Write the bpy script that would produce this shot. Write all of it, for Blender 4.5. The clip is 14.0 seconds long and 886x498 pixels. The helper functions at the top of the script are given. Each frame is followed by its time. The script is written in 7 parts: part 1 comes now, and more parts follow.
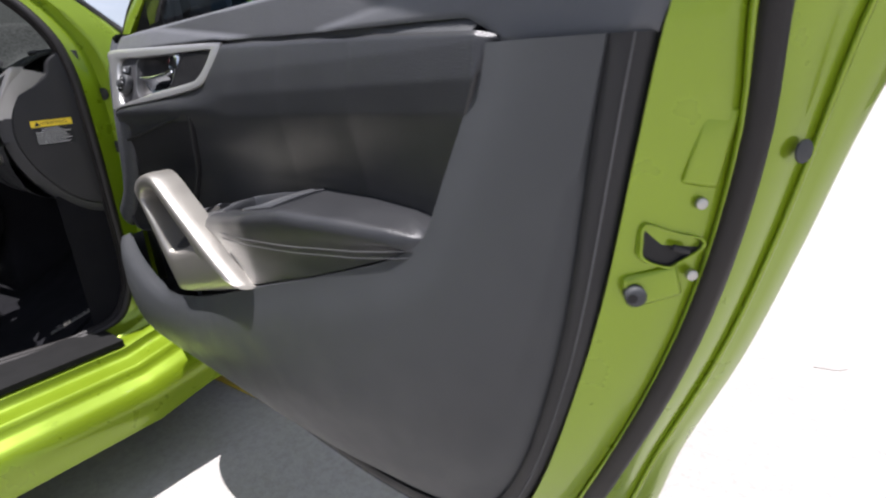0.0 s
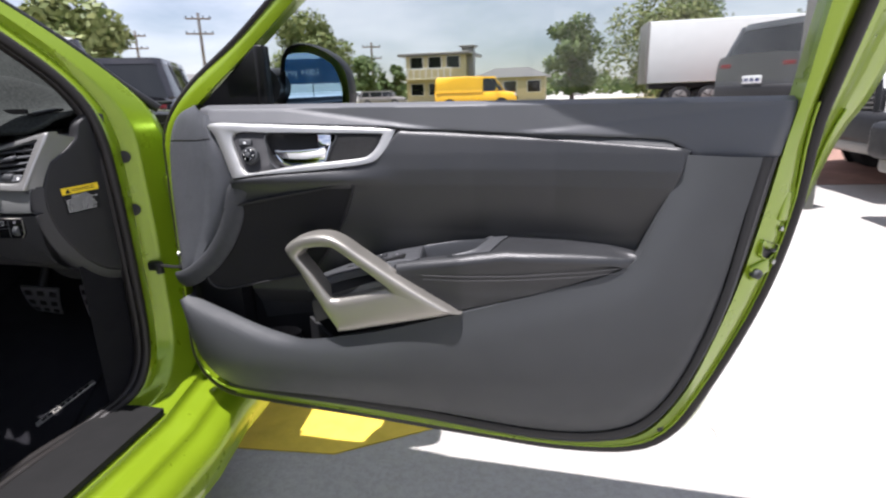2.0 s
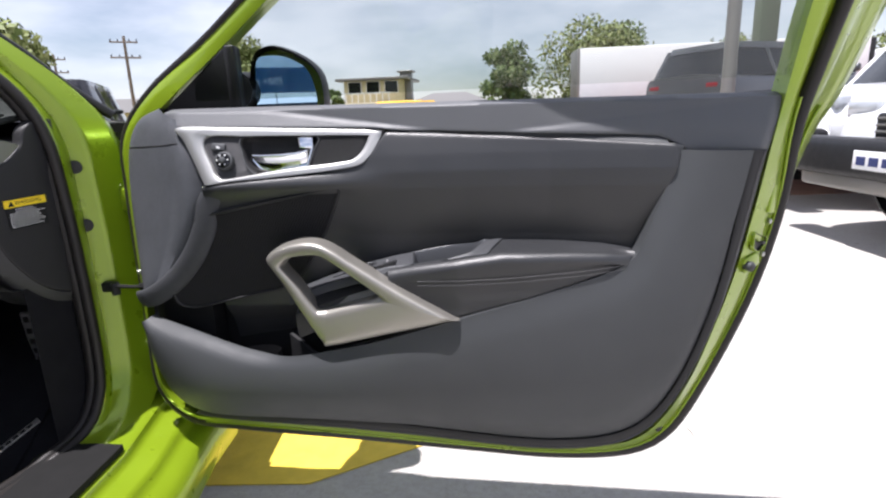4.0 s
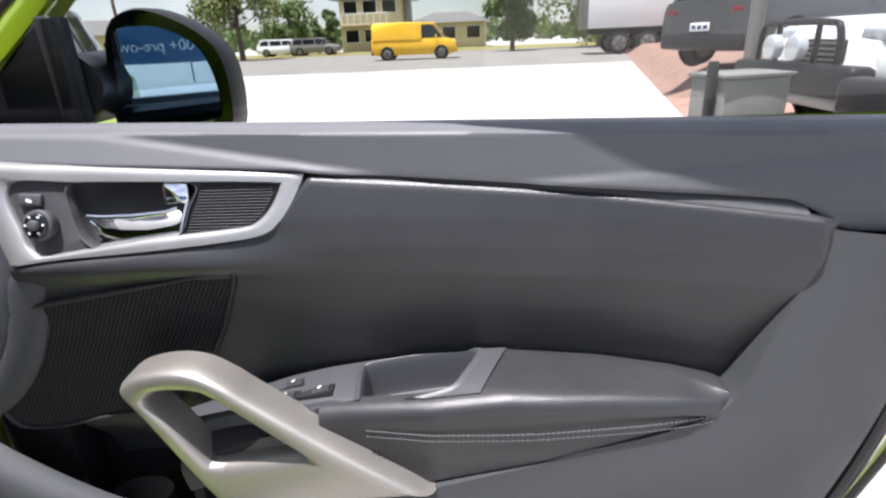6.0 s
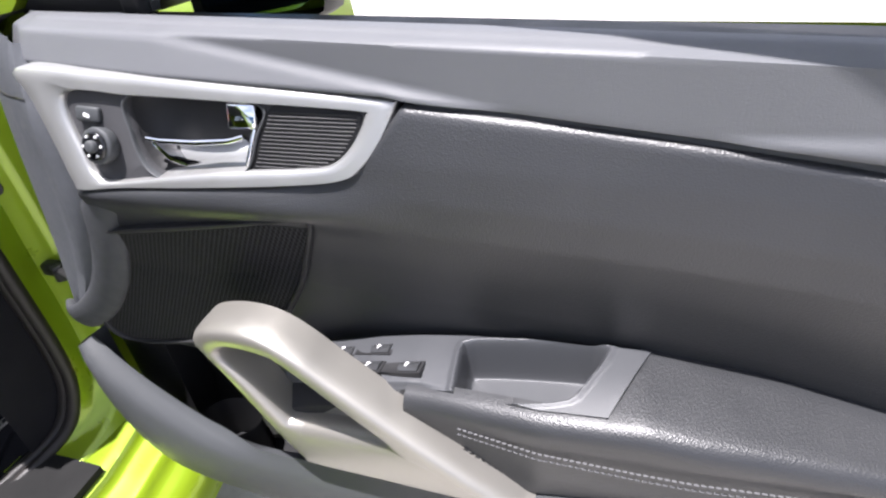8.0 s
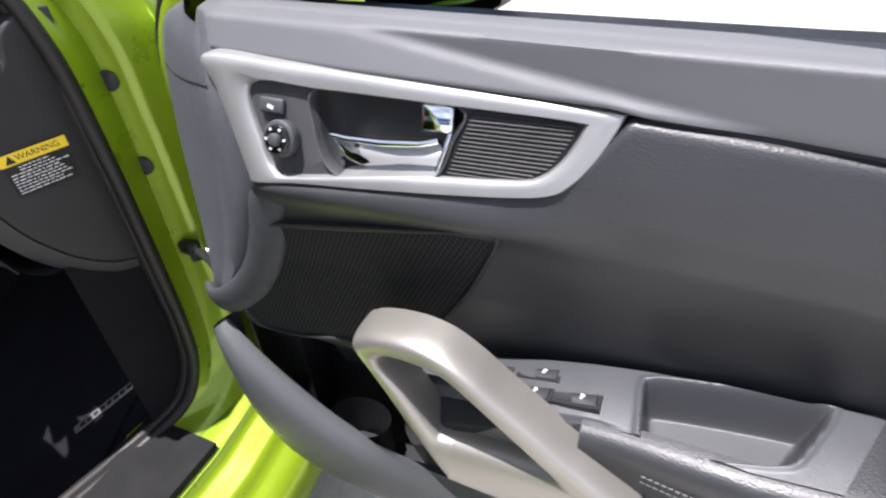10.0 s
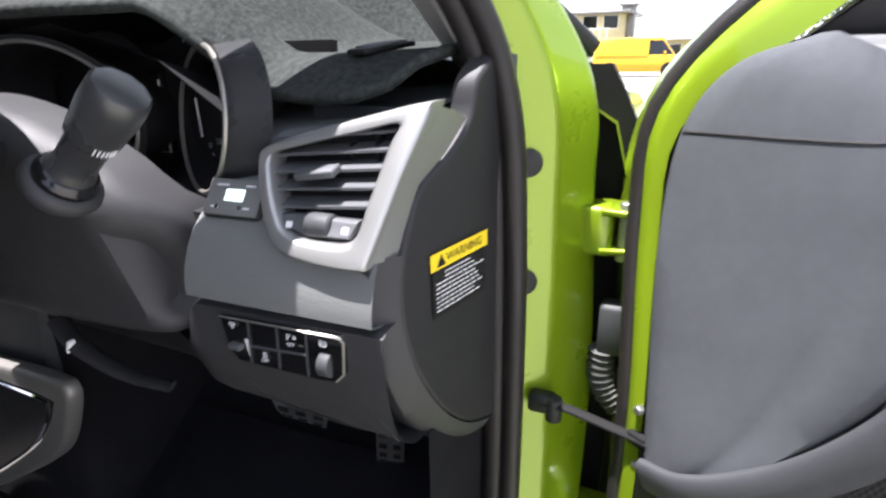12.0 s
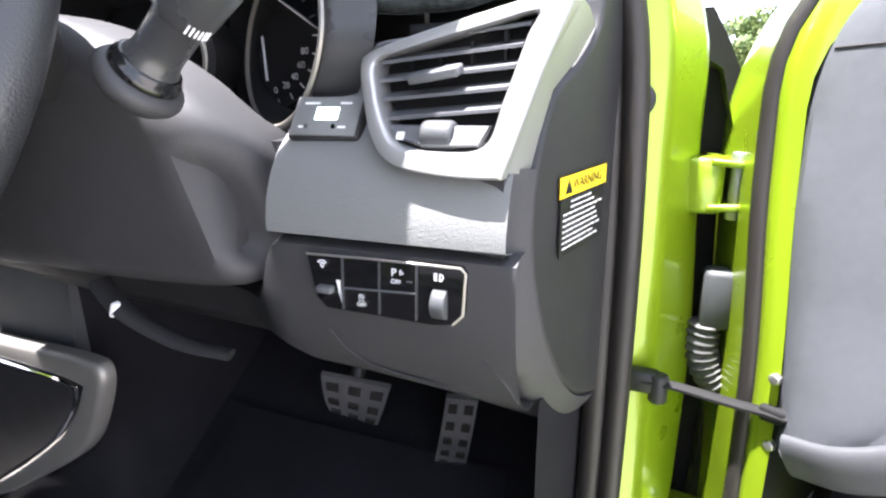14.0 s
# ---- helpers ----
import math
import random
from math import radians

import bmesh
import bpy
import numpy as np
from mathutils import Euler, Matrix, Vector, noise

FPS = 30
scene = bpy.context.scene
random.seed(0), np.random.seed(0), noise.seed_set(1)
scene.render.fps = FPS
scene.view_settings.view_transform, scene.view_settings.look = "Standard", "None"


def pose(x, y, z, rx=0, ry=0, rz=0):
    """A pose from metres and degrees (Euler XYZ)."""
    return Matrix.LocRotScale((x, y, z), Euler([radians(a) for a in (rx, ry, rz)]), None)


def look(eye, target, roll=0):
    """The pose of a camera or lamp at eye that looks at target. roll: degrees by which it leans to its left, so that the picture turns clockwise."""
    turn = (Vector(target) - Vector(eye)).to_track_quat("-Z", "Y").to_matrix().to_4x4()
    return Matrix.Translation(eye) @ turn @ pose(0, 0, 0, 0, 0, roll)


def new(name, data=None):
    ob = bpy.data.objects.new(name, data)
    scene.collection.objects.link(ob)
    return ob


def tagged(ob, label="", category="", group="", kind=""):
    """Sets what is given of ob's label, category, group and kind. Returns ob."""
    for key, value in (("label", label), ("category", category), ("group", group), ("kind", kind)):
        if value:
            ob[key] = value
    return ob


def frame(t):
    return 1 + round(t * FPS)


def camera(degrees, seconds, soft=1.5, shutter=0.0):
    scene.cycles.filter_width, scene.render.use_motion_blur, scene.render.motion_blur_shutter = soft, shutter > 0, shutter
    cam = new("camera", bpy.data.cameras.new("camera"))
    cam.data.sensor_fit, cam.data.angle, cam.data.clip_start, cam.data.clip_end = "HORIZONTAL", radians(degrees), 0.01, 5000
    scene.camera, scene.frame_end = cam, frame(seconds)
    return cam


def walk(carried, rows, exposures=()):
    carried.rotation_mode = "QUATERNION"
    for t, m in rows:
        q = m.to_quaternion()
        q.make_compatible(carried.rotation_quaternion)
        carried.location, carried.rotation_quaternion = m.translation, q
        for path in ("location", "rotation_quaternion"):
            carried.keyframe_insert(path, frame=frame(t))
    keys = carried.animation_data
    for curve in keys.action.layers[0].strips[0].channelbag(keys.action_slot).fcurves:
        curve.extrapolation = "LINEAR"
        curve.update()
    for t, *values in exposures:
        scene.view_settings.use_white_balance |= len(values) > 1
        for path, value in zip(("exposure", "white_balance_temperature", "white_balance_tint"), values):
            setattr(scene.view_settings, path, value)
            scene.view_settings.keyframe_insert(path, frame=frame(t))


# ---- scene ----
cam = camera(79.0, 14.0, 2.3, 0.3)
PATH = [
    (0, (0.014, -0.007, 0.824), (-1.131, 1.514, 0.212), -4.4),
    (0.5, (-0.128, -0.178, 0.885), (-0.944, 1.532, 0.244), -3.9),
    (1, (-0.285, -0.322, 0.958), (-0.818, 1.502, 0.333), -2.7),
    (1.5, (-0.306, -0.364, 0.992), (-0.882, 1.455, 0.391), -2.9),
    (2, (-0.517, -0.535, 0.958), (-0.791, 1.367, 0.403), -1.9),
    (2.5, (-0.588, -0.548, 0.923), (-0.738, 1.371, 0.379), -2.0),
    (2.7, (-0.602, -0.536, 0.902), (-0.717, 1.393, 0.386), -1.9),
    (4.8, (-0.62, -0.489, 0.929), (-0.646, 1.461, 0.484), -2.0),
    (5, (-0.622, -0.435, 0.935), (-0.629, 1.52, 0.51), -1.8),
    (5.5, (-0.6, -0.223, 1.006), (-0.62, 1.699, 0.455), -1.9),
    (6, (-0.581, -0.065, 1.027), (-0.655, 1.794, 0.294), -2.4),
    (6.5, (-0.576, 0.017, 1.016), (-0.737, 1.796, 0.117), -3.0),
    (7, (-0.595, 0.059, 1.014), (-0.818, 1.782, 0.024), -2.9),
    (7.5, (-0.601, 0.105, 1.033), (-0.965, 1.729, -0.076), -3.8),
    (10, (-0.723, 0.12, 1.043), (-1.409, 1.606, -0.107), -4.1),
    (10.5, (-0.82, 0.116, 1.051), (-1.549, 1.588, -0.09), -3.7),
    (11, (-0.983, 0.116, 1.045), (-1.755, 1.664, 0.04), -2.8),
    (11.5, (-1.167, 0.111, 1.012), (-1.941, 1.77, 0.206), -1.7),
    (12, (-1.297, 0.095, 0.937), (-2.01, 1.84, 0.27), -0.7),
    (12.5, (-1.363, 0.094, 0.866), (-2.081, 1.86, 0.261), -0.7),
    (13, (-1.392, 0.1, 0.842), (-2.104, 1.879, 0.27), -0.5),
    (13.5, (-1.391, 0.098, 0.844), (-2.111, 1.88, 0.289), -0.5),
    (14, (-1.393, 0.095, 0.847), (-2.112, 1.879, 0.298), -0.5),
]
EXPOSURE = [(t, stops, 6250, 17) for t, stops in ((0, 0.75), (0.5, 1.7), (1.0, 1.4), (1.5, 0.95), (2.7, 1.0), (5, 0.95), (6, 1.2), (7, 1.65), (7.7, 1.6), (10, 1.3), (11, 1.5), (12, 2.05), (12.6, 2.55), (13.5, 2.9), (14, 3.2))]
walk(cam, [(t, look(eye, target, roll)) for t, eye, target, roll in PATH], EXPOSURE)

# ---- light ----
SUN = Vector((-0.15, -0.12, 1.0)).normalized()
world = bpy.data.worlds.new("sky")
scene.world = world
world.use_nodes = True
wn, wl = world.node_tree.nodes, world.node_tree.links
wn.clear()
sky = wn.new("ShaderNodeTexSky")
sky.sky_type = "NISHITA"
sky.sun_disc = False
sky.sun_elevation = math.asin(SUN.z)
sky.sun_rotation = math.atan2(SUN.x, SUN.y)
sky.air_density, sky.dust_density, sky.ozone_density = 1.0, 0.5, 1.2
back = wn.new("ShaderNodeBackground")
back.inputs["Strength"].default_value = 0.055
wout = wn.new("ShaderNodeOutputWorld")
# thin high cloud over the whole sky
wtc = wn.new("ShaderNodeTexCoord")
wmap = wn.new("ShaderNodeMapping")
wmap.inputs["Scale"].default_value = (1.6, 1.6, 5.0)
wnoise = wn.new("ShaderNodeTexNoise")
wnoise.inputs["Scale"].default_value, wnoise.inputs["Detail"].default_value, wnoise.inputs["Roughness"].default_value = 1.3, 6.0, 0.55
wramp = wn.new("ShaderNodeValToRGB")
wramp.color_ramp.elements[0].position, wramp.color_ramp.elements[1].position = 0.34, 0.70
wramp.color_ramp.elements[0].color = (0.12, 0.12, 0.12, 1)
wramp.color_ramp.elements[1].color = (0.75, 0.75, 0.75, 1)
wmix = wn.new("ShaderNodeMixRGB")
wmix.inputs[2].default_value = (13.0, 13.3, 14.0, 1)
wl.new(wtc.outputs["Generated"], wmap.inputs[0])
wl.new(wmap.outputs[0], wnoise.inputs["Vector"])
wl.new(wnoise.outputs["Fac"], wramp.inputs[0])
wl.new(wramp.outputs[0], wmix.inputs[0])
wl.new(sky.outputs[0], wmix.inputs[1])
wl.new(wmix.outputs[0], back.inputs[0])
wl.new(back.outputs[0], wout.inputs[0])
sun_data = bpy.data.lights.new("sun", "SUN")
sun_data.energy, sun_data.angle, sun_data.color = 5.0, radians(0.55), (1.0, 0.97, 0.93)
sun = new("sun", sun_data)
sun.matrix_world = look(SUN * 50, (0, 0, 0))

# ---- materials ----
def principled(name, color, rough=0.5, metal=0.0, coat=0.0, spec=0.5):
    m = bpy.data.materials.new(name)
    m.use_nodes = True
    b = m.node_tree.nodes["Principled BSDF"]
    b.inputs["Base Color"].default_value = (*color, 1)
    b.inputs["Roughness"].default_value = rough
    b.inputs["Metallic"].default_value = metal
    b.inputs["Coat Weight"].default_value = coat
    b.inputs["Coat Roughness"].default_value = 0.03
    b.inputs["Specular IOR Level"].default_value = spec
    return m


def nodes_of(m):
    return m.node_tree.nodes, m.node_tree.links, m.node_tree.nodes["Principled BSDF"]


def coords(m, scale=(1, 1, 1)):
    n, l, b = nodes_of(m)
    tc = n.new("ShaderNodeTexCoord")
    mp = n.new("ShaderNodeMapping")
    mp.inputs["Scale"].default_value = scale
    l.new(tc.outputs["Object"], mp.inputs["Vector"])
    return mp.outputs["Vector"]


def noise_tex(m, vec, scale, detail=4.0, rough=0.55):
    n, l, b = nodes_of(m)
    t = n.new("ShaderNodeTexNoise")
    t.inputs["Scale"].default_value, t.inputs["Detail"].default_value, t.inputs["Roughness"].default_value = scale, detail, rough
    l.new(vec, t.inputs["Vector"])
    return t.outputs["Fac"]


def ramp(m, fac, stops):
    n, l, b = nodes_of(m)
    r = n.new("ShaderNodeValToRGB")
    while len(r.color_ramp.elements) < len(stops):
        r.color_ramp.elements.new(0.5)
    for e, (p, c) in zip(r.color_ramp.elements, stops):
        e.position, e.color = p, (*c, 1) if len(c) == 3 else c
    l.new(fac, r.inputs["Fac"])
    return r.outputs["Color"]


def bump(m, height, strength, distance=0.001):
    n, l, b = nodes_of(m)
    k = n.new("ShaderNodeBump")
    k.inputs["Strength"].default_value, k.inputs["Distance"].default_value = strength, distance
    l.new(height, k.inputs["Height"])
    l.new(k.outputs["Normal"], b.inputs["Normal"])


def grained(name, color, rough, scale, depth, vary=0.12, spec=0.5, coat=0.0, metal=0.0, cell=False, blotch=3.0):
    """A surface with two scales of variation: blotches in colour and gloss, fine grain in relief."""
    m = principled(name, color, rough, metal, coat, spec)
    n, l, b = nodes_of(m)
    v = coords(m)
    big = noise_tex(m, v, blotch, 3.0)
    lo, hi = [tuple(c * f for c in color) for f in (1 - vary, 1 + vary)]
    l.new(ramp(m, big, [(0.3, lo), (0.7, hi)]), b.inputs["Base Color"])
    mid = noise_tex(m, v, blotch * 6, 4.0)
    l.new(ramp(m, mid, [(0.3, (rough * 0.88,) * 3), (0.7, (min(1, rough * 1.12),) * 3)]), b.inputs["Roughness"])
    if depth > 0:
        if cell:
            t = n.new("ShaderNodeTexVoronoi")
            t.inputs["Scale"].default_value = scale
            l.new(v, t.inputs["Vector"])
            bump(m, t.outputs["Distance"], 0.5, depth)
        else:
            bump(m, noise_tex(m, v, scale, 3.0, 0.6), 0.5, depth)
    return m


GREEN = grained("lime green pearl paint", (0.205, 0.300, 0.010), 0.30, 900, 0.0, 0.05, 0.4, 0.55, 0.35)
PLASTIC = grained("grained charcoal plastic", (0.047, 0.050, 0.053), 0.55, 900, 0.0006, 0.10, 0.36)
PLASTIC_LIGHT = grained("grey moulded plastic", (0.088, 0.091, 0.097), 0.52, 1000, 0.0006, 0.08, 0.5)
LEATHER = grained("black grained leather", (0.025, 0.026, 0.028), 0.39, 650, 0.0004, 0.15, 0.5, cell=True)
BLACK = grained("black trim plastic", (0.012, 0.012, 0.013), 0.45, 700, 0.0003, 0.15, 0.3)
GLOSS_BLACK = principled("gloss black plastic", (0.008, 0.008, 0.009), 0.12)
GLOSS_GREY = grained("smooth dark grey plastic", (0.035, 0.036, 0.038), 0.28, 900, 0.0, 0.1)
PLASTIC_PALE_GREY = grained("pale grey lining", (0.30, 0.29, 0.28), 0.8, 700, 0.0006, 0.08, 0.3)
CHEEK = grained("grey felt-grained vinyl", (0.066, 0.070, 0.078), 0.8, 1700, 0.0012, 0.08, 0.3, blotch=22)
CHEEK_ROLL_VINYL = grained("dark grey grained vinyl", (0.040, 0.042, 0.046), 0.7, 1400, 0.0006, 0.08, 0.35, blotch=12)
DASH_PLASTIC = grained("grained black-grey dash plastic", (0.038, 0.038, 0.040), 0.52, 900, 0.0006, 0.12, 0.32)
RUBBER = grained("black rubber seal", (0.015, 0.013, 0.012), 0.5, 300, 0.0006, 0.2, 0.35)
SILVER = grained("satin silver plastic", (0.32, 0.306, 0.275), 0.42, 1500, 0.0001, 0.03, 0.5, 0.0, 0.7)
SILVER_COOL = grained("cool satin silver plastic", (0.36, 0.36, 0.352), 0.40, 1500, 0.0001, 0.03, 0.5, 0.0, 0.7)
CHROME = principled("chrome", (0.85, 0.86, 0.88), 0.06, 1.0)
STEEL = grained("brushed pedal steel", (0.45, 0.45, 0.46), 0.35, 600, 0.0002, 0.1, 0.5, 0, 0.9)
ZINC = grained("zinc bolt steel", (0.42, 0.42, 0.40), 0.4, 500, 0.0003, 0.1, 0.5, 0, 0.9)
BLACK_GRAIN = grained("dark grained plastic", (0.021, 0.021, 0.022), 0.5, 900, 0.0005, 0.12, 0.3)
# Grey raised in place of sunlight on the fascia and controller face.
FASCIA = grained("pebble-grained dash plastic lightened for sun", (0.150, 0.155, 0.152), 0.46, 700, 0.0012, 0.06, 0.45)
BOOT = grained("grey rubber boot", (0.055, 0.055, 0.053), 0.7, 300, 0.0004, 0.1)
FELT_BLACK = grained("black mat carpet", (0.007, 0.007, 0.009), 0.95, 500, 0.003, 0.3, 0.2)
PLASTIC_PALE = principled("pale dial print", (0.35, 0.35, 0.36), 0.5)
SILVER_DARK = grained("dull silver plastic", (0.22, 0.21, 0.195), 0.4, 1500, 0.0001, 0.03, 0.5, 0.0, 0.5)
DRY_GRASS = grained("dry verge grass", (0.20, 0.18, 0.07), 0.95, 40, 0.02, 0.25, 0.2)
GLASS_LAMP = principled("clear lamp glass", (0.55, 0.57, 0.6), 0.08, 0.3, 0.5)
NAVY = principled("navy print", (0.02, 0.03, 0.12), 0.5)
WHITE_TRAILER = grained("white trailer sheet", (0.74, 0.75, 0.76), 0.4, 200, 0.0005, 0.03)
PYLON = grained("grey green painted steel", (0.13, 0.16, 0.11), 0.6, 100, 0.001, 0.1)
CABINET = grained("weathered grey steel", (0.16, 0.165, 0.15), 0.65, 120, 0.001, 0.15)
BANNER = grained("blue banner vinyl", (0.02, 0.09, 0.20), 0.5, 50, 0.001, 0.1)
TINTED_DARK = principled("dark tinted car glass", (0.012, 0.014, 0.016), 0.06)
THREAD = principled("pale grey thread", (0.085, 0.085, 0.088), 0.8)
CARPET = grained("black floor carpet", (0.008, 0.008, 0.010), 0.95, 700, 0.003, 0.3, 0.2)
FELT = grained("charcoal dash mat felt", (0.030, 0.034, 0.032), 0.95, 300, 0.003, 0.45, 0.2, blotch=170)
WHITE = grained("white car paint", (0.78, 0.79, 0.80), 0.3, 900, 0.0, 0.03, 0.5, 0.8)
GREY_PAINT = grained("grey metallic car paint", (0.085, 0.09, 0.095), 0.35, 900, 0.0, 0.08, 0.5, 0.8, 0.5)
BLACK_PAINT = grained("black car paint", (0.012, 0.012, 0.016), 0.25, 900, 0.0, 0.1, 0.5, 0.8)
YELLOW_PAINT = grained("yellow van paint", (0.75, 0.42, 0.01), 0.35, 900, 0.0, 0.05, 0.5, 0.5)
RED_PLASTIC = principled("red lamp plastic", (0.16, 0.012, 0.014), 0.2)
WHITE_PLASTIC = principled("white marking", (0.75, 0.75, 0.75), 0.5)
YELLOW_LABEL = principled("yellow warning label", (0.85, 0.62, 0.02), 0.5)
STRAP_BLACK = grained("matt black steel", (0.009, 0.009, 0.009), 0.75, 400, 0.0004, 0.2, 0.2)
TYRE = grained("black tyre rubber", (0.02, 0.02, 0.021), 0.8, 200, 0.002, 0.2, 0.3)
WOOD = grained("grey weathered timber", (0.19, 0.15, 0.115), 0.85, 30, 0.004, 0.25, 0.2)
WALL_CREAM = grained("cream rendered wall", (0.62, 0.55, 0.36), 0.9, 60, 0.004, 0.08, 0.2)
ROOF_RED = grained("terracotta roof tiles", (0.36, 0.13, 0.08), 0.85, 20, 0.01, 0.2, 0.2)
BARK = grained("grey brown bark", (0.13, 0.10, 0.075), 0.9, 25, 0.02, 0.3, 0.2)


def glass(name, tint=(1, 1, 1), dark=0.0):
    m = bpy.data.materials.new(name)
    m.use_nodes = True
    n, l = m.node_tree.nodes, m.node_tree.links
    n.remove(n["Principled BSDF"])
    t, g, x, fr = n.new("ShaderNodeBsdfTransparent"), n.new("ShaderNodeBsdfGlossy"), n.new("ShaderNodeMixShader"), n.new("ShaderNodeFresnel")
    t.inputs["Color"].default_value = (*tint, 1)
    g.inputs["Roughness"].default_value = 0.02
    fr.inputs["IOR"].default_value = 1.5
    l.new(fr.outputs[0], x.inputs[0])
    l.new(t.outputs[0], x.inputs[1])
    l.new(g.outputs[0], x.inputs[2])
    l.new(x.outputs[0], n["Material Output"].inputs["Surface"])
    return m


def mesh_material():
    m = principled("black perforated plastic", (0.02, 0.02, 0.021), 0.75, spec=0.2)
    n, l, b = nodes_of(m)
    t = n.new("ShaderNodeTexVoronoi")
    t.inputs["Scale"].default_value, t.inputs["Randomness"].default_value = 200, 0.0
    v = coords(m, (1.316, 0, 0.76))
    v.node.inputs["Rotation"].default_value = (0, radians(45), 0)
    l.new(v, t.inputs["Vector"])
    l.new(ramp(m, t.outputs["Distance"], [(0.0, (0.002, 0.002, 0.002)), (0.36, (0.002, 0.002, 0.002)), (0.46, (0.024, 0.024, 0.026)), (1.0, (0.028, 0.028, 0.03))]), b.inputs["Base Color"])
    bump(m, t.outputs["Distance"], 0.35, 0.0008)
    return m


MESH = mesh_material()
DISPLAY = principled("lit pale green display", (0.3, 0.4, 0.35), 0.3)
DISPLAY.node_tree.nodes["Principled BSDF"].inputs["Emission Color"].default_value = (0.65, 0.95, 0.85, 1)
DISPLAY.node_tree.nodes["Principled BSDF"].inputs["Emission Strength"].default_value = 0.5
GLASS = glass("clear window glass", (0.74, 0.77, 0.74))
TINTED = glass("dark tinted glass", (0.16, 0.18, 0.19))
# Blue stands in for reflected sky and banner, put into the glass colour.
MIRROR = principled("mirror glass", (0.36, 0.55, 0.74), 0.02, 1.0)


def concrete_material():
    m = principled("pale concrete paving", (0.5, 0.47, 0.42), 0.9, spec=0.2)
    n, l, b = nodes_of(m)
    v = coords(m)
    big = noise_tex(m, v, 0.35, 5.0)
    fine = noise_tex(m, v, 60, 5.0, 0.7)
    mix = n.new("ShaderNodeMixRGB")
    mix.blend_type, mix.inputs[0].default_value = "MULTIPLY", 0.5
    l.new(ramp(m, big, [(0.3, (0.345, 0.33, 0.31)), (0.7, (0.455, 0.44, 0.42))]), mix.inputs[1])
    l.new(ramp(m, fine, [(0.35, (0.7, 0.68, 0.66)), (0.6, (1, 1, 1))]), mix.inputs[2])
    l.new(mix.outputs[0], b.inputs["Base Color"])
    bump(m, fine, 0.6, 0.004)
    return m


CONCRETE = concrete_material()
LINE_YELLOW = grained("worn yellow line paint", (0.66, 0.48, 0.06), 0.75, 80, 0.002, 0.18, 0.3, blotch=8)
ASPHALT = grained("pale sunlit asphalt", (0.20, 0.19, 0.175), 0.95, 60, 0.006, 0.12, 0.2, blotch=0.6)
BRICK_PAVE = grained("red brick paving", (0.24, 0.15, 0.12), 0.9, 30, 0.006, 0.2, 0.2, blotch=4)


def leaf_material(name, a, b_):
    m = principled(name, a, 0.6, spec=0.3)
    n, l, b = nodes_of(m)
    g = n.new("ShaderNodeNewGeometry")
    l.new(ramp(m, g.outputs["Random Per Island"], [(0.0, a), (1.0, b_)]), b.inputs["Base Color"])
    return m


LEAF = leaf_material("olive green leaves", (0.085, 0.125, 0.03), (0.23, 0.25, 0.085))
LEAF_DARK = leaf_material("dark green leaves", (0.045, 0.085, 0.024), (0.13, 0.17, 0.05))


# ---- mesh helpers ----
def part(name, bm, material, parent=None, label="", angle=50):
    me = bpy.data.meshes.new(name)
    bmesh.ops.recalc_face_normals(bm, faces=bm.faces[:])
    bm.to_mesh(me)
    bm.free()
    me.materials.append(material)
    me.shade_smooth()
    me.set_sharp_from_angle(angle=radians(angle))
    ob = new(name, me)
    ob.parent = parent
    if label:
        ob["label"] = label
    return ob


def thing(name, label, category, group="", kind="", at=(0, 0, 0)):
    ob = new(name)
    ob.location = at
    return tagged(ob, label, category, group, kind)


def spline(pts, n, closed=False):
    """n points along a Catmull-Rom curve through pts."""
    p = np.array(pts, float)
    k = len(p)
    out = []
    span = k if closed else k - 1
    d = np.linalg.norm((np.roll(p, -1, 0) - p)[:span], axis=1)
    s = np.concatenate([[0], np.cumsum(d)])
    for i in range(n):
        q = s[-1] * i / (n if closed else n - 1)
        j = min(int(np.searchsorted(s, q, side="right")) - 1, span - 1)
        t = (q - s[j]) / max(d[j], 1e-9)
        if closed:
            a, b, c, e = p[(j - 1) % k], p[j], p[(j + 1) % k], p[(j + 2) % k]
        else:
            b, c = p[j], p[j + 1]
            a = p[j - 1] if j > 0 else 2 * b - c
            e = p[j + 2] if j + 2 < k else 2 * c - b
        out.append(0.5 * (2 * b + (c - a) * t + (2 * a - 5 * b + 4 * c - e) * t * t + (3 * b - a - 3 * c + e) * t ** 3))
    return np.array(out)


def table(xs, ys):
    """A piecewise linear function."""
    return lambda x: float(np.interp(x, xs, ys))


def step(a, b, x):
    t = min(1.0, max(0.0, (x - a) / (b - a)))
    return t * t * (3 - 2 * t)


def loft(rows, closed_u=False, closed_v=False, cap=False, bm=None):
    """Faces between rows of points; each row has as many points."""
    bm = bm or bmesh.new()
    vs = [[bm.verts.new(p) for p in row] for row in rows]
    nu, nv = len(vs), len(vs[0])
    for i in range(nu if closed_u else nu - 1):
        for j in range(nv if closed_v else nv - 1):
            a, b, c, d = vs[i][j], vs[(i + 1) % nu][j], vs[(i + 1) % nu][(j + 1) % nv], vs[i][(j + 1) % nv]
            bm.faces.new((a, b, c, d))
    if cap:
        bm.faces.new(vs[0])
        bm.faces.new(vs[-1][::-1])
    return bm


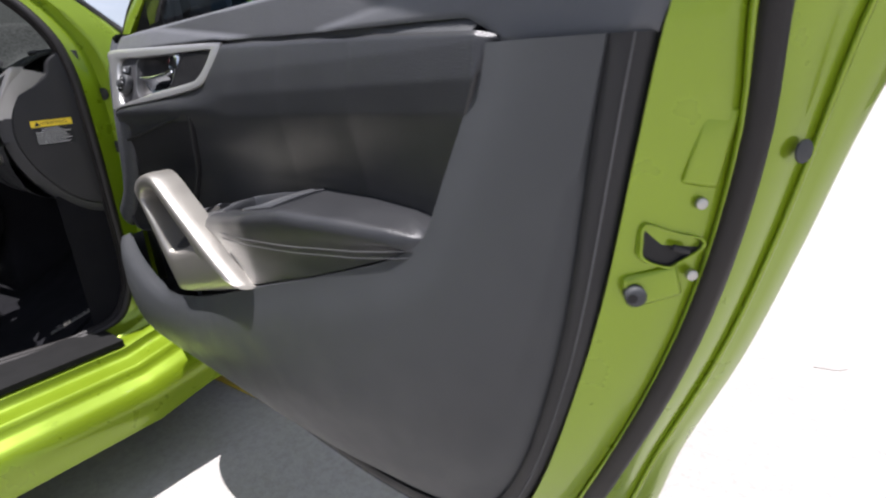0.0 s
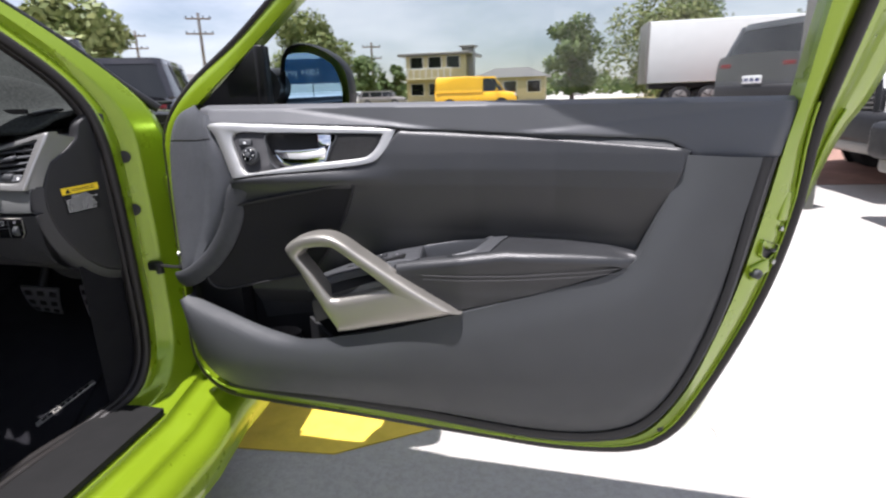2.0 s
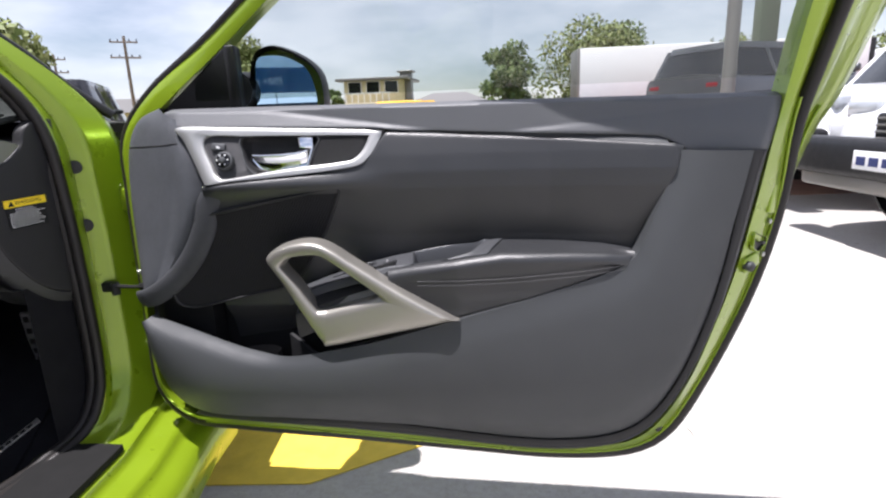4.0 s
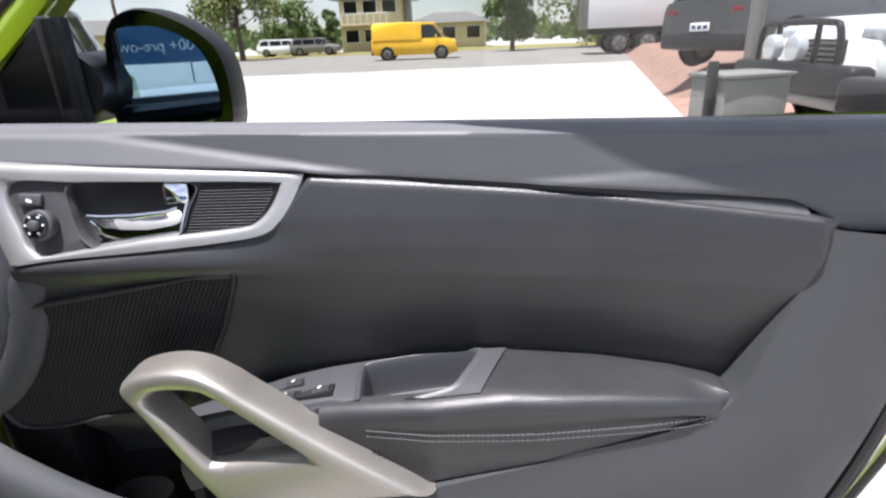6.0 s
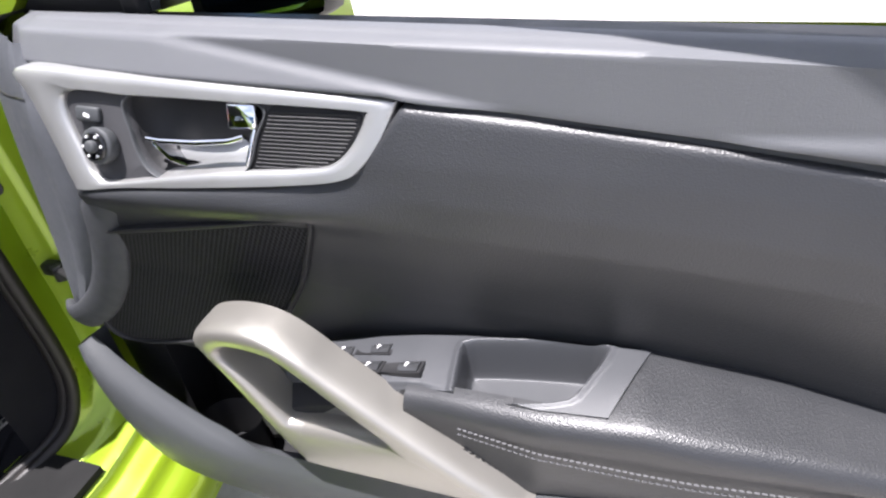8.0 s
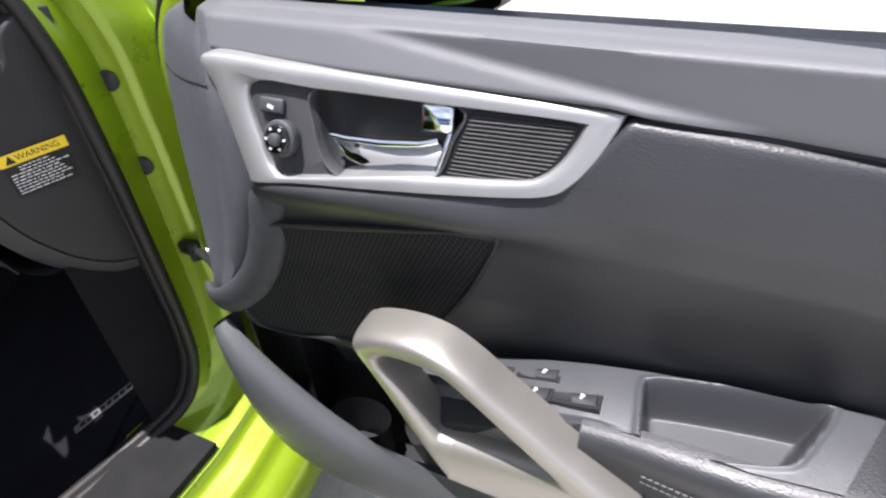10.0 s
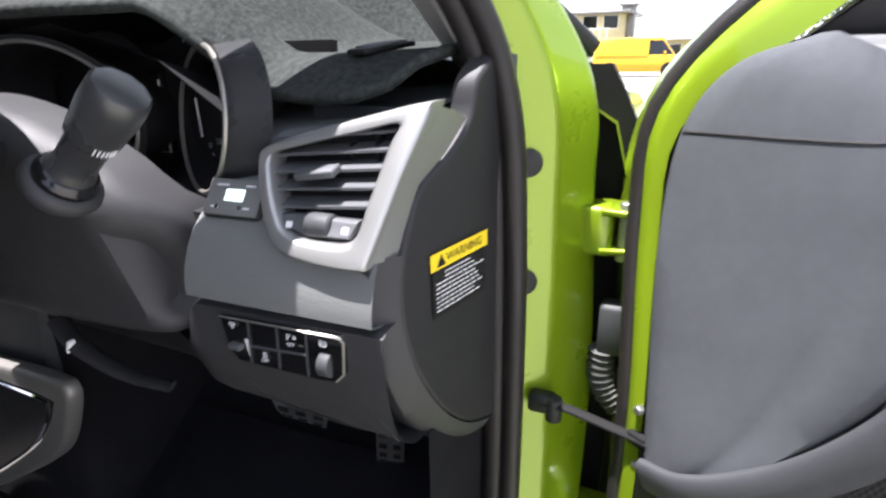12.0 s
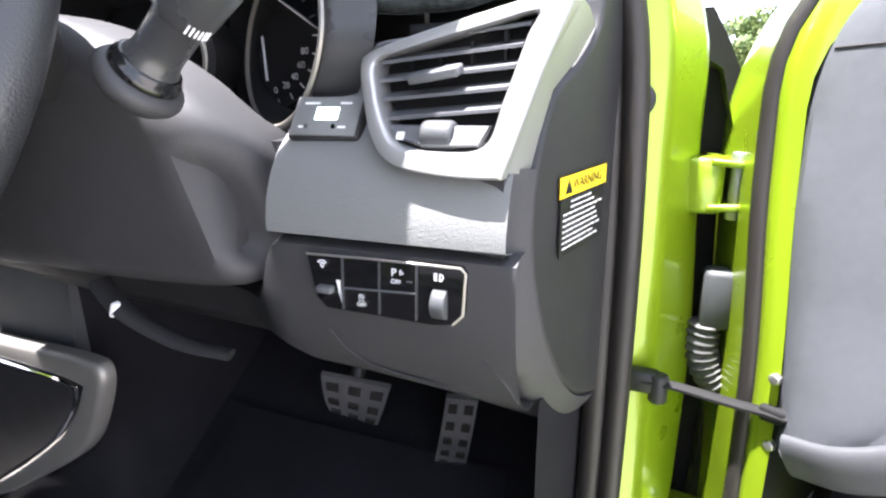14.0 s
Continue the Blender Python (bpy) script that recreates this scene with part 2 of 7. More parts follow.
def frames_along(path, up=(0, 0, 1)):
    """Two cross directions at each point of a path."""
    p = np.array(path, float)
    t = np.gradient(p, axis=0)
    t /= np.linalg.norm(t, axis=1)[:, None] + 1e-12
    u = np.array(up, float)
    out = []
    for a in t:
        u = u - a * (u @ a)
        if np.linalg.norm(u) < 1e-6:
            u = np.cross(a, (1, 0.3, 0.2))
        u = u / np.linalg.norm(u)
        out.append((u.copy(), np.cross(a, u)))
    return p, out


def tube(path, radius, n=10, flat=1.0, up=(0, 0, 1), closed=False, bm=None):
    p, fr = frames_along(path, up)
    rows = []
    for i, (c, (u, w)) in enumerate(zip(p, fr)):
        r = radius(i / (len(p) - 1)) if callable(radius) else radius
        rows.append([c + r * (math.cos(a) * u * flat + math.sin(a) * w) for a in np.linspace(0, 2 * math.pi, n, endpoint=False)])
    return loft(rows, closed, True, not closed, bm)


def box(size, at=(0, 0, 0), bevel=0.0, turn=(0, 0, 0), seg=2, bm=None):
    own = bm is None
    b = bmesh.new()
    bmesh.ops.create_cube(b, size=1.0)
    bmesh.ops.scale(b, vec=size, verts=b.verts)
    if bevel:
        bmesh.ops.bevel(b, geom=b.edges[:], offset=bevel, segments=seg, affect="EDGES", profile=0.5)
    bmesh.ops.transform(b, matrix=pose(*at, *turn), verts=b.verts)
    if own:
        return b
    me = bpy.data.meshes.new("tmp")
    b.to_mesh(me)
    b.free()
    bm.from_mesh(me)
    bpy.data.meshes.remove(me)
    return bm


def disc(radius, depth, at=(0, 0, 0), turn=(0, 0, 0), n=24, bevel=0.0, bm=None, top=None):
    """A cylinder along its own z, its edges rounded."""
    own = bm is None
    b = bmesh.new()
    bmesh.ops.create_cone(b, cap_ends=True, segments=n, radius1=radius, radius2=radius if top is None else top, depth=depth)
    if bevel:
        bmesh.ops.bevel(b, geom=[e for e in b.edges if len(e.link_faces) == 2 and any(len(f.verts) > 4 for f in e.link_faces)], offset=bevel, segments=2, affect="EDGES", profile=0.5)
    bmesh.ops.transform(b, matrix=pose(*at, *turn), verts=b.verts)
    if own:
        return b
    me = bpy.data.meshes.new("tmp")
    b.to_mesh(me)
    b.free()
    bm.from_mesh(me)
    bpy.data.meshes.remove(me)
    return bm


def slab(front, back, nu, nv):
    """A closed solid between two functions of (u, v) in 0..1."""
    us, vs = np.linspace(0, 1, nu), np.linspace(0, 1, nv)
    f = [[front(u, v) for v in vs] for u in us]
    k = [[back(u, v) for v in vs] for u in us]
    bm = bmesh.new()
    fv = [[bm.verts.new(p) for p in r] for r in f]
    kv = [[bm.verts.new(p) for p in r] for r in k]
    for i in range(nu - 1):
        for j in range(nv - 1):
            bm.faces.new((fv[i][j], fv[i + 1][j], fv[i + 1][j + 1], fv[i][j + 1]))
            bm.faces.new((kv[i][j], kv[i][j + 1], kv[i + 1][j + 1], kv[i + 1][j]))
    for i in range(nu - 1):
        for j in (0, nv - 1):
            bm.faces.new((fv[i][j], kv[i][j], kv[i + 1][j], fv[i + 1][j]))
    for j in range(nv - 1):
        for i in (0, nu - 1):
            bm.faces.new((fv[i][j], fv[i][j + 1], kv[i][j + 1], kv[i][j]))
    return bm


def plate(outline, depth_at, thick, bevel=0.003, n=0, seg=2):
    """A plate seen along y: outline in (x, z), front at depth_at(x, z), going back by thick."""
    loop = spline(outline, n, True) if n else np.array(outline, float)
    c = loop.mean(0)
    rows = []
    prof = [(0.0, thick), (0.0, bevel)] + [(bevel * (1 - math.cos(a)), bevel * (1 - math.sin(a))) for a in np.linspace(0, math.pi / 2, seg + 1)][1:]
    nrm = outward(loop)
    for inset, back in prof:
        rows.append([(p[0] - q[0] * inset, depth_at(p[0], p[1]) + back, p[1] - q[1] * inset) for p, q in zip(loop, nrm)])
    bm = loft(rows, False, True)
    bm.verts.ensure_lookup_table()
    k = len(loop)
    bm.faces.new(bm.verts[-k:])
    bm.faces.new(bm.verts[:k][::-1])
    bmesh.ops.triangulate(bm, faces=[f for f in bm.faces if len(f.verts) > 4])
    return bm


def outward(loop):
    """Unit normals of a closed plane loop, pointing out."""
    t = np.roll(loop, -1, 0) - np.roll(loop, 1, 0)
    t /= np.linalg.norm(t, axis=1)[:, None] + 1e-12
    area = np.sum(loop[:, 0] * np.roll(loop[:, 1], -1) - np.roll(loop[:, 0], -1) * loop[:, 1])
    return np.stack([t[:, 1], -t[:, 0]], 1) * (1 if area > 0 else -1)


def ring(outer, inner, depth_at, high, n=120, profile=None, back=0.0):
    """A frame between two loops in (x, z), its section standing high towards -y, rounded."""
    o, i = spline(outer, n, True), spline(inner, n * 4, True)
    # match each outer point with the inner loop by angle round the hole
    c = i.mean(0)
    ang = np.unwrap(np.arctan2(i[:, 1] - c[1], i[:, 0] - c[0]))
    if ang[-1] < ang[0]:
        i, ang = i[::-1], ang[::-1]
    ao = np.arctan2(o[:, 1] - c[1], o[:, 0] - c[0])
    ii = np.array([i[np.argmin(np.abs((ang - a + math.pi) % (2 * math.pi) - math.pi))] for a in ao])
    prof = profile or [(0.0, -back), (0.0, 0.45), (0.04, 0.75), (0.12, 0.95), (0.25, 1.0), (0.75, 1.0), (0.88, 0.95), (0.96, 0.75), (1.0, 0.45), (1.0, -back)]
    rows = []
    for s, h in prof:
        q = o * (1 - s) + ii * s
        rows.append([(p[0], depth_at(p[0], p[1]) - h * high, p[1]) for p in q])
    return loft(rows, True, True)

# ---- ground ----
GROUND = -0.06


def flat(outline, z, thick=0.1):
    bm = bmesh.new()
    top = [bm.verts.new((x, y, z)) for x, y in outline]
    low = [bm.verts.new((x, y, z - thick)) for x, y in outline]
    bm.faces.new(top)
    bm.faces.new(low[::-1])
    for i in range(len(top)):
        j = (i + 1) % len(top)
        bm.faces.new((top[i], low[i], low[j], top[j]))
    return bm


ground = part("ground", flat([(-900, -900), (900, -900), (900, 900), (-900, 900)], GROUND, 0.5), CONCRETE)
tagged(ground, "pale sunlit concrete yard with fine cracks", "ground", kind="structure")
line = part("painted_line", flat([(-3.4, 0.775), (-1.05, 0.768), (-0.72, 0.95), (-0.72, 1.16), (-3.4, 1.16)], GROUND + 0.004, 0.003), LINE_YELLOW)
tagged(line, "worn yellow painted line on the concrete", "painted line", kind="structure")

# ---- the green car's door ----
def base_y(x):
    return 0.412 - 0.12 * (x + 0.07)


door = thing("car_door", "open lime green car door with black leather and silver trim inside", "car door", at=(-1.33, 0.68, 0.6))
DOOR_INV = Matrix.Translation((1.33, -0.68, -0.6))


def dpart(name, bm, material, label="", parent=None, angle=50):
    """A part of the door, given in world places."""
    ob = part(name, bm, material, parent or door, label, angle)
    if parent is None:
        ob.matrix_parent_inverse = DOOR_INV
    return ob


def dome(outline, depth_at, thick, bevel, n):
    """A closed pane in rings towards its middle, so that it can be convex."""
    loop = spline(outline, n, True)
    c = loop.mean(0)
    rows = [[(p[0], depth_at(*p) + thick, p[1]) for p in loop]]
    for f in (1.0, 0.9, 0.8, 0.65, 0.5, 0.35, 0.2, 0.08):
        rows.append([(c[0] + (p[0] - c[0]) * f, depth_at(c[0] + (p[0] - c[0]) * f, c[1] + (p[1] - c[1]) * f), c[1] + (p[1] - c[1]) * f) for p in loop])
    return loft(rows, False, True, True)


# lower panel with the pocket's rim
RIM = [(-1.25, 0.502, 0.541), (-1.156, 0.465, 0.526), (-1.043, 0.44, 0.49), (-0.985, 0.432, 0.48), (-0.935, 0.428, 0.479), (-0.865, 0.424, 0.492),
       (-0.774, 0.40, 0.515), (-0.626, 0.384, 0.563), (-0.52, 0.382, 0.592), (-0.43, 0.382, 0.618), (-0.345, 0.384, 0.645), (-0.308, 0.386, 0.668),
       (-0.297, 0.389, 0.70), (-0.275, 0.395, 0.755), (-0.252, 0.40, 0.81), (-0.238, 0.404, 0.848)]
EDGE = [(-1.279, 0.538, 0.525), (-1.283, 0.54, 0.42), (-1.272, 0.54, 0.345), (-1.215, 0.525, 0.297), (-1.10, 0.50, 0.298), (-0.95, 0.475, 0.298),
        (-0.77, 0.46, 0.288), (-0.55, 0.446, 0.262), (-0.43, 0.438, 0.252), (-0.31, 0.43, 0.266), (-0.252, 0.42, 0.308), (-0.207, 0.41, 0.388),
        (-0.18, 0.404, 0.46), (-0.142, 0.398, 0.58), (-0.112, 0.396, 0.75), (-0.097, 0.396, 0.843)]


def lower_panel():
    n = 150
    u = np.linspace(0, 1, 16)
    a = np.array([[np.interp(t, u, np.array(RIM)[:, k]) for k in range(3)] for t in np.linspace(0, 1, 61)])
    b = np.array([[np.interp(t, u, np.array(EDGE)[:, k]) for k in range(3)] for t in np.linspace(0, 1, 61)])
    for _ in range(6):
        a[1:-1] = 0.25 * a[:-2] + 0.5 * a[1:-1] + 0.25 * a[2:]
        b[1:-1] = 0.25 * b[:-2] + 0.5 * b[1:-1] + 0.25 * b[2:]
    rows = []
    for k, (p, q) in enumerate(zip(a, b)):
        soft = 0.015 - 0.011 * step(10, 15, k) + 0.002 * step(27, 31, k)
        f = step(16, 24, k)
        row = [p + np.array((0, 0.020 + 0.040 * f, -0.10 + 0.09 * f)), p + np.array((0, 0.014 + 0.008 * f, -0.006 * (1 - f)))]
        w = np.linalg.norm(q - p)
        for v in (0.0, 0.02, 0.05, 0.09, 0.13, 0.17, 0.22, 0.3, 0.4, 0.5, 0.6, 0.7, 0.78, 0.85, 0.9, 0.94, 0.97, 0.99, 1.0):
            r = p + (q - p) * v
            y = p[1] + (q[1] - p[1]) * v ** 2.4
            cham = soft * (1 - step(0.0, (0.033 + 0.025 * step(16, 26, k)) / w, v))
            swell = -0.012 * math.sin(math.pi * v)
            row.append(np.array((r[0], y + cham + swell, r[2])))
        rows.append(row)
    # the dark border runs on from the panel's edge, rounding back to the shell
    band = []
    for row, p, q in zip(rows, a, b):
        e, d = row[-1], (q - p) / np.linalg.norm(q - p)
        d = np.array((d[0], 0, d[2])) / max(1e-6, math.hypot(d[0], d[2]))
        e0 = e - d * 0.03
        row[-1] = e0 + np.array((0, 0.004, 0))
        band.append([e0 + np.array((0, 0.012, 0)), e0 + np.array((0, -0.001, 0)), e0 + d * 0.008 + np.array((0, -0.003, 0)), e0 + d * 0.018, e0 + d * 0.026 + np.array((0, 0.006, 0)), e + np.array((0, 0.014, 0)), e + np.array((0, 0.05, 0))])
    for row in rows:
        del row[-6:-1]
    return loft(rows), loft(band[12:]), [np.array(r[3]) - (0, 0.0004, 0) for r in band[12:]]


panel_bm, band_bm, band_line = lower_panel()
dpart("lower_panel", panel_bm, PLASTIC, "charcoal grained plastic lower door panel")
dpart("edge_band", band_bm, BLACK_GRAIN, "dark rounded border of the door panel")
dpart("band_seam", tube(band_line, 0.0009, 6), THREAD, "pale seam along the dark border")

# upper roll under the window
roll_low = table([-1.2, -1.142, -0.76, -0.74, -0.66, -0.5, -0.34, -0.27, -0.24, -0.225, -0.06], [0.918, 0.914, 0.900, 0.897, 0.893, 0.884, 0.876, 0.872, 0.857, 0.845, 0.842])
roll_top = table([-1.2, -0.6, -0.06], [0.95, 0.943, 0.937])
fold = table([-1.2, -0.98, -0.66, -0.52, -0.06], [0.952, 0.946, 0.899, 0.892, 0.934])


def roll_y(x, z):
    zt, zc = roll_top(x), fold(x)
    y = base_y(x) + 0.012 - 0.10 * (zt - max(z, zc))
    if z < zc:
        y -= (0.62 - 0.40 * step(-0.62, -0.3, x)) * (zc - z) * step(0.0, 0.012, zc - z)
    y += 0.02 * step(0.008, 0.0, zt - z)
    return y - 0.008 * step(-0.55, -0.2, x) * step(0.0, 0.06, zt - z)


def roll_front(u, v):
    x = -1.192 + 1.127 * u
    z = roll_low(x) + (roll_top(x) - roll_low(x)) * v
    xs = x - 0.032 * step(0.85, 1.0, u) * (1 - v)
    return (xs, roll_y(x, z) + 0.002 * step(0.06, 0.0, v) + 0.012 * step(0.982, 1.0, u) + 0.02 * step(0.035, 0.0, u), z)


dpart("upper_panel", slab(roll_front, lambda u, v: (roll_front(u, v)[0], base_y(roll_front(u, v)[0]) + 0.05, roll_front(u, v)[2]), 140, 24), PLASTIC_LIGHT, "grey soft plastic sill under the window")

# leather insert
ins_base = table([-1.14, -1.0, -0.83, -0.6, -0.45, -0.32, -0.215], [0.497, 0.492, 0.492, 0.478, 0.46, 0.432, 0.406])
ins_top = table([-1.14, -1.1, -0.863, -0.80, -0.765, -0.745, -0.6, -0.42, -0.25, -0.232, -0.215], [0.80, 0.806, 0.826, 0.838, 0.868, 0.894, 0.885, 0.873, 0.859, 0.855, 0.84])
ins_low = table([-1.14, -0.8, -0.35, -0.30, -0.262, -0.24, -0.215], [0.45, 0.45, 0.62, 0.67, 0.745, 0.80, 0.836])
ins_fall = table([0.45, 0.52, 0.562, 0.60, 0.70, 0.75, 0.79, 0.82, 0.85, 0.875, 0.90], [0.07, 0.045, 0.012, 0.011, 0.005, -0.006, -0.0135, -0.0135, -0.007, 0.001, 0.010])


RIM_LINE = table([0.60, 0.668, 0.70, 0.755, 0.81, 0.848, 0.87], [-0.33, -0.308, -0.297, -0.275, -0.252, -0.236, -0.226])


def insert_front(u, v):
    x = -1.092 + 0.877 * u
    z = ins_low(x) + (ins_top(x) - ins_low(x)) * v
    d = min(ins_top(x) - z, 1)
    edge = 0.003 * (1 - step(0.0, 0.004, d)) + 0.008 * step(-0.250, -0.234, x)
    edge += 0.02 * step(0.001, 0.011, x - RIM_LINE(z))
    edge -= 0.012 * math.exp(-((z - 0.803) / 0.017) ** 2) * step(-0.72, -0.86, x) * step(-1.125, -1.06, x)
    return (x, ins_base(x) + ins_fall(z) + edge, z)


dpart("insert", slab(insert_front, lambda u, v: tuple(np.array(insert_front(u, v)) + (0, 0.02, 0)), 220, 80), LEATHER, "black grained leather door insert")

# Darker grey than the panel above: the underside's shade put into its colour.
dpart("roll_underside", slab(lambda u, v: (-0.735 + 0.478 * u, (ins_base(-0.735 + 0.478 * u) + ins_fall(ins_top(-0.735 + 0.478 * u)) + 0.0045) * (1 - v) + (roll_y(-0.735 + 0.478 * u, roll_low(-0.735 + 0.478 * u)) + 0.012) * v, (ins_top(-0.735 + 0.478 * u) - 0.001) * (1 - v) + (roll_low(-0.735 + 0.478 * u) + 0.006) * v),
                             lambda u, v: (-0.735 + 0.478 * u, 0.53 - 0.06 * u, (ins_top(-0.735 + 0.478 * u) - 0.001) * (1 - v) + (roll_low(-0.735 + 0.478 * u) + 0.006) * v), 80, 6), PLASTIC, "underside of the window sill panel, shade put into its grey")

# silver bezel with the inner handle
def bez_y(x, z):
    return 0.4965 - 0.0167 * (x + 0.95) + 0.387 * (z - 0.86)


BEZ_OUT = [(-1.142, 0.914), (-1.05, 0.912), (-0.95, 0.907), (-0.85, 0.902), (-0.757, 0.897), (-0.751, 0.892), (-0.762, 0.868), (-0.779, 0.846), (-0.80, 0.834), (-0.863, 0.826), (-0.95, 0.819), (-1.03, 0.814), (-1.079, 0.809), (-1.087, 0.815), (-1.104, 0.848), (-1.126, 0.888)]
BEZ_IN = [(-1.084, 0.892), (-1.0, 0.893), (-0.9, 0.891), (-0.785, 0.888), (-0.778, 0.884), (-0.789, 0.862), (-0.806, 0.847), (-0.83, 0.842), (-0.93, 0.833), (-1.035, 0.819), (-1.055, 0.822), (-1.068, 0.84)]
bezel = dpart("handle_bezel", ring(BEZ_OUT, BEZ_IN, bez_y, 0.009, 140, [(0.0, -1.6), (0.0, 0.5), (0.03, 0.85), (0.08, 1.0), (0.5, 1.06), (0.9, 1.0), (0.96, 0.85), (1.0, 0.4), (1.0, -1.6)]), SILVER_COOL, "satin silver trim round the door handle")
PULL = [(-1.013, 0.892), (-0.94, 0.892), (-0.875, 0.888), (-0.880, 0.864), (-0.893, 0.836), (-0.93, 0.827), (-0.977, 0.824), (-1.0, 0.834), (-1.012, 0.860)]
dpart("bezel_base", ring([tuple(np.array(p) + 0.03 * (np.array(p) - (-0.93, 0.858))) for p in BEZ_IN], PULL, bez_y, 0.002, 160, [(0.0, -3.0), (0.0, 1.0), (0.5, 1.0), (0.99, 1.0), (1.0, 0.6), (1.0, -3.0)]), DASH_PLASTIC, "charcoal panel inside the silver trim")


def cup():
    loop = spline(PULL, 60, True)
    c = loop.mean(0)
    rows = []
    for f, back in ((1.02, 0.0), (1.0, 0.010), (0.95, 0.020), (0.82, 0.027), (0.5, 0.030), (0.1, 0.030), (0.002, 0.030)):
        rows.append([(c[0] + (p[0] - c[0]) * f, bez_y(c[0] + (p[0] - c[0]) * f, c[1] + (p[1] - c[1]) * f) + back, c[1] + (p[1] - c[1]) * f) for p in loop])
    return loft(rows, False, True)


dpart("handle_recess", cup(), BLACK_GRAIN, "dark hollow behind the handle")

# grip
def grip_y(x, z):
    return 0.4118 - 0.163 * (x + 0.8) - 0.046 * (z - 0.6)


GRIP_OUT = [(-0.970, 0.676), (-0.963, 0.685), (-0.945, 0.696), (-0.918, 0.705), (-0.89, 0.709), (-0.864, 0.706), (-0.837, 0.693), (-0.806, 0.672), (-0.715, 0.615), (-0.627, 0.566), (-0.632, 0.562), (-0.755, 0.53), (-0.862, 0.503), (-0.876, 0.508), (-0.906, 0.560), (-0.945, 0.632), (-0.966, 0.666)]
GRIP_IN = [(-0.938, 0.658), (-0.934, 0.668), (-0.918, 0.679), (-0.874, 0.683), (-0.852, 0.675), (-0.80, 0.637), (-0.769, 0.613), (-0.771, 0.606), (-0.82, 0.591), (-0.872, 0.578), (-0.886, 0.585), (-0.914, 0.627)]
GRIP_PROF = [(0.0, -1.2), (0.0, -0.1), (0.02, 0.3), (0.06, 0.62), (0.13, 0.86), (0.24, 1.0), (0.5, 1.02), (0.78, 1.0), (0.88, 0.9), (0.95, 0.66), (0.99, 0.3), (1.0, -0.1), (1.0, -1.2)]
dpart("grip", ring(GRIP_OUT, GRIP_IN, lambda x, z: grip_y(x, z) + 0.004, 0.02, 160, GRIP_PROF), SILVER, "satin silver pull grip frame")

# armrest
arm_back = table([-0.95, -0.84, -0.7, -0.54, -0.43, -0.357, -0.31], [0.492, 0.49, 0.486, 0.474, 0.456, 0.436, 0.40])
arm_front = table([-0.84, -0.72, -0.62, -0.5, -0.36, -0.325, -0.31], [0.425, 0.408, 0.390, 0.384, 0.386, 0.39, 0.398])
arm_top = table([-0.95, -0.87, -0.79, -0.745, -0.69, -0.6, -0.54, -0.43, -0.357, -0.31], [0.592, 0.622, 0.647, 0.658, 0.668, 0.682, 0.690, 0.688, 0.684, 0.676])
arm_low = table([-0.84, -0.626, -0.52, -0.43, -0.345, -0.31], [0.53, 0.566, 0.594, 0.62, 0.648, 0.66])


def arm_section(x):
    yb, yf, zt, zl = arm_back(x), arm_front(x), arm_top(x), arm_low(x)
    zc = zt - 0.024
    w = yb - yf
    pts = [(yb + 0.03, zl), (yb + 0.03, zt), (yb, zt)]
    for v in (0.15, 0.3, 0.45, 0.6, 0.72):
        pts.append((yb - w * v, zt - 0.010 * v))
    for a in np.linspace(0.15, 1, 7) * math.pi / 2:
        pts.append((yf + w * 0.22 * (1 - math.sin(a)), zc + 0.016 * math.cos(a) + 0.0))
    for v in (0.2, 0.4, 0.6, 0.8, 1.0):
        pts.append((yf + 0.006 * v + 0.003 * math.sin(v * 3), zc + (zl - zc) * v))
    return [(x, y, z) for y, z in pts]


CUP = spline([(-0.690, 0.480), (-0.578, 0.478), (-0.568, 0.466), (-0.586, 0.430), (-0.606, 0.413), (-0.682, 0.409), (-0.704, 0.420), (-0.703, 0.464)], 36, True)


def inside(x, y, poly, soft):
    """0 outside a convex loop, 1 further in than soft."""
    t = np.roll(poly, -1, 0) - poly
    t /= np.linalg.norm(t, axis=1)[:, None]
    d = float(np.min((x - poly[:, 0]) * t[:, 1] - (y - poly[:, 1]) * t[:, 0]))
    return step(0.0, soft, d)


arm_rows = []
for x in np.linspace(-0.745, -0.31, 56):
    arm_rows.append([(p[0], p[1], p[2] - 0.05 * step(-0.545 - 0.007 * (k - 2), -0.551 - 0.007 * (k - 2), x)) if 2 <= k <= 6 else p for k, p in enumerate(arm_section(x))])
dpart("armrest", loft(arm_rows, False, True, True), LEATHER, "black leather armrest pad with grey stitching")


def panel_front(x):
    return float(np.interp(x, [-0.95, -0.86, -0.78, -0.73], [0.462, 0.448, 0.428, 0.426])) if x < -0.73 else arm_front(x) + 0.016


def switch_top(u, v):
    x = -0.945 + (0.412 - 0.034 * v) * u
    back, front = arm_back(x) - 0.001, panel_front(x)
    y = back + (front - back) * v
    z = arm_top(x) + 0.0015 - 0.008 * v * v - 0.006 * step(0.93, 1.0, v) * step(-0.70, -0.76, x)
    rim = 0.0020 * inside(x, y, CUP + (CUP - CUP.mean(0)) * 0.10, 0.006)
    return (x, y, z + rim - 0.044 * inside(x, y, CUP, 0.013))


SWITCH_PANEL = grained("satin grey switch panel plastic", (0.050, 0.052, 0.056), 0.42, 1100, 0.0004, 0.06, 0.5)
dpart("switch_panel", slab(switch_top, lambda u, v: (switch_top(u, v)[0], switch_top(u, v)[1], min(0.622, switch_top(u, v)[2] - 0.008)), 220, 90), SWITCH_PANEL, "grey satin plastic switch panel with a pull cup")


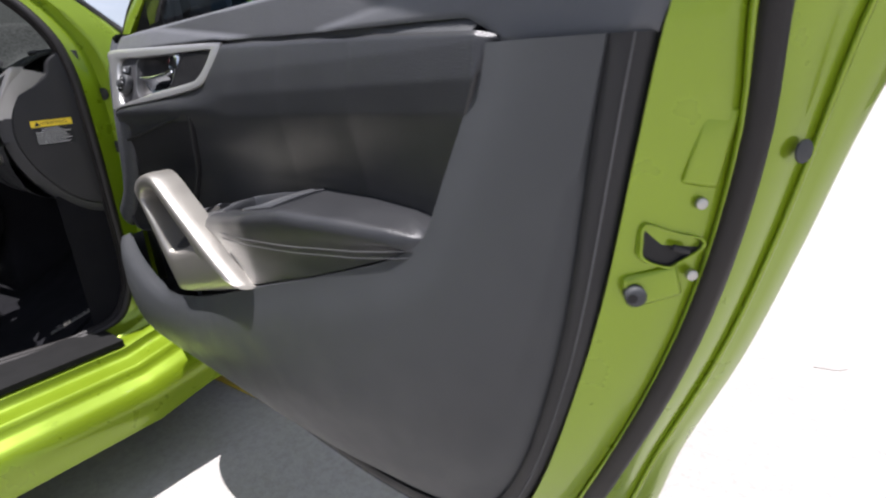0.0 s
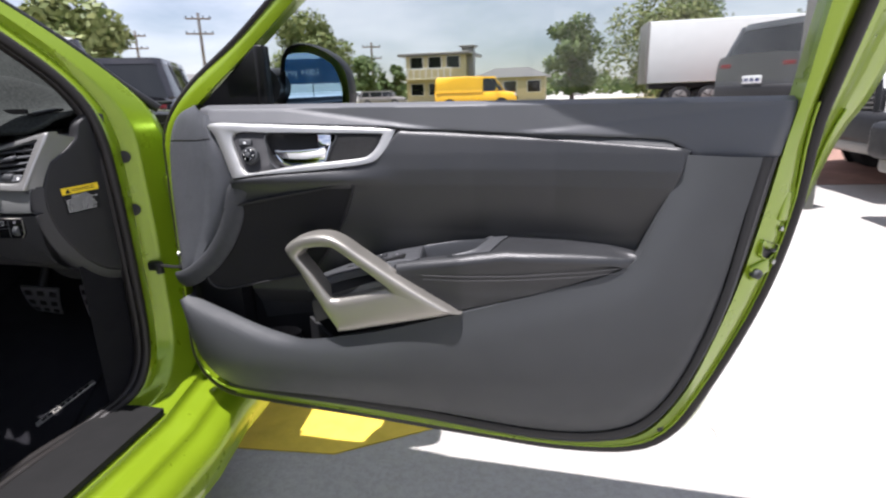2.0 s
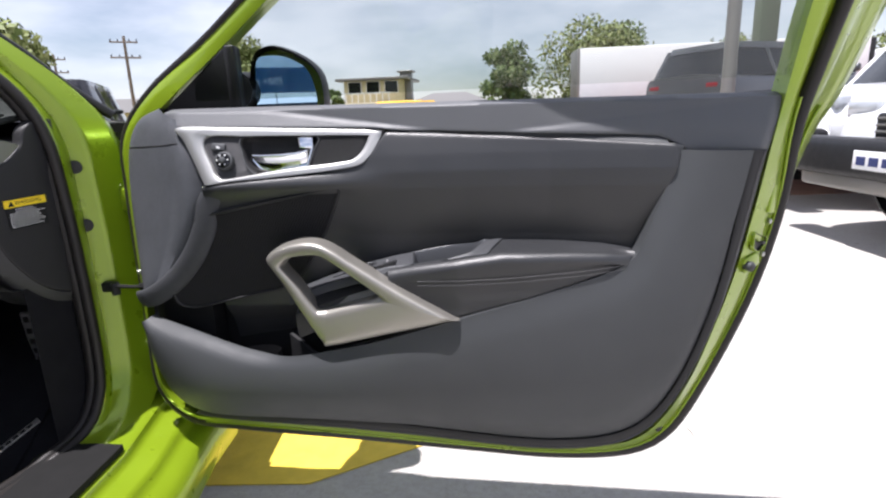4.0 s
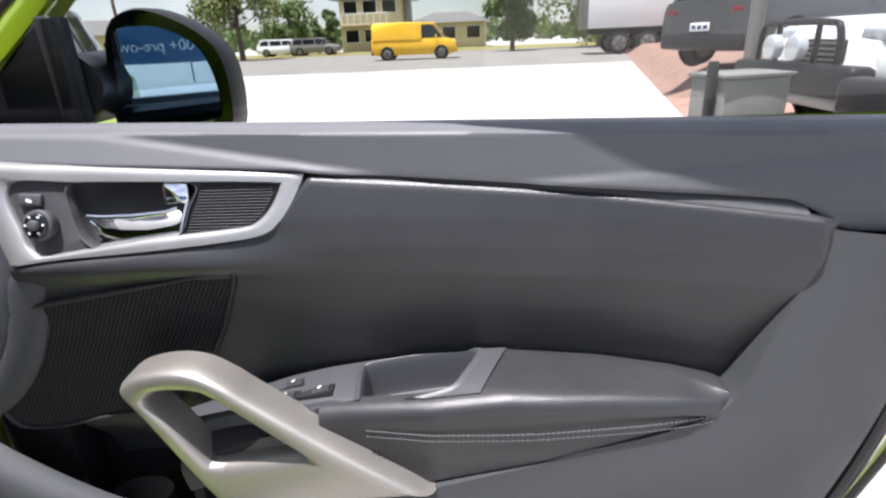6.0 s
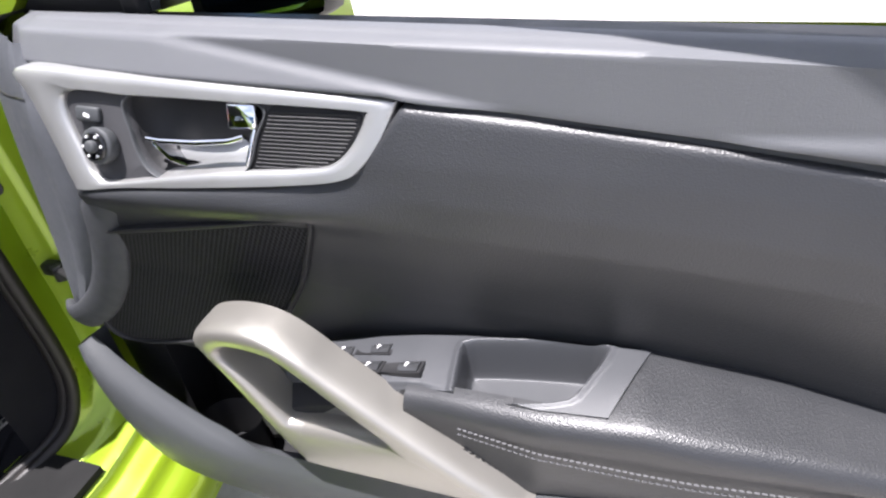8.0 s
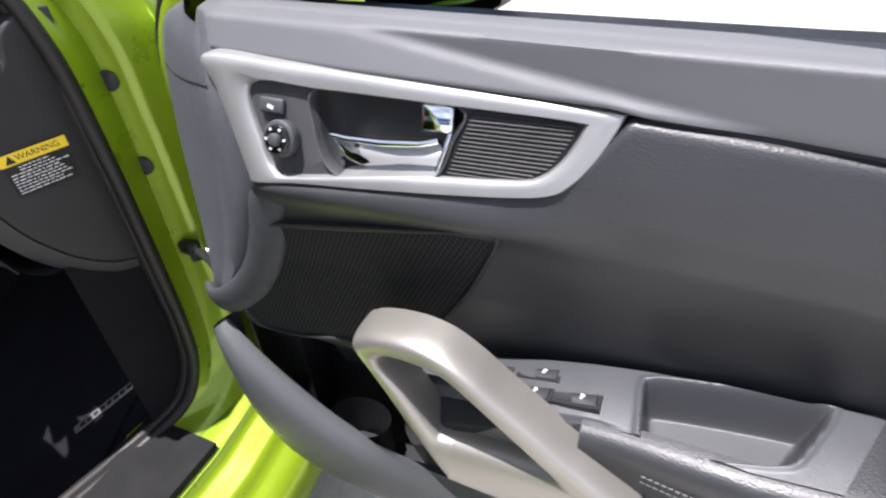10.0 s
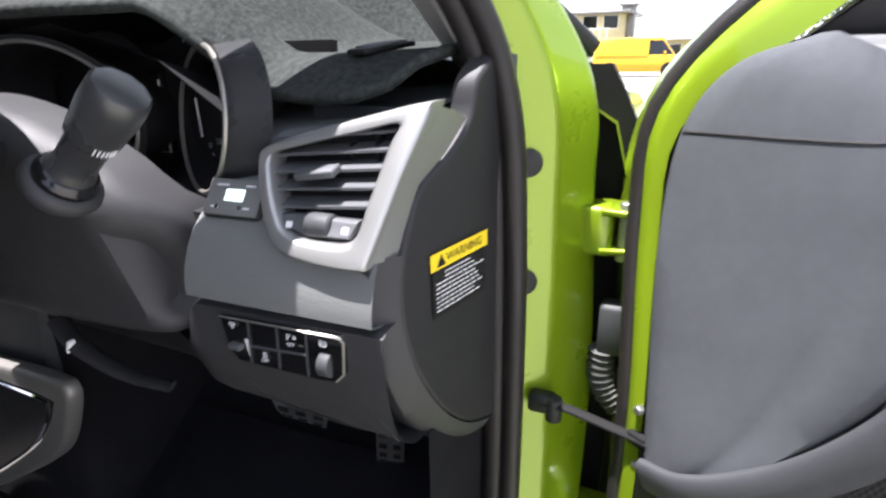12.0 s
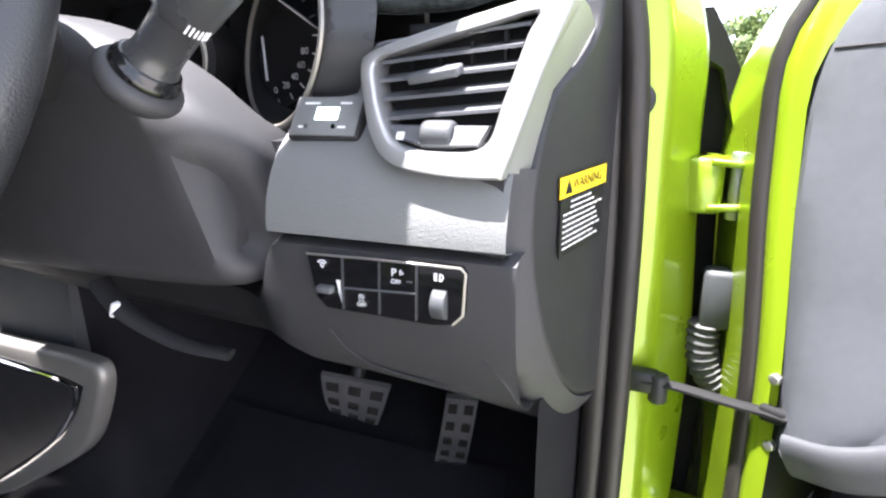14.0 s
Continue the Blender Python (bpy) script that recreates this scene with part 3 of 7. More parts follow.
def rocker_switch(sx, sy):
    """A switch sunk into the sloping panel: dark scooped tray, rocker over its rear half, white mark."""
    m = pose(sx, sy, arm_top(sx) - 0.0012, -4, -15.5, -3)
    def tray(u, v):
        w = 0.0085 * (1 - 0.30 * (1 - u) ** 2)
        return (0.044 * (u - 0.5), w * (2 * v - 1), 0.0013 - 0.0012 * math.sin(math.pi * min(1, u * 1.6)) * math.sin(math.pi * v))
    def cap(u, v):
        return (-0.002 + 0.021 * u, 0.0068 * (2 * v - 1) * (0.88 + 0.12 * u), 0.0012 + 0.0042 * math.sin(math.pi * (0.08 + 0.84 * v)) * (1 - 0.55 * u) + 0.001 * u)
    for name, f, low, mat_, lab in (("switch_recess", tray, -0.004, BLACK_GRAIN, "dark scooped switch tray"), ("window_switch", cap, -0.003, GLOSS_GREY, "dark window switch")):
        bm = slab(f, lambda u, v: (f(u, v)[0], f(u, v)[1], low), 10, 10)
        bmesh.ops.transform(bm, matrix=m, verts=bm.verts)
        dpart(name, bm, mat_, lab)
    bm = bmesh.new()
    box((0.0018, 0.0058, 0.0005), (0.006, 0, 0.0052), 0, bm=bm)
    box((0.0036, 0.0020, 0.0005), (0.0068, 0.0012, 0.0052), 0, bm=bm)
    bmesh.ops.transform(bm, matrix=m, verts=bm.verts)
    dpart("switch_mark", bm, WHITE_PLASTIC)


for sx, sy in ((-0.754, 0.4435), (-0.796, 0.446), (-0.793, 0.470), (-0.836, 0.472)):
    rocker_switch(sx, sy)
# double line of stitches along the armrest
for row_z in (0.0, 0.0075):
    bm = bmesh.new()
    for x in np.arange(-0.69, -0.325, 0.0052):
        zc = np.interp(x, [-0.69, -0.54, -0.402, -0.32], [0.632, 0.6375, 0.647, 0.657]) - row_z
        box((0.0036, 0.0016, 0.0011), (x, arm_front(x) + 0.0008, zc), 0, bm=bm)
    st = dpart("stitching", bm, THREAD, "pale grey double stitching")
# dark box behind the grip and the door pocket
dpart("grip_well", loft([[(x, y, arm_top(x) + dz) for y, dz in ((0.436, -0.085), (0.428, -0.050), (0.430, -0.036), (0.440, -0.030), (0.452, -0.022), (0.497, -0.012), (0.50, -0.085))] for x in np.linspace(-0.925, -0.745, 16)], False, True, True), BLACK_GRAIN, "dark ledge behind the pull grip")
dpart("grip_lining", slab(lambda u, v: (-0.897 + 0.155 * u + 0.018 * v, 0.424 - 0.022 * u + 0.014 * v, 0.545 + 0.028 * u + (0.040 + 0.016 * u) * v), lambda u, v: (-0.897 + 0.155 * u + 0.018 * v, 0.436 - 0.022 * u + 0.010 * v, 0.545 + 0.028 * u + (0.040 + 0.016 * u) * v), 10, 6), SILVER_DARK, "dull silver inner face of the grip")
dpart("pocket_floor", slab(lambda u, v: (-1.12 + 0.45 * u, 0.50 - 0.05 * v, 0.40 + 0.02 * u), lambda u, v: (-1.12 + 0.45 * u, 0.50 - 0.05 * v, 0.38), 6, 3), BLACK)
dpart("bottle_holder", loft([[(-1.02 + 0.042 * math.cos(a), 0.475 + 0.03 * math.sin(a), z) for a in np.linspace(0, 2 * math.pi, 20, endpoint=False)] for z in (0.40, 0.44, 0.475)], False, True), BLACK, "ribbed bottle holder in the pocket")
dpart("pocket_divider", slab(lambda u, v: (-0.965 + 0.07 * u, 0.50 - 0.05 * u, 0.41 + 0.09 * v - 0.03 * u * v), lambda u, v: (-0.960 + 0.07 * u, 0.505 - 0.05 * u, 0.41 + 0.09 * v - 0.03 * u * v), 6, 6), BLACK_GRAIN)

# speaker grille
GRILLE = [(-1.118, 0.735), (-1.105, 0.745), (-1.03, 0.760), (-0.93, 0.778), (-0.85, 0.793), (-0.838, 0.790), (-0.842, 0.775), (-0.87, 0.715), (-0.90, 0.667), (-0.93, 0.625), (-0.96, 0.602), (-1.05, 0.583), (-1.16, 0.562), (-1.19, 0.60), (-1.155, 0.665)]


def ins_at(x, z):
    return ins_base(min(max(x, -1.14), -0.215)) + ins_fall(z)


GR = np.array(GRILLE)
gc = GR.mean(0)
dpart("speaker_grille", dome(GRILLE, lambda x, z: ins_at(x, z) - 0.004, 0.006, 0.002, 120), MESH, "black perforated speaker grille")
dpart("grille_rim", ring([tuple(p + (p - gc) / np.linalg.norm(p - gc) * 0.006) for p in GR], [tuple(p - (p - gc) / np.linalg.norm(p - gc) * 0.001) for p in GR], ins_at, 0.008, 140), BLACK_GRAIN, "raised rim round the speaker grille")
dpart("pocket_back", slab(lambda u, v: (-1.24 + 0.12 * u, 0.545 - 0.035 * u, 0.38 + 0.20 * v), lambda u, v: (-1.24 + 0.12 * u, 0.56, 0.38 + 0.20 * v), 4, 4), BLACK)

# inside the silver bezel
dpart("recess_lip", ring([tuple(np.array(p) + (np.array(p) - (-0.945, 0.86)) * 0.03) for p in PULL], PULL, bez_y, 0.006, 90), PLASTIC)
RIBS = [(-0.865, 0.887), (-0.80, 0.886), (-0.782, 0.884), (-0.784, 0.874), (-0.797, 0.853), (-0.812, 0.844), (-0.886, 0.834)]
dpart("ribbed_panel", plate(RIBS, lambda x, z: bez_y(x, z) - 0.0035, 0.004, 0.001, 50), BLACK)
for k in range(15):
    z = 0.840 + 0.0031 * k
    xl, xr = -0.884 + (z - 0.834) * 0.38, np.interp(z, [0.84, 0.853, 0.874, 0.886], [-0.822, -0.799, -0.786, -0.785])
    dpart("rib", tube([(xl, bez_y(xl, z) - 0.004, z), (xr, bez_y(xr, z) - 0.004, z)], 0.0010, 6), BLACK_GRAIN)
# chrome pull handle: blade, bowl and lock tab
HANDLE_LIP = table([0.0, 0.15, 0.5, 0.85, 1.0], [0.8585, 0.857, 0.857, 0.860, 0.864])
HANDLE_FOOT = table([0.0, 0.12, 0.3, 0.6, 0.9, 1.0], [0.850, 0.834, 0.8285, 0.830, 0.8345, 0.838])


def scoop(u, v):
    x = -0.998 + 0.107 * u + 0.004 * (1 - v) * (1 - u)
    z = HANDLE_LIP(u) + (HANDLE_FOOT(u) - HANDLE_LIP(u)) * v
    return (x, bez_y(x, HANDLE_LIP(u)) - 0.007 + 0.008 * v + 0.004 * math.sin(math.pi * v), z)


dpart("pull_handle", slab(scoop, lambda u, v: tuple(np.array(scoop(u, v)) + (0, 0.003, 0)), 30, 16), CHROME, "chrome scooped inner door handle")
dpart("handle_lip", tube([np.array(scoop(u, 0.0)) + (0, 0.0005, 0) for u in np.linspace(0, 1, 24)], lambda t: 0.0024 + 0.0008 * math.sin(math.pi * t), 12), CHROME)
dpart("handle_strut", tube([(-0.8835, 0.4985, 0.868), (-0.887, 0.492, 0.855), (-0.8925, 0.487, 0.838)], 0.0024, 10), CHROME)
dpart("lock_tab", box((0.029, 0.016, 0.025), (-0.896, 0.5075, 0.877), 0.004, (-16, 0, 3), 3), CHROME, "chrome lock tab with a red mark")
dpart("lock_mark", box((0.004, 0.001, 0.010), (-0.9055, 0.5003, 0.8800), 0, (-16, 0, 3)), RED_PLASTIC)
dpart("lock_button", box((0.026, 0.006, 0.014), (-1.060, 0.500, 0.876), 0.002, (-20, 4, 0)), PLASTIC, "door lock button")
dpart("button_mark", box((0.006, 0.001, 0.003), (-1.060, 0.4966, 0.876), 0, (-20, 25, 0)), WHITE_PLASTIC)
KN = (-1.046, 0.4855, 0.851)
dpart("knob_ring", disc(0.0172, 0.012, KN, (90 - 21, 0, 0), 32, 0.002), PLASTIC, "mirror adjuster ring")
dpart("mirror_knob", disc(0.0135, 0.016, (KN[0], KN[1] - 0.001, KN[2]), (90 - 21, 0, 0), 28, 0.002), GLOSS_BLACK, "gloss black mirror adjuster knob")
dpart("knob_centre", disc(0.006, 0.024, (KN[0], KN[1] - 0.002, KN[2]), (90 - 21, 0, 0), 20, 0.002), PLASTIC)
for a in (0, 60, 120, 180, 240, 300):
    ca, sa_ = 0.010 * math.cos(radians(a)), 0.010 * math.sin(radians(a))
    dpart("knob_mark", disc(0.0012, 0.001, (KN[0] + ca, KN[1] - 0.0092 + 0.358 * sa_, KN[2] + 0.934 * sa_ + 0.0031), (69, 0, 0), 8), WHITE_PLASTIC)

# latch side of the door
def latch_mouth():
    m = pose(-0.083, 0.4265, 0.681, 0, 0, 38)
    loop = spline([(-0.021, 0.018), (0.0, 0.011), (0.021, 0.004), (0.022, -0.003), (0.006, -0.012), (-0.003, -0.016), (-0.022, -0.008), (-0.024, 0.004)], 40, True)
    rows = []
    for k, d in ((1.18, 0.004), (1.12, -0.0015), (1.04, -0.0015), (1.0, 0.0), (0.96, 0.003), (0.6, 0.003), (0.02, 0.003)):
        rows.append([m @ Vector((p[0] * k, d, p[1] * k)) for p in loop])
    return rows


mouth = latch_mouth()
dpart("latch_rim", loft(mouth[:4], False, True), GREEN)
dpart("latch", loft(mouth[3:], False, True, False), BLACK, "black latch opening")
dpart("latch_claw", box((0.016, 0.004, 0.006), (-0.077, 0.4275, 0.679), 0.002, (0, 18, 38)), BLACK_GRAIN)
dpart("bump_stop", disc(0.0088, 0.016, (-0.107, 0.411, 0.641), (90, 0, 30), 20, 0.003), PLASTIC, "grey rubber bump stop")
dpart("stop_pad", box((0.046, 0.010, 0.030), (-0.098, 0.4245, 0.646), 0.0049, (0, -14, 33), 3), GREEN)
dpart("stop_hole", disc(0.004, 0.003, (-0.1065, 0.403, 0.641), (90, 0, 30), 12), BLACK)
for bx, by, bz in ((-0.066, 0.434, 0.716), (-0.083, 0.4335, 0.650), (-0.070, 0.438, 0.655)):
    dpart("latch_screw", disc(0.0048, 0.005, (bx, by, bz), (90, 0, 38), 12, 0.001), ZINC, "zinc latch screw")
dpart("plug", disc(0.0095, 0.0022, (-0.007, 0.4945, 0.748), (90, 0, 58), 24, 0.0006), PLASTIC, "grey rubber plug")
dpart("drain_plug", disc(0.008, 0.006, (-0.232, 0.447, 0.302), (90, 0, 30), 14, 0.001), BLACK)
dpart("pressing", box((0.030, 0.010, 0.062), (-0.064, 0.4375, 0.760), 0.0047, (0, 13, 38), 3), GREEN)


def cheek():
    left = spline([(-1.195, 0.562, 0.952), (-1.25, 0.58, 0.93), (-1.282, 0.588, 0.88), (-1.290, 0.578, 0.79), (-1.285, 0.56, 0.68), (-1.280, 0.548, 0.60), (-1.279, 0.543, 0.562)], 40)
    right = spline([(-1.155, 0.545, 0.93), (-1.140, 0.522, 0.90), (-1.122, 0.502, 0.856), (-1.117, 0.492, 0.79), (-1.13, 0.492, 0.733), (-1.167, 0.50, 0.66), (-1.217, 0.512, 0.60), (-1.255, 0.535, 0.572)], 40)
    rows = []
    for p, q in zip(left, right):
        row = [p + np.array((-0.004, 0.05, 0)), p]
        for v in (0.1, 0.25, 0.4, 0.55, 0.68):
            row.append(p + (q - p) * v + np.array((0, -0.012 * math.sin(math.pi * v), 0)))
        ext = 1.0
        k = p + (q - p) * 0.72 + np.array((0, -0.0088, 0))
        row += [k, p + (q - p) * 0.78 + np.array((0, -0.011, 0)), p + (q - p) * 0.92 + np.array((0, -0.010, 0)), q, q + np.array((0.004 + 0.008 * ext, 0.006, 0.0)), q + np.array((0.006 + 0.028 * ext, 0.016, 0.0)), q + np.array((0.007 + 0.029 * ext, 0.04, 0.0))]
        rows.append(row)
    global CHEEK_SEAM
    CHEEK_SEAM = []
    for k in range(1, 10):
        zs = [r[k][2] for r in rows][::-1]
        target = 0.877 + 0.008 * k / 9
        CHEEK_SEAM.append(np.array([np.interp(target, zs, [r[k][j] for r in rows][::-1]) for j in range(3)]) - (0, 0.0002, 0))
    return loft(rows)


dpart("cheek_panel", cheek(), CHEEK, "grey felt-grained panel at the door's hinge end")

CHEEK_ROLL = spline([(-0.985, 0.512, 0.792), (-1.03, 0.497, 0.792), (-1.068, 0.489, 0.789), (-1.088, 0.489, 0.772), (-1.100, 0.490, 0.735), (-1.126, 0.494, 0.684), (-1.163, 0.499, 0.638), (-1.206, 0.504, 0.602), (-1.246, 0.514, 0.580), (-1.276, 0.535, 0.570)], 60)
dpart("cheek_roll", tube(CHEEK_ROLL, lambda t: 0.023 - 0.002 * t, 20, 0.42, (0, 1, 0)), CHEEK_ROLL_VINYL, "grey rolled border round the hinge end panel", angle=70)
dpart("cheek_seam", tube(CHEEK_SEAM, 0.0009, 6), RUBBER)

# painted shell: rows run round the door from the rear top, down, along the foot, up the hinge side and over the window
SHELL = [  # trim edge, step, outer edge
    ((-0.05, 0.315, 1.25), (-0.005, 0.33, 1.255), (0.14, 0.43, 1.25)),
    ((-0.062, 0.375, 1.10), (-0.02, 0.39, 1.10), (0.13, 0.495, 1.08)),
    ((-0.066, 0.42, 0.945), (-0.04, 0.43, 0.94), (0.103, 0.54, 0.935)),
    ((-0.09, 0.404, 0.86), (-0.047, 0.438, 0.86), (0.065, 0.545, 0.865)),
    ((-0.108, 0.40, 0.76), (-0.048, 0.445, 0.765), (0.03, 0.545, 0.765)),
    ((-0.13, 0.402, 0.64), (-0.068, 0.448, 0.645), (-0.003, 0.545, 0.645)),
    ((-0.158, 0.406, 0.53), (-0.105, 0.45, 0.525), (-0.038, 0.545, 0.53)),
    ((-0.197, 0.412, 0.41), (-0.158, 0.452, 0.40), (-0.088, 0.545, 0.40)),
    ((-0.248, 0.43, 0.31), (-0.215, 0.462, 0.29), (-0.125, 0.55, 0.28)),
    ((-0.31, 0.442, 0.268), (-0.29, 0.468, 0.242), (-0.19, 0.56, 0.205)),
    ((-0.43, 0.46, 0.254), (-0.43, 0.476, 0.232), (-0.38, 0.585, 0.178)),
    ((-0.6, 0.468, 0.266), (-0.6, 0.485, 0.245), (-0.58, 0.605, 0.19)),
    ((-0.85, 0.482, 0.288), (-0.85, 0.50, 0.268), (-0.85, 0.63, 0.205)),
    ((-1.1, 0.512, 0.296), (-1.1, 0.53, 0.278), (-1.1, 0.655, 0.215)),
    ((-1.215, 0.535, 0.30), (-1.225, 0.55, 0.285), (-1.24, 0.67, 0.24)),
    ((-1.273, 0.546, 0.35), (-1.288, 0.56, 0.345), (-1.305, 0.69, 0.34)),
    ((-1.284, 0.547, 0.45), (-1.297, 0.562, 0.45), (-1.315, 0.70, 0.45)),
    ((-1.285, 0.556, 0.62), (-1.299, 0.572, 0.62), (-1.325, 0.715, 0.62)),
    ((-1.291, 0.582, 0.78), (-1.308, 0.596, 0.79), (-1.335, 0.72, 0.79)),
    ((-1.284, 0.592, 0.88), (-1.303, 0.604, 0.895), (-1.32, 0.715, 0.89)),
    ((-1.21, 0.59, 0.952), (-1.235, 0.605, 0.985), (-1.27, 0.70, 0.965)),
    ((-1.085, 0.600, 1.055), (-1.105, 0.612, 1.085), (-1.13, 0.68, 1.075)),
    ((-0.91, 0.565, 1.18), (-0.93, 0.575, 1.21), (-0.95, 0.64, 1.205)),
    ((-0.70, 0.48, 1.28), (-0.71, 0.49, 1.315), (-0.72, 0.55, 1.31)),
    ((-0.42, 0.39, 1.32), (-0.42, 0.40, 1.355), (-0.42, 0.46, 1.36)),
    ((-0.12, 0.315, 1.315), (-0.09, 0.325, 1.35), (-0.04, 0.40, 1.365)),
]


def shell_rows():
    a, b, c = [spline([s[k] for s in SHELL], 160, True) for k in range(3)]
    return a, b, c


def door_shell():
    a, b, c = shell_rows()
    rows = []
    for p, q, r in zip(a, b, c):
        d = (r - q)
        rows.append([p + np.array((0, 0.05, 0)), p + np.array((0, 0.004, 0)), p + (q - p) * 0.5, p + (q - p) * 0.9, q + np.array((0, 0.006, 0)), q + d * 0.12 + np.array((0, 0.006, 0)),
                     q + d * 0.28, q + d * 0.5, q + d * 0.56 + np.array((0, 0.006, 0)), q + d * 0.8, q + d * 0.97, r + np.array((0, 0.012, 0)), r + np.array((0, 0.02, 0)) - d * 0.1])
    return loft(rows, True, False)


dpart("door_shell", door_shell(), GREEN, "lime green painted door frame")
sa, sb, sc = shell_rows()
seal_path = sb + (sc - sb) * 0.14 + np.array((0, -0.004, 0))
dpart("door_seal", tube(np.vstack([seal_path, seal_path[:1]])[:-1], lambda t: 0.0125 - 0.004 * step(0.5, 0.56, t) * step(0.86, 0.78, t), 10, 1.0, (0, 1, 0), True), RUBBER, "black rubber door seal")


low = [k for k, p in enumerate(sb) if p[2] < 0.93 and p[0] > -1.2]
dpart("flange_lip", tube([sb[k] + (sc[k] - sb[k]) * 0.035 + np.array((0, -0.001, 0)) for k in low], 0.0032, 8, 1.0, (0, 1, 0)), GREEN, "folded flange edge of the door frame")
dpart("skin_fold", tube([sb[k] + (sc[k] - sb[k]) * 0.66 + np.array((0, 0.001, 0)) for k in low], 0.0026, 8, 1.0, (0, 1, 0)), GREEN, "pressed fold of the door skin")


def outer_skin():
    bm = bmesh.new()
    mid = [k for k, p in enumerate(sc) if p[2] < 0.93]
    loop = [sc[k] + np.array((0, 0.018, 0)) for k in mid]
    front = [bm.verts.new(p) for p in loop]
    c = np.mean(loop, axis=0)
    ring2 = [bm.verts.new(c + (p - c) * 0.75 + np.array((0, 0.016, 0))) for p in loop]
    n = len(loop)
    for i in range(n):
        j = (i + 1) % n
        bm.faces.new((front[i], front[j], ring2[j], ring2[i]))
    bm.faces.new(ring2)
    bmesh.ops.triangulate(bm, faces=[f for f in bm.faces if len(f.verts) > 4])
    return bm


dpart("outer_skin", outer_skin(), GREEN)


def back_board():
    """The shell's inner sheet behind the trim."""
    lo = [p + np.array((0, 0.03, 0)) for p in sa if p[2] < 0.93]
    bm = bmesh.new()
    bm.faces.new([bm.verts.new(p) for p in lo])
    bmesh.ops.triangulate(bm, faces=bm.faces[:])
    return bm


dpart("inner_sheet", back_board(), BLACK)


def window_pane():
    top = [p + np.array((0, 0.02, 0)) for p in sa if p[2] > 0.95]
    bm = bmesh.new()
    bm.faces.new([bm.verts.new(p) for p in top])
    bmesh.ops.triangulate(bm, faces=bm.faces[:])
    return bm


pane = dpart("window_pane", window_pane(), GLASS, "clear side window glass")
pane.visible_shadow = False
dpart("belt_strip", slab(lambda u, v: (-1.2 + 1.12 * u, base_y(-1.2 + 1.12 * u) + 0.04 + 0.075 * v, 0.938 - 0.006 * u), lambda u, v: (-1.2 + 1.12 * u, base_y(-1.2 + 1.12 * u) + 0.04 + 0.075 * v, 0.922 - 0.006 * u), 20, 3), BLACK, "black belt strip under the window")
dpart("sail_panel", plate([(-1.21, 0.945), (-1.12, 1.02), (-1.075, 1.062), (-1.06, 1.066), (-1.045, 1.066), (-1.045, 0.945)], lambda x, z: 0.602, 0.02, 0.004), BLACK, "black triangular mirror sail panel")
dpart("window_post", box((0.022, 0.02, 0.125), (-1.055, 0.60, 1.005), 0.004), BLACK)

# ---- door mirror ----

mirror_thing = thing("door_mirror", "lime green and black door mirror, reflected blue put into its glass", "mirror", at=(-1.0, 0.75, 1.0))

MIR = Matrix.Translation((0.985, -0.75, -1.0))


def shell_mirror():
    rows = []
    sec = np.array([(-1.045, 0.935), (-1.04, 1.01), (-1.028, 1.058), (-1.0, 1.076), (-0.965, 1.071), (-0.92, 1.045), (-0.897, 1.01), (-0.894, 0.945), (-0.912, 0.912), (-1.03, 0.908)])
    sec = spline(sec, 40, True)
    c = sec.mean(0)
    for t, s, g in ((0.0, 1.0, 0), (0.01, 1.03, 0), (0.05, 1.04, 0), (0.1, 1.04, 0.025), (0.15, 0.92, 0.035), (0.185, 0.65, 0.04), (0.2, 0.3, 0.04)):
        rows.append([(c[0] + (p[0] - c[0]) * s - g, 0.69 + t + 0.25 * (p[0] + 1.04), c[1] + (p[1] - c[1]) * s) for p in sec])
    return rows


rows = shell_mirror()
part("housing", loft(rows[:4], False, True), BLACK, mirror_thing, "black mirror housing").matrix_parent_inverse = MIR
part("cap", loft(rows[3:], False, True, True), GREEN, mirror_thing, "lime green mirror cap").matrix_parent_inverse = MIR
part("arm", tube(spline([(-1.06, 0.62, 0.985), (-1.075, 0.68, 0.98), (-1.05, 0.76, 0.985), (-1.0, 0.8, 0.99)], 12), 0.046, 12), BLACK, mirror_thing).matrix_parent_inverse = MIR
GL = [(-1.03, 0.945), (-1.027, 1.0), (-1.02, 1.048), (-0.995, 1.056), (-0.962, 1.053), (-0.925, 1.032), (-0.91, 1.0), (-0.906, 0.955), (-0.922, 0.926), (-1.02, 0.924)]
part("mirror_glass", dome(GL, lambda x, z: 0.680 + 0.25 * (x + 1.04) + ((x + 0.965) ** 2 + (z - 1.0) ** 2) * 0.6, 0.004, 0.001, 40), MIRROR, mirror_thing, "mirror glass with reflected blue put into its colour").matrix_parent_inverse = MIR

# ---- car body ----
car = thing("green_car", "lime green hatchback with its driver's door open", "car", at=(-2.25, 0, GROUND))
CAR_INV = Matrix.Translation((2.25, 0, -GROUND))


def cpart(name, bm, material, label="", parent=None, angle=50):
    ob = part(name, bm, material, parent or car, label, angle)
    if parent is None:
        ob.matrix_parent_inverse = CAR_INV
    return ob


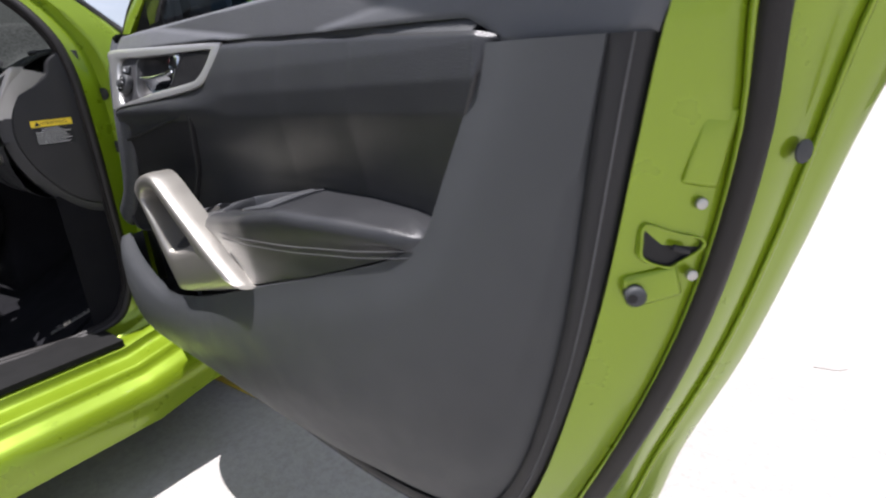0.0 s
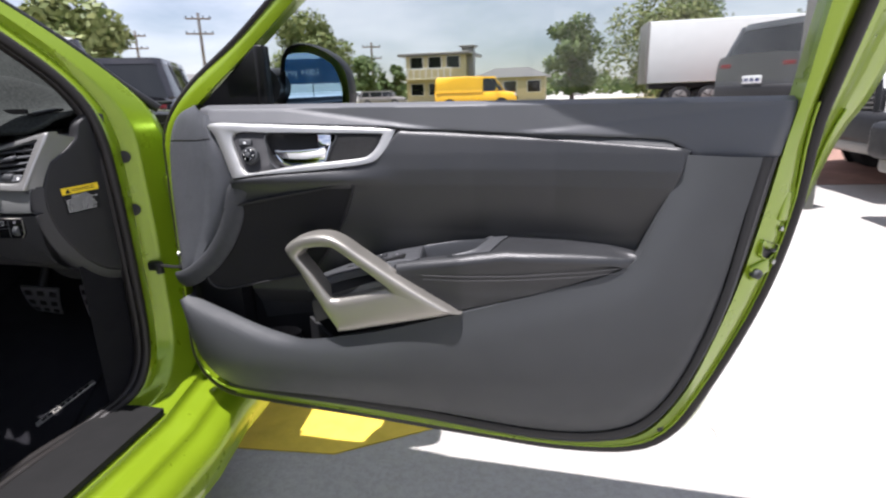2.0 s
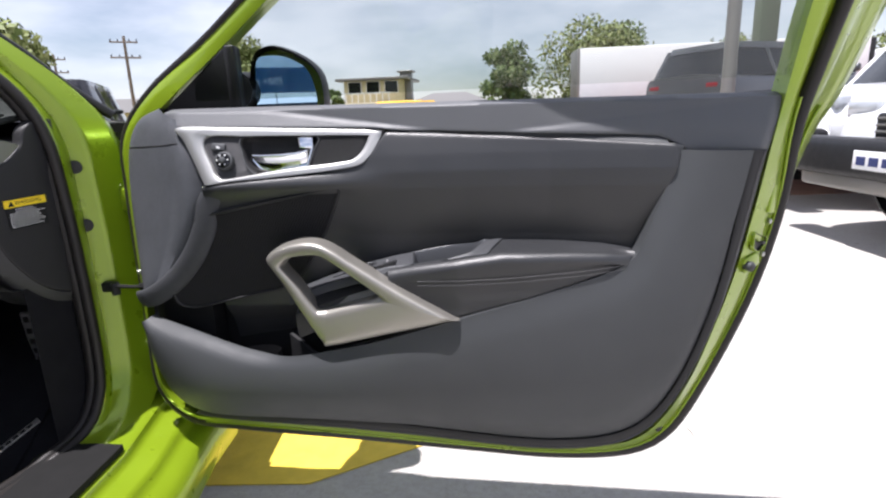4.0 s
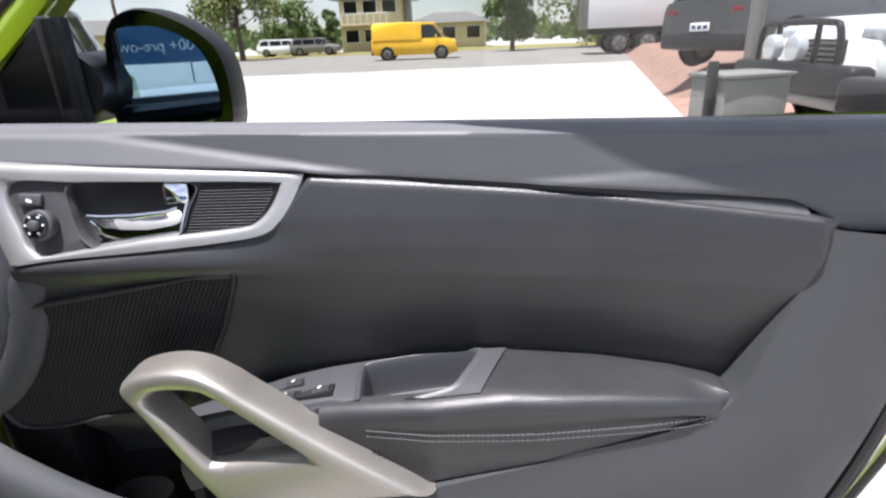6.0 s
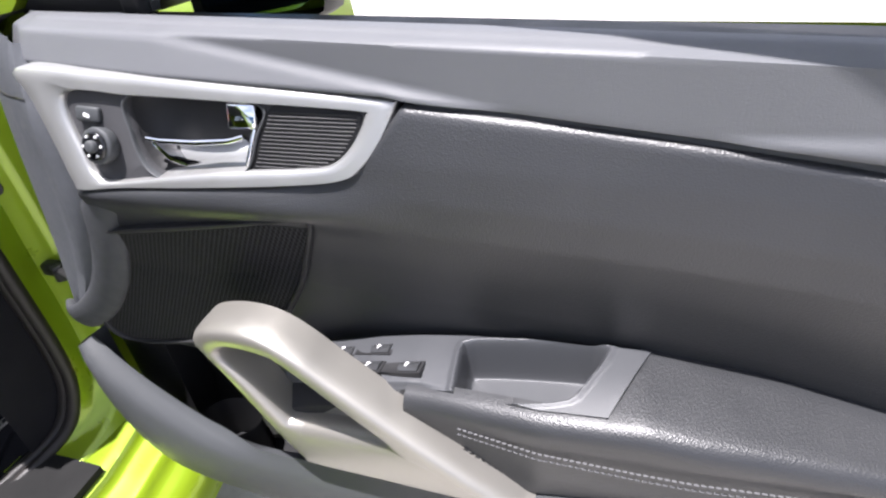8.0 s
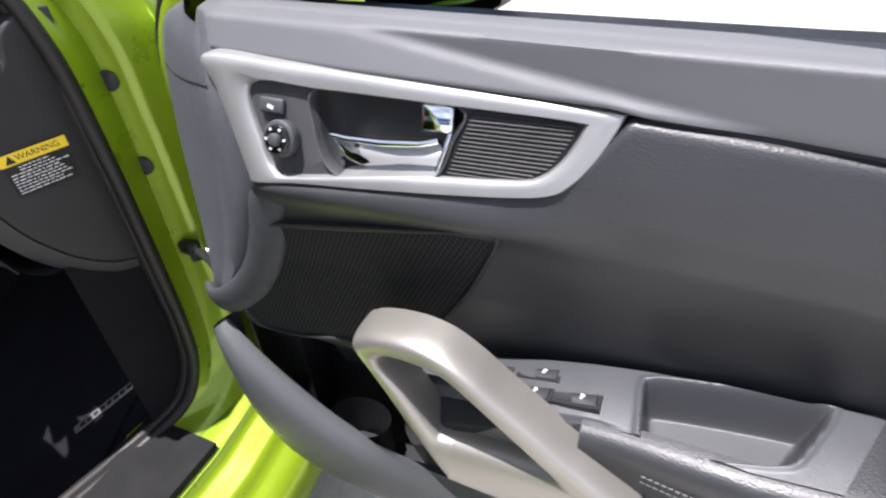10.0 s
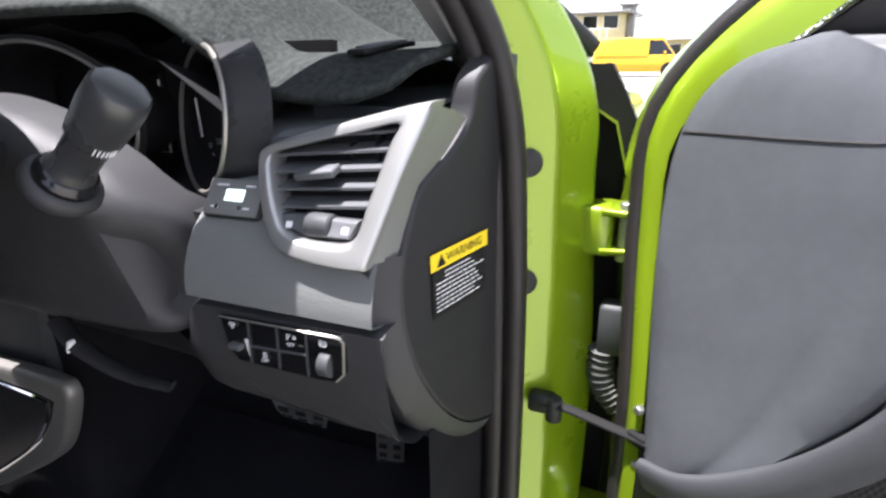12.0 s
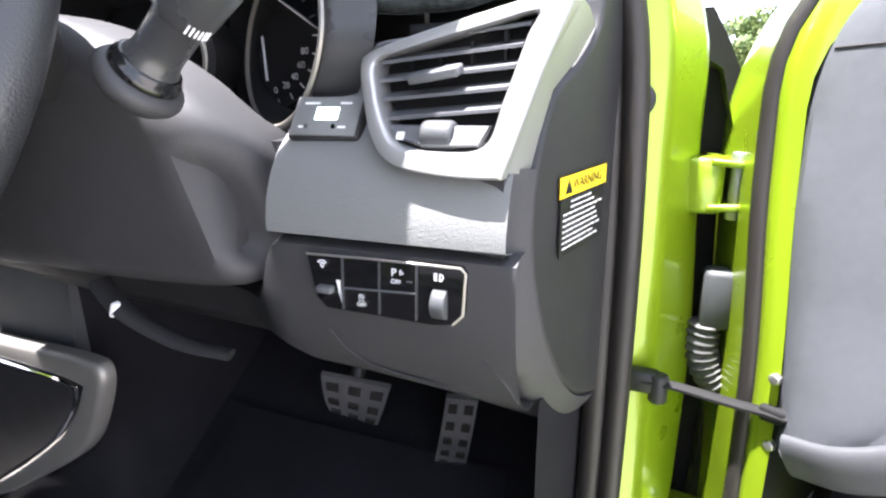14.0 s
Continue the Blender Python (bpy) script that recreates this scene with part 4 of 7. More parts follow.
# pillar from the sill up into the windscreen post; columns: inner edge (seal), middle crease, outer edge
PIL = [((-1.455, 0.40, 0.262), (-1.42, 0.42, 0.262), (-1.345, 0.50, 0.245)), ((-1.425, 0.50, 0.285), (-1.405, 0.53, 0.29), (-1.345, 0.62, 0.30)), ((-1.408, 0.54, 0.345), (-1.410, 0.575, 0.345), (-1.348, 0.665, 0.35)), ((-1.402, 0.555, 0.43), (-1.415, 0.595, 0.43), (-1.346, 0.675, 0.43)),
       ((-1.401, 0.557, 0.60), (-1.417, 0.60, 0.60), (-1.346, 0.675, 0.60)), ((-1.404, 0.557, 0.78), (-1.417, 0.602, 0.78), (-1.358, 0.675, 0.79)), ((-1.413, 0.553, 0.90), (-1.423, 0.598, 0.90), (-1.362, 0.67, 0.895)),
       ((-1.44, 0.535, 0.985), (-1.448, 0.575, 0.985), (-1.392, 0.655, 0.97)), ((-1.50, 0.48, 1.075), (-1.505, 0.515, 1.085), (-1.45, 0.60, 1.055)), ((-1.60, 0.35, 1.205), (-1.605, 0.38, 1.22), (-1.555, 0.46, 1.19)), ((-1.71, 0.14, 1.33), (-1.71, 0.165, 1.35), (-1.66, 0.22, 1.33))]


def pillar():
    a, b, c = [spline([p[k] for p in PIL], 60) for k in range(3)]
    rows = []
    for p, q, r in zip(a, b, c):
        m = q + (r - q) * 0.38 + np.array((0.008, -0.012, 0))
        hi = step(0.92, 1.05, p[2])
        rows.append([p + np.array((-0.05, 0.03, 0)), p + np.array((-0.02, 0.004, 0)), p, p + (q - p) * 0.2 + np.array((0.002, 0, 0)), p + (q - p) * 0.8, q, q + (m - q) * 0.75, m, m + (r - m) * 0.12, m + (r - m) * 0.9, r, r + np.array((-0.012, 0.03 - 0.022 * hi, 0)), r + np.array((-0.10 + 0.07 * hi, 0.05 - 0.03 * hi, 0))])
    return loft(rows)


cpart("front_pillar", pillar(), GREEN, "lime green front door pillar")
pa = spline([p[0] for p in PIL], 60)
pa_low = np.array([(-1.475, -0.6, 0.268), (-1.475, 0.0, 0.268), (-1.470, 0.25, 0.268)])
seal2 = np.vstack([pa_low, pa])
for off, rad in ((-0.008, 0.011), (-0.027, 0.012)):
    cpart("body_seal", tube(spline(seal2 + np.array((off, -0.004 - 0.1 * (off + 0.008), 0)), 140), rad, 8, 1.0, (0, -1, 0)), RUBBER, "black rubber door opening seal")
# Black sheet added across the gap; its colour stands in for shade and liner.
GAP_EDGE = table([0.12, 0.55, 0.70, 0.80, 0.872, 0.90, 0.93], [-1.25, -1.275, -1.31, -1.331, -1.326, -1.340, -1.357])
cpart("gap_fill_sheet", slab(lambda u, v: (-1.43 + (GAP_EDGE(0.12 + 0.81 * v) + 1.43) * u, 0.735, 0.12 + 0.81 * v), lambda u, v: (-1.43 + (GAP_EDGE(0.12 + 0.81 * v) + 1.43) * u, 0.755, 0.12 + 0.81 * v), 5, 28), STRAP_BLACK, "black sheet standing in for the dark gap behind the pillar")
cpart("fender_liner", slab(lambda u, v: (-1.385 + 0.02 * u, 0.70 + 0.05 * u, 0.62 + 0.29 * v), lambda u, v: (-1.40, 0.70 + 0.05 * u, 0.62 + 0.29 * v), 4, 4), BLACK, "black rubber fender edge flap")


def sill():
    prof = [(-1.50, 0.262), (-1.43, 0.266), (-1.40, 0.262), (-1.335, 0.255), (-1.325, 0.235), (-1.30, 0.228), (-1.27, 0.222), (-1.262, 0.205), (-1.225, 0.185), (-1.21, 0.15), (-1.215, 0.11), (-1.24, 0.09), (-1.45, 0.09)]
    prof = spline(prof, 60)
    rows = []
    for y in np.linspace(-1.2, 0.74, 15):
        rise = 0.03 * step(0.45, 0.62, y)
        rows.append([(x, y, z + rise) for x, z in prof])
    return loft(rows, False, True, True)


cpart("sill", sill(), GREEN, "lime green door sill", angle=50)
cpart("sill_plate", slab(lambda u, v: (-1.49 + 0.155 * u, -1.2 + 1.67 * v, 0.272 + 0.004 * math.sin(math.pi * u)), lambda u, v: (-1.49 + 0.155 * u, -1.2 + 1.67 * v, 0.258), 6, 4), STRAP_BLACK, "black plastic sill cover")
# fender, bonnet, screen, roof and the closed far side
def fender():
    rows = []
    for y in np.linspace(0.70, 1.75, 16):
        t = (y - 0.7) / 1.05
        rows.append([(-1.36, y, 0.13), (-1.325, y, 0.35), (-1.318, y, 0.62), (-1.325 - 0.02 * t, y, 0.80), (-1.345 - 0.03 * t, y, 0.87 - 0.03 * t), (-1.40 - 0.04 * t, y, 0.905 - 0.05 * t), (-1.50, y, 0.925 - 0.05 * t)])
    return loft(rows)


cpart("fender", fender(), GREEN)


def bonnet():
    rows = []
    for y in np.linspace(0.98, 1.9, 10):
        t = (y - 0.98) / 0.92
        rows.append([(x, y, 0.93 - 0.14 * t * t - 0.06 * t + 0.05 * (1 - ((x + 2.25) / 0.76) ** 2)) for x in np.linspace(-3.01, -1.49, 14)])
    return loft(rows)


cpart("bonnet", bonnet(), GREEN)
cpart("cowl", slab(lambda u, v: (-3.0 + 1.6 * u, 0.82 + 0.18 * v, 0.925 + 0.03 * math.sin(math.pi * u)), lambda u, v: (-3.0 + 1.6 * u, 0.82 + 0.18 * v, 0.80), 8, 3), BLACK)


def screen():
    rows = []
    for v in np.linspace(0, 1, 8):
        w = 0.80 - 0.22 * v
        rows.append([(-2.25 + w * u, 0.93 - 0.76 * v - 0.13 * u * u * (1 - v * 0.5), 0.945 + 0.42 * v) for u in np.linspace(-1, 1, 14)])
    return loft(rows)


ws = cpart("windscreen", screen(), GLASS, "clear windscreen")
ws.visible_shadow = False
cpart("screen_trim", tube(spline([(-1.375, 0.70, 0.945), (-1.43, 0.66, 1.0), (-1.49, 0.58, 1.09), (-1.60, 0.42, 1.23), (-1.68, 0.2, 1.35)], 24), 0.011, 8), BLACK)


def roof():
    rows = []
    for y in np.linspace(-2.0, 0.20, 14):
        drop = 0.05 * ((y + 0.75) / 1.0) ** 2 if y < -0.75 else 0.028 * ((y + 0.75) / 0.95) ** 2
        rows.append([(-2.25 + (0.625 - 0.11 * max(0, (y + 0.2) / 0.4)) * u, y - 0.07 * u * u * step(-0.3, 0.2, y), 1.392 - 0.045 * u ** 4 - drop) for u in np.linspace(-1, 1, 14)])
    return loft(rows)


cpart("roof", roof(), GREEN)
cpart("roof_lining", slab(lambda u, v: (-2.79 + 1.08 * u, -1.95 + 2.0 * v, 1.30), lambda u, v: (-2.79 + 1.08 * u, -1.95 + 2.0 * v, 1.315), 3, 3), PLASTIC_LIGHT)
SIDE = [(-1.36, 0.13), (-1.325, 0.35), (-1.318, 0.62), (-1.325, 0.80), (-1.345, 0.87), (-1.40, 0.915), (-1.47, 0.93)]


def side_panel(y0, y1, sign):
    rows = []
    for y in np.linspace(y0, y1, 16):
        tuck = 0.10 * max(0.0, (-1.55 - y) / 0.6) ** 2 + 0.16 * max(0.0, (y - 1.45) / 0.5) ** 2
        rows.append([(-2.25 + sign * (2.25 + x - tuck), y, z - (0.14 * max(0.0, (y - 0.98) / 0.9) ** 2 if k > 3 else 0)) for k, (x, z) in enumerate(SIDE)])
    return loft(rows)


cpart("far_side", side_panel(-2.1, 1.93, -1), GREEN)
cpart("rear_quarter", side_panel(-2.1, -0.92, 1), GREEN)
cpart("far_trim", box((0.03, 3.1, 0.8), (-3.08, -0.5, 0.5), 0.01), PLASTIC)
cpart("rear_trim", box((0.03, 1.1, 0.62), (-1.44, -1.5, 0.58), 0.01), PLASTIC)


def end_shell(prof, sign):
    """Rounded front or rear: profile in (y, z), drawn in towards the corners."""
    rows = []
    for y, z in prof:
        rows.append([(-2.25 + 0.80 * u, y - sign * 0.20 * u ** 6, z - 0.03 * u * u * (z > 0.7)) for u in np.linspace(-1, 1, 22)])
    return loft(rows)


cpart("front_bumper", end_shell([(1.86, 0.745), (1.93, 0.70), (1.99, 0.60), (2.01, 0.45), (1.98, 0.28), (1.90, 0.14)], 1), GREEN)
cpart("hatch", end_shell([(-1.86, 0.98), (-2.06, 0.95), (-2.12, 0.85), (-2.16, 0.62), (-2.15, 0.40), (-2.06, 0.14)], -1), GREEN)
rear = cpart("rear_window", loft([[(-2.25 + (0.52 + 0.18 * v) * u, -1.97 + 0.11 * v * 0 - 0.02 * v, 1.33 - 0.37 * v) for u in np.linspace(-1, 1, 10)] for v in np.linspace(0, 1, 5)]), TINTED, "dark tinted rear window")
for sd in (-1, 1):
    cpart("headlamp", box((0.26, 0.10, 0.10), (-2.25 + sd * 0.60, 1.945, 0.68), 0.04), GLASS_LAMP, "clear headlamp")
    cpart("tail_lamp", box((0.24, 0.08, 0.14), (-2.25 + sd * 0.62, -2.10, 0.86), 0.03), RED_PLASTIC, "red tail lamp")
    # rear side glass and its posts
    y0 = -0.98 if sd > 0 else 0.42
    cpart("side_window", loft([[(-2.25 + sd * (0.80 - 0.235 * v), -1.78 + (y0 + 1.78) * s_ + (0.0 if sd > 0 else -0.33 * s_ * v), 0.93 + 0.40 * v) for s_ in np.linspace(0, 1, 6)] for v in np.linspace(0, 1, 5)]), TINTED, "dark tinted side window")
    cpart("rear_post", loft([[(-2.25 + sd * (0.81 - 0.245 * v), -1.70 - 0.05 * v, 0.92 + 0.42 * v), (-2.25 + sd * (0.79 - 0.245 * v), -1.90 - 0.02 * v, 0.92 + 0.42 * v), (-2.25 + sd * (0.68 - 0.20 * v), -1.99, 0.92 + 0.42 * v)] for v in np.linspace(0, 1, 6)]), GREEN)
    cpart("roof_rail", tube(spline([(-2.25 + sd * 0.565, 0.14, 1.335), (-2.25 + sd * 0.625, -0.3, 1.362), (-2.25 + sd * 0.635, -1.0, 1.352), (-2.25 + sd * 0.61, -1.9, 1.30)], 24), 0.028, 10), GREEN)
cpart("lock_pillar", loft([[(-1.345 - 0.26 * max(0, v - 0.6) / 0.4 - 0.02 * v, -0.88, 0.26 + 1.08 * v), (-1.38 - 0.26 * max(0, v - 0.6) / 0.4 - 0.02 * v, -0.86, 0.26 + 1.08 * v), (-1.46 - 0.24 * max(0, v - 0.6) / 0.4, -0.92, 0.26 + 1.08 * v), (-1.35 - 0.26 * max(0, v - 0.6) / 0.4 - 0.02 * v, -1.02, 0.26 + 1.08 * v)] for v in np.linspace(0, 1, 12)], False, True, True), GREEN)
cpart("far_post", loft([[(-3.13 + 0.34 * v, 0.62 - 0.46 * v, 0.93 + 0.40 * v), (-3.06 + 0.27 * v, 0.72 - 0.5 * v, 0.93 + 0.40 * v), (-3.08 + 0.27 * v, 0.60 - 0.46 * v, 0.93 + 0.40 * v)] for v in np.linspace(0, 1, 6)], False, True, True), GREEN)
# Unseen slab added under the roof's front to stop sun patches on the floor.
cpart("sun_block_slab", slab(lambda u, v: (-2.76 + 1.03 * u, 0.0 + 0.27 * v - 0.04 * (2 * u - 1) ** 2, 1.318), lambda u, v: (-2.76 + 1.03 * u, 0.0 + 0.27 * v - 0.04 * (2 * u - 1) ** 2, 1.332), 9, 3), BLACK_GRAIN, "unseen dark slab added to keep sun off the car floor")
cpart("floor_carpet", slab(lambda u, v: (-3.0 + 1.54 * u, -2.0 + 2.97 * v, 0.2 + max(0, 0.62 * (-2.0 + 2.97 * v - 0.35))), lambda u, v: (-3.0 + 1.54 * u, -2.0 + 2.97 * v, 0.12), 4, 60), CARPET, "black carpeted car floor")
cpart("bulkhead", box((1.66, 0.05, 0.75), (-2.25, 0.98, 0.5), 0.0), CARPET)
cpart("kick_panel", slab(lambda u, v: (-1.462, 0.46 + 0.5 * u, 0.2 + 0.42 * v), lambda u, v: (-1.43, 0.6 + 0.36 * u, 0.2 + 0.42 * v), 6, 6), CARPET, "black kick panel beside the pedals")
for wy in (-1.65, 1.45):
    for wx in (-1.42, -3.08):
        cpart("wheel", disc(0.31, 0.20, (wx - 0.02 if wx > -2 else wx + 0.02, wy, 0.25), (0, 90, 0), 40, 0.03), TYRE)

# ---- dashboard ----
dash = thing("dashboard", "dark grey dashboard with silver-framed air vent and switches", "dashboard", at=(-1.6, 0.5, 0.8))
DASH_INV = Matrix.Translation((1.6, -0.5, -0.8))


def hpart(name, bm, material, label="", parent=None, angle=50):
    ob = part(name, bm, material, parent or dash, label, angle)
    if parent is None:
        ob.matrix_parent_inverse = DASH_INV
    return ob


def fascia():
    """The driver's end of the dash: sections along x, from the top edge under the mat down to the foot."""
    rows = []
    for x in np.linspace(-1.645, -1.472, 30):
        t = (x + 1.645) / 0.173
        sec = [(0.62, 0.905 + 0.01 * t), (0.56, 0.895 + 0.01 * t), (0.47, 0.878 + 0.012 * t), (0.455, 0.86), (0.44, 0.84), (0.425, 0.825), (0.408, 0.81), (0.398, 0.795), (0.392, 0.78), (0.389, 0.765), (0.389, 0.757), (0.40, 0.753), (0.50, 0.753)]
        rows.append([(x, y, z) for y, z in sec])
    return loft(rows)


hpart("fascia", fascia(), FASCIA, "grey grained dash fascia")


KNEE_LOW = table([-2.15, -1.95, -1.82, -1.70, -1.60, -1.50, -1.466], [0.66, 0.645, 0.640, 0.636, 0.634, 0.628, 0.626])


def knee_y(x, z):
    low = KNEE_LOW(x)
    return float(np.interp(z, [low, low + 0.02, 0.5 * (0.753 + low), 0.74], [0.436, 0.412, 0.397, 0.392])) + 0.030 * step(-1.64, -1.72, x)


def lower_dash(x0, x1, n):
    rows = []
    for x in np.linspace(x0, x1, n):
        low = KNEE_LOW(x)
        top = 0.753 - 0.055 * step(-1.64, -1.68, x)
        row = [(x, 0.52, top), (x, knee_y(x, top) + 0.010, top - 0.001), (x, knee_y(x, top) + 0.001, top - 0.005)]
        row += [(x, knee_y(x, z), z) for z in np.linspace(top - 0.012, low, 9)]
        row += [(x, knee_y(x, low) + 0.012, low - 0.006), (x, 0.50, low - 0.012), (x, 0.62, low - 0.03), (x, 0.75, low + 0.02)]
        rows.append(row)
    return loft(rows)


hpart("knee_panel", lower_dash(-1.668, -1.466, 30), DASH_PLASTIC, "dark grey knee panel under the dash")
# Same panel further left, split off in black: column's shade put into colour.
hpart("shaded_knee_panel", lower_dash(-2.15, -1.668, 44), BLACK, "left end of the knee panel, shade put into its black")
for seam in ([(-1.606, 0.683), (-1.597, 0.668), (-1.583, 0.657), (-1.560, 0.650), (-1.53, 0.645), (-1.505, 0.640)], [(-1.489, 0.679), (-1.481, 0.671), (-1.474, 0.660), (-1.467, 0.646)]):
    hpart("knee_seam", tube([(x, knee_y(x, z) - 0.0004, z) for x, z in spline(seam, 24)], 0.0011, 6), BLACK_GRAIN)

# end cap with its curved border
def cap_x(y):
    return -1.4568 + 0.28 * (y - 0.44)


SEAM = [(0.545, 0.945), (0.515, 0.922), (0.505, 0.893), (0.478, 0.868), (0.447, 0.85), (0.431, 0.822), (0.421, 0.79), (0.420, 0.755), (0.427, 0.722), (0.444, 0.681), (0.474, 0.636), (0.51, 0.604), (0.55, 0.588)]


def end_cap():
    outer = spline([(0.398, 0.806), (0.396, 0.775), (0.399, 0.75), (0.405, 0.722), (0.416, 0.69), (0.439, 0.647), (0.478, 0.60), (0.52, 0.568), (0.57, 0.552)], 50)
    inner = spline(SEAM[6:], 50)
    inner[0] = (0.424, 0.803)
    rows = []
    for p, q in zip(outer, inner):
        d = q - p
        x = cap_x(q[0])
        rows.append([(-1.55, p[0] + 0.012, p[1]), (-1.482, p[0] + 0.001, p[1]), (-1.476 + 0.1 * (p[0] - 0.40), p[0], p[1]), (x - 0.012, p[0] + d[0] * 0.3, p[1] + d[1] * 0.3), (x - 0.005, p[0] + d[0] * 0.65, p[1] + d[1] * 0.65), (x - 0.001, p[0] + d[0] * 0.93, p[1] + d[1] * 0.93), (x - 0.006, q[0], q[1])])
    return loft(rows)


hpart("end_cap_border", end_cap(), DASH_PLASTIC, "grey curved border of the dash end cap")


def end_plate():
    loop = np.vstack([spline(SEAM, 60), [(0.572, 0.60), (0.572, 0.94)]])
    nrm = outward(loop)
    rows = [[(cap_x(p[0]) + dx, p[0] - q[0] * s_, p[1] - q[1] * s_) for p, q in zip(loop, nrm)] for dx, s_ in ((-0.02, 0.0), (-0.004, 0.0), (-0.001, 0.0015), (0.0, 0.004))]
    bm = loft(rows, False, True)
    bm.verts.ensure_lookup_table()
    bm.faces.new(bm.verts[-len(loop):])
    bmesh.ops.triangulate(bm, faces=[f for f in bm.faces if len(f.verts) > 4])
    return bm


hpart("end_cap", end_plate(), BLACK_GRAIN, "dark grey dash end cap")
VENT_OUT = [(-1.580, 0.875), (-1.55, 0.885), (-1.50, 0.898), (-1.452, 0.909), (-1.447, 0.903), (-1.46, 0.86), (-1.474, 0.806), (-1.48, 0.800), (-1.52, 0.801), (-1.55, 0.807), (-1.566, 0.822), (-1.577, 0.845), (-1.584, 0.866)]
VENT_IN = [(-1.572, 0.869), (-1.55, 0.876), (-1.50, 0.888), (-1.470, 0.894), (-1.474, 0.88), (-1.482, 0.845), (-1.49, 0.818), (-1.52, 0.814), (-1.545, 0.818), (-1.557, 0.83), (-1.568, 0.85)]


def vent_y(x, z):
    return 0.40 + 0.52 * (z - 0.805) - 0.02 * (x + 1.53)


hpart("vent_frame", ring(VENT_OUT, VENT_IN, vent_y, 0.010, 100, back=1.5), SILVER_COOL, "satin silver air vent frame")
hpart("vent_back", plate(VENT_IN, lambda x, z: vent_y(x, z) + 0.012, 0.01, 0.001, 60), BLACK)

hpart("vent_cheek", loft([[(-1.449, 0.448, 0.908), (-1.444, 0.480, 0.901), (cap_x(0.504) - 0.004, 0.504, 0.893)], [(-1.452, 0.440, 0.893), (-1.450, 0.46, 0.880), (cap_x(0.477) - 0.004, 0.477, 0.869)], [(-1.460, 0.425, 0.862), (-1.458, 0.435, 0.856), (cap_x(0.446) - 0.004, 0.446, 0.850)], [(-1.468, 0.409, 0.828), (-1.466, 0.42, 0.825), (cap_x(0.430) - 0.004, 0.430, 0.822)], [(-1.475, 0.397, 0.803), (-1.471, 0.407, 0.802), (-1.467, 0.422, 0.80)]]), SILVER_COOL, "silver side of the vent frame", angle=60)
# vent blades
for k in range(5):
    t = k / 5
    z = 0.8335 + 0.0118 * k
    xl, xr = np.interp(z, [0.83, 0.85, 0.87], [-1.562, -1.573, -1.579]), np.interp(z, [0.83, 0.89], [-1.486, -1.471])
    rise = 0.006 + 0.004 * t
    def blade_pt(u, v, z=z, xl=xl, xr=xr, rise=rise):
        x = xl + (xr - xl) * u
        zz = z + rise * u
        return (x, vent_y(x, zz) - 0.002 + 0.016 * v, zz + 0.004 * v)
    hpart("vent_blade", slab(blade_pt, lambda u, v: tuple(np.array(blade_pt(u, v)) - (0, 0, 0.0022)), 4, 4), PLASTIC_LIGHT, "grey vent blade")
for k in range(4):
    x = -1.556 + 0.022 * k
    hpart("vent_fin", slab(lambda u, v, x=x: (x, vent_y(x, 0.85) + 0.018 + 0.02 * u, 0.832 + (0.038 + 0.005 * k) * v), lambda u, v, x=x: (x + 0.002, vent_y(x, 0.85) + 0.018 + 0.02 * u, 0.832 + (0.038 + 0.005 * k) * v), 3, 3), BLACK)
hpart("vent_slider", box((0.034, 0.014, 0.0062), (-1.528, 0.420, 0.860), 0.0015, (14, -8, 0)), PLASTIC_LIGHT, "grey vent slider")
hpart("vent_wheel_base", plate([(-1.558, 0.829), (-1.49, 0.829), (-1.494, 0.817), (-1.53, 0.816), (-1.546, 0.820)], lambda x, z: vent_y(x, z) - 0.004, 0.01, 0.002), PLASTIC_LIGHT)
hpart("vent_wheel", disc(0.0095, 0.022, (-1.522, vent_y(-1.522, 0.823) + 0.001, 0.823), (0, 90, 0), 24, 0.003), PLASTIC, "ribbed vent thumb wheel")
for k in (-1, 1):
    hpart("vent_mark", box((0.005, 0.001, 0.005), (-1.522 + 0.024 * k, vent_y(-1.52, 0.823) - 0.0048, 0.823), 0, (-27, 0, 0)), WHITE_PLASTIC)
# switch block: four modules with a bright upper edge
SW = [(-1.613, 0.744), (-1.499, 0.746), (-1.496, 0.742), (-1.498, 0.715), (-1.505, 0.706), (-1.52, 0.704), (-1.60, 0.705), (-1.608, 0.713)]
hpart("switch_block", plate(SW, lambda x, z: 0.3895 + 0.10 * (0.745 - z) * 0.0, 0.012, 0.0015, 0), GLOSS_BLACK, "gloss black switch block")
hpart("switch_edge", tube([(-1.6125, 0.3885, 0.7437), (-1.56, 0.3878, 0.7452), (-1.4995, 0.3878, 0.7455), (-1.4965, 0.3885, 0.742), (-1.4985, 0.389, 0.714), (-1.5055, 0.3895, 0.7065)], 0.0009, 6), SILVER, "bright upper edge of the switches")
for x in (-1.5848, -1.557, -1.530):
    hpart("switch_gap", box((0.0008, 0.002, 0.037), (x, 0.3886, 0.725), 0, (0, 2, 0)), PLASTIC)
hpart("module_gap", box((0.053, 0.002, 0.0008), (-1.557, 0.3886, 0.7235), 0, (0, -3, 0)), PLASTIC_LIGHT)
hpart("dimmer_wheel", box((0.012, 0.006, 0.005), (-1.598, 0.387, 0.720), 0.001), PLASTIC_LIGHT, "dimmer thumb wheel")
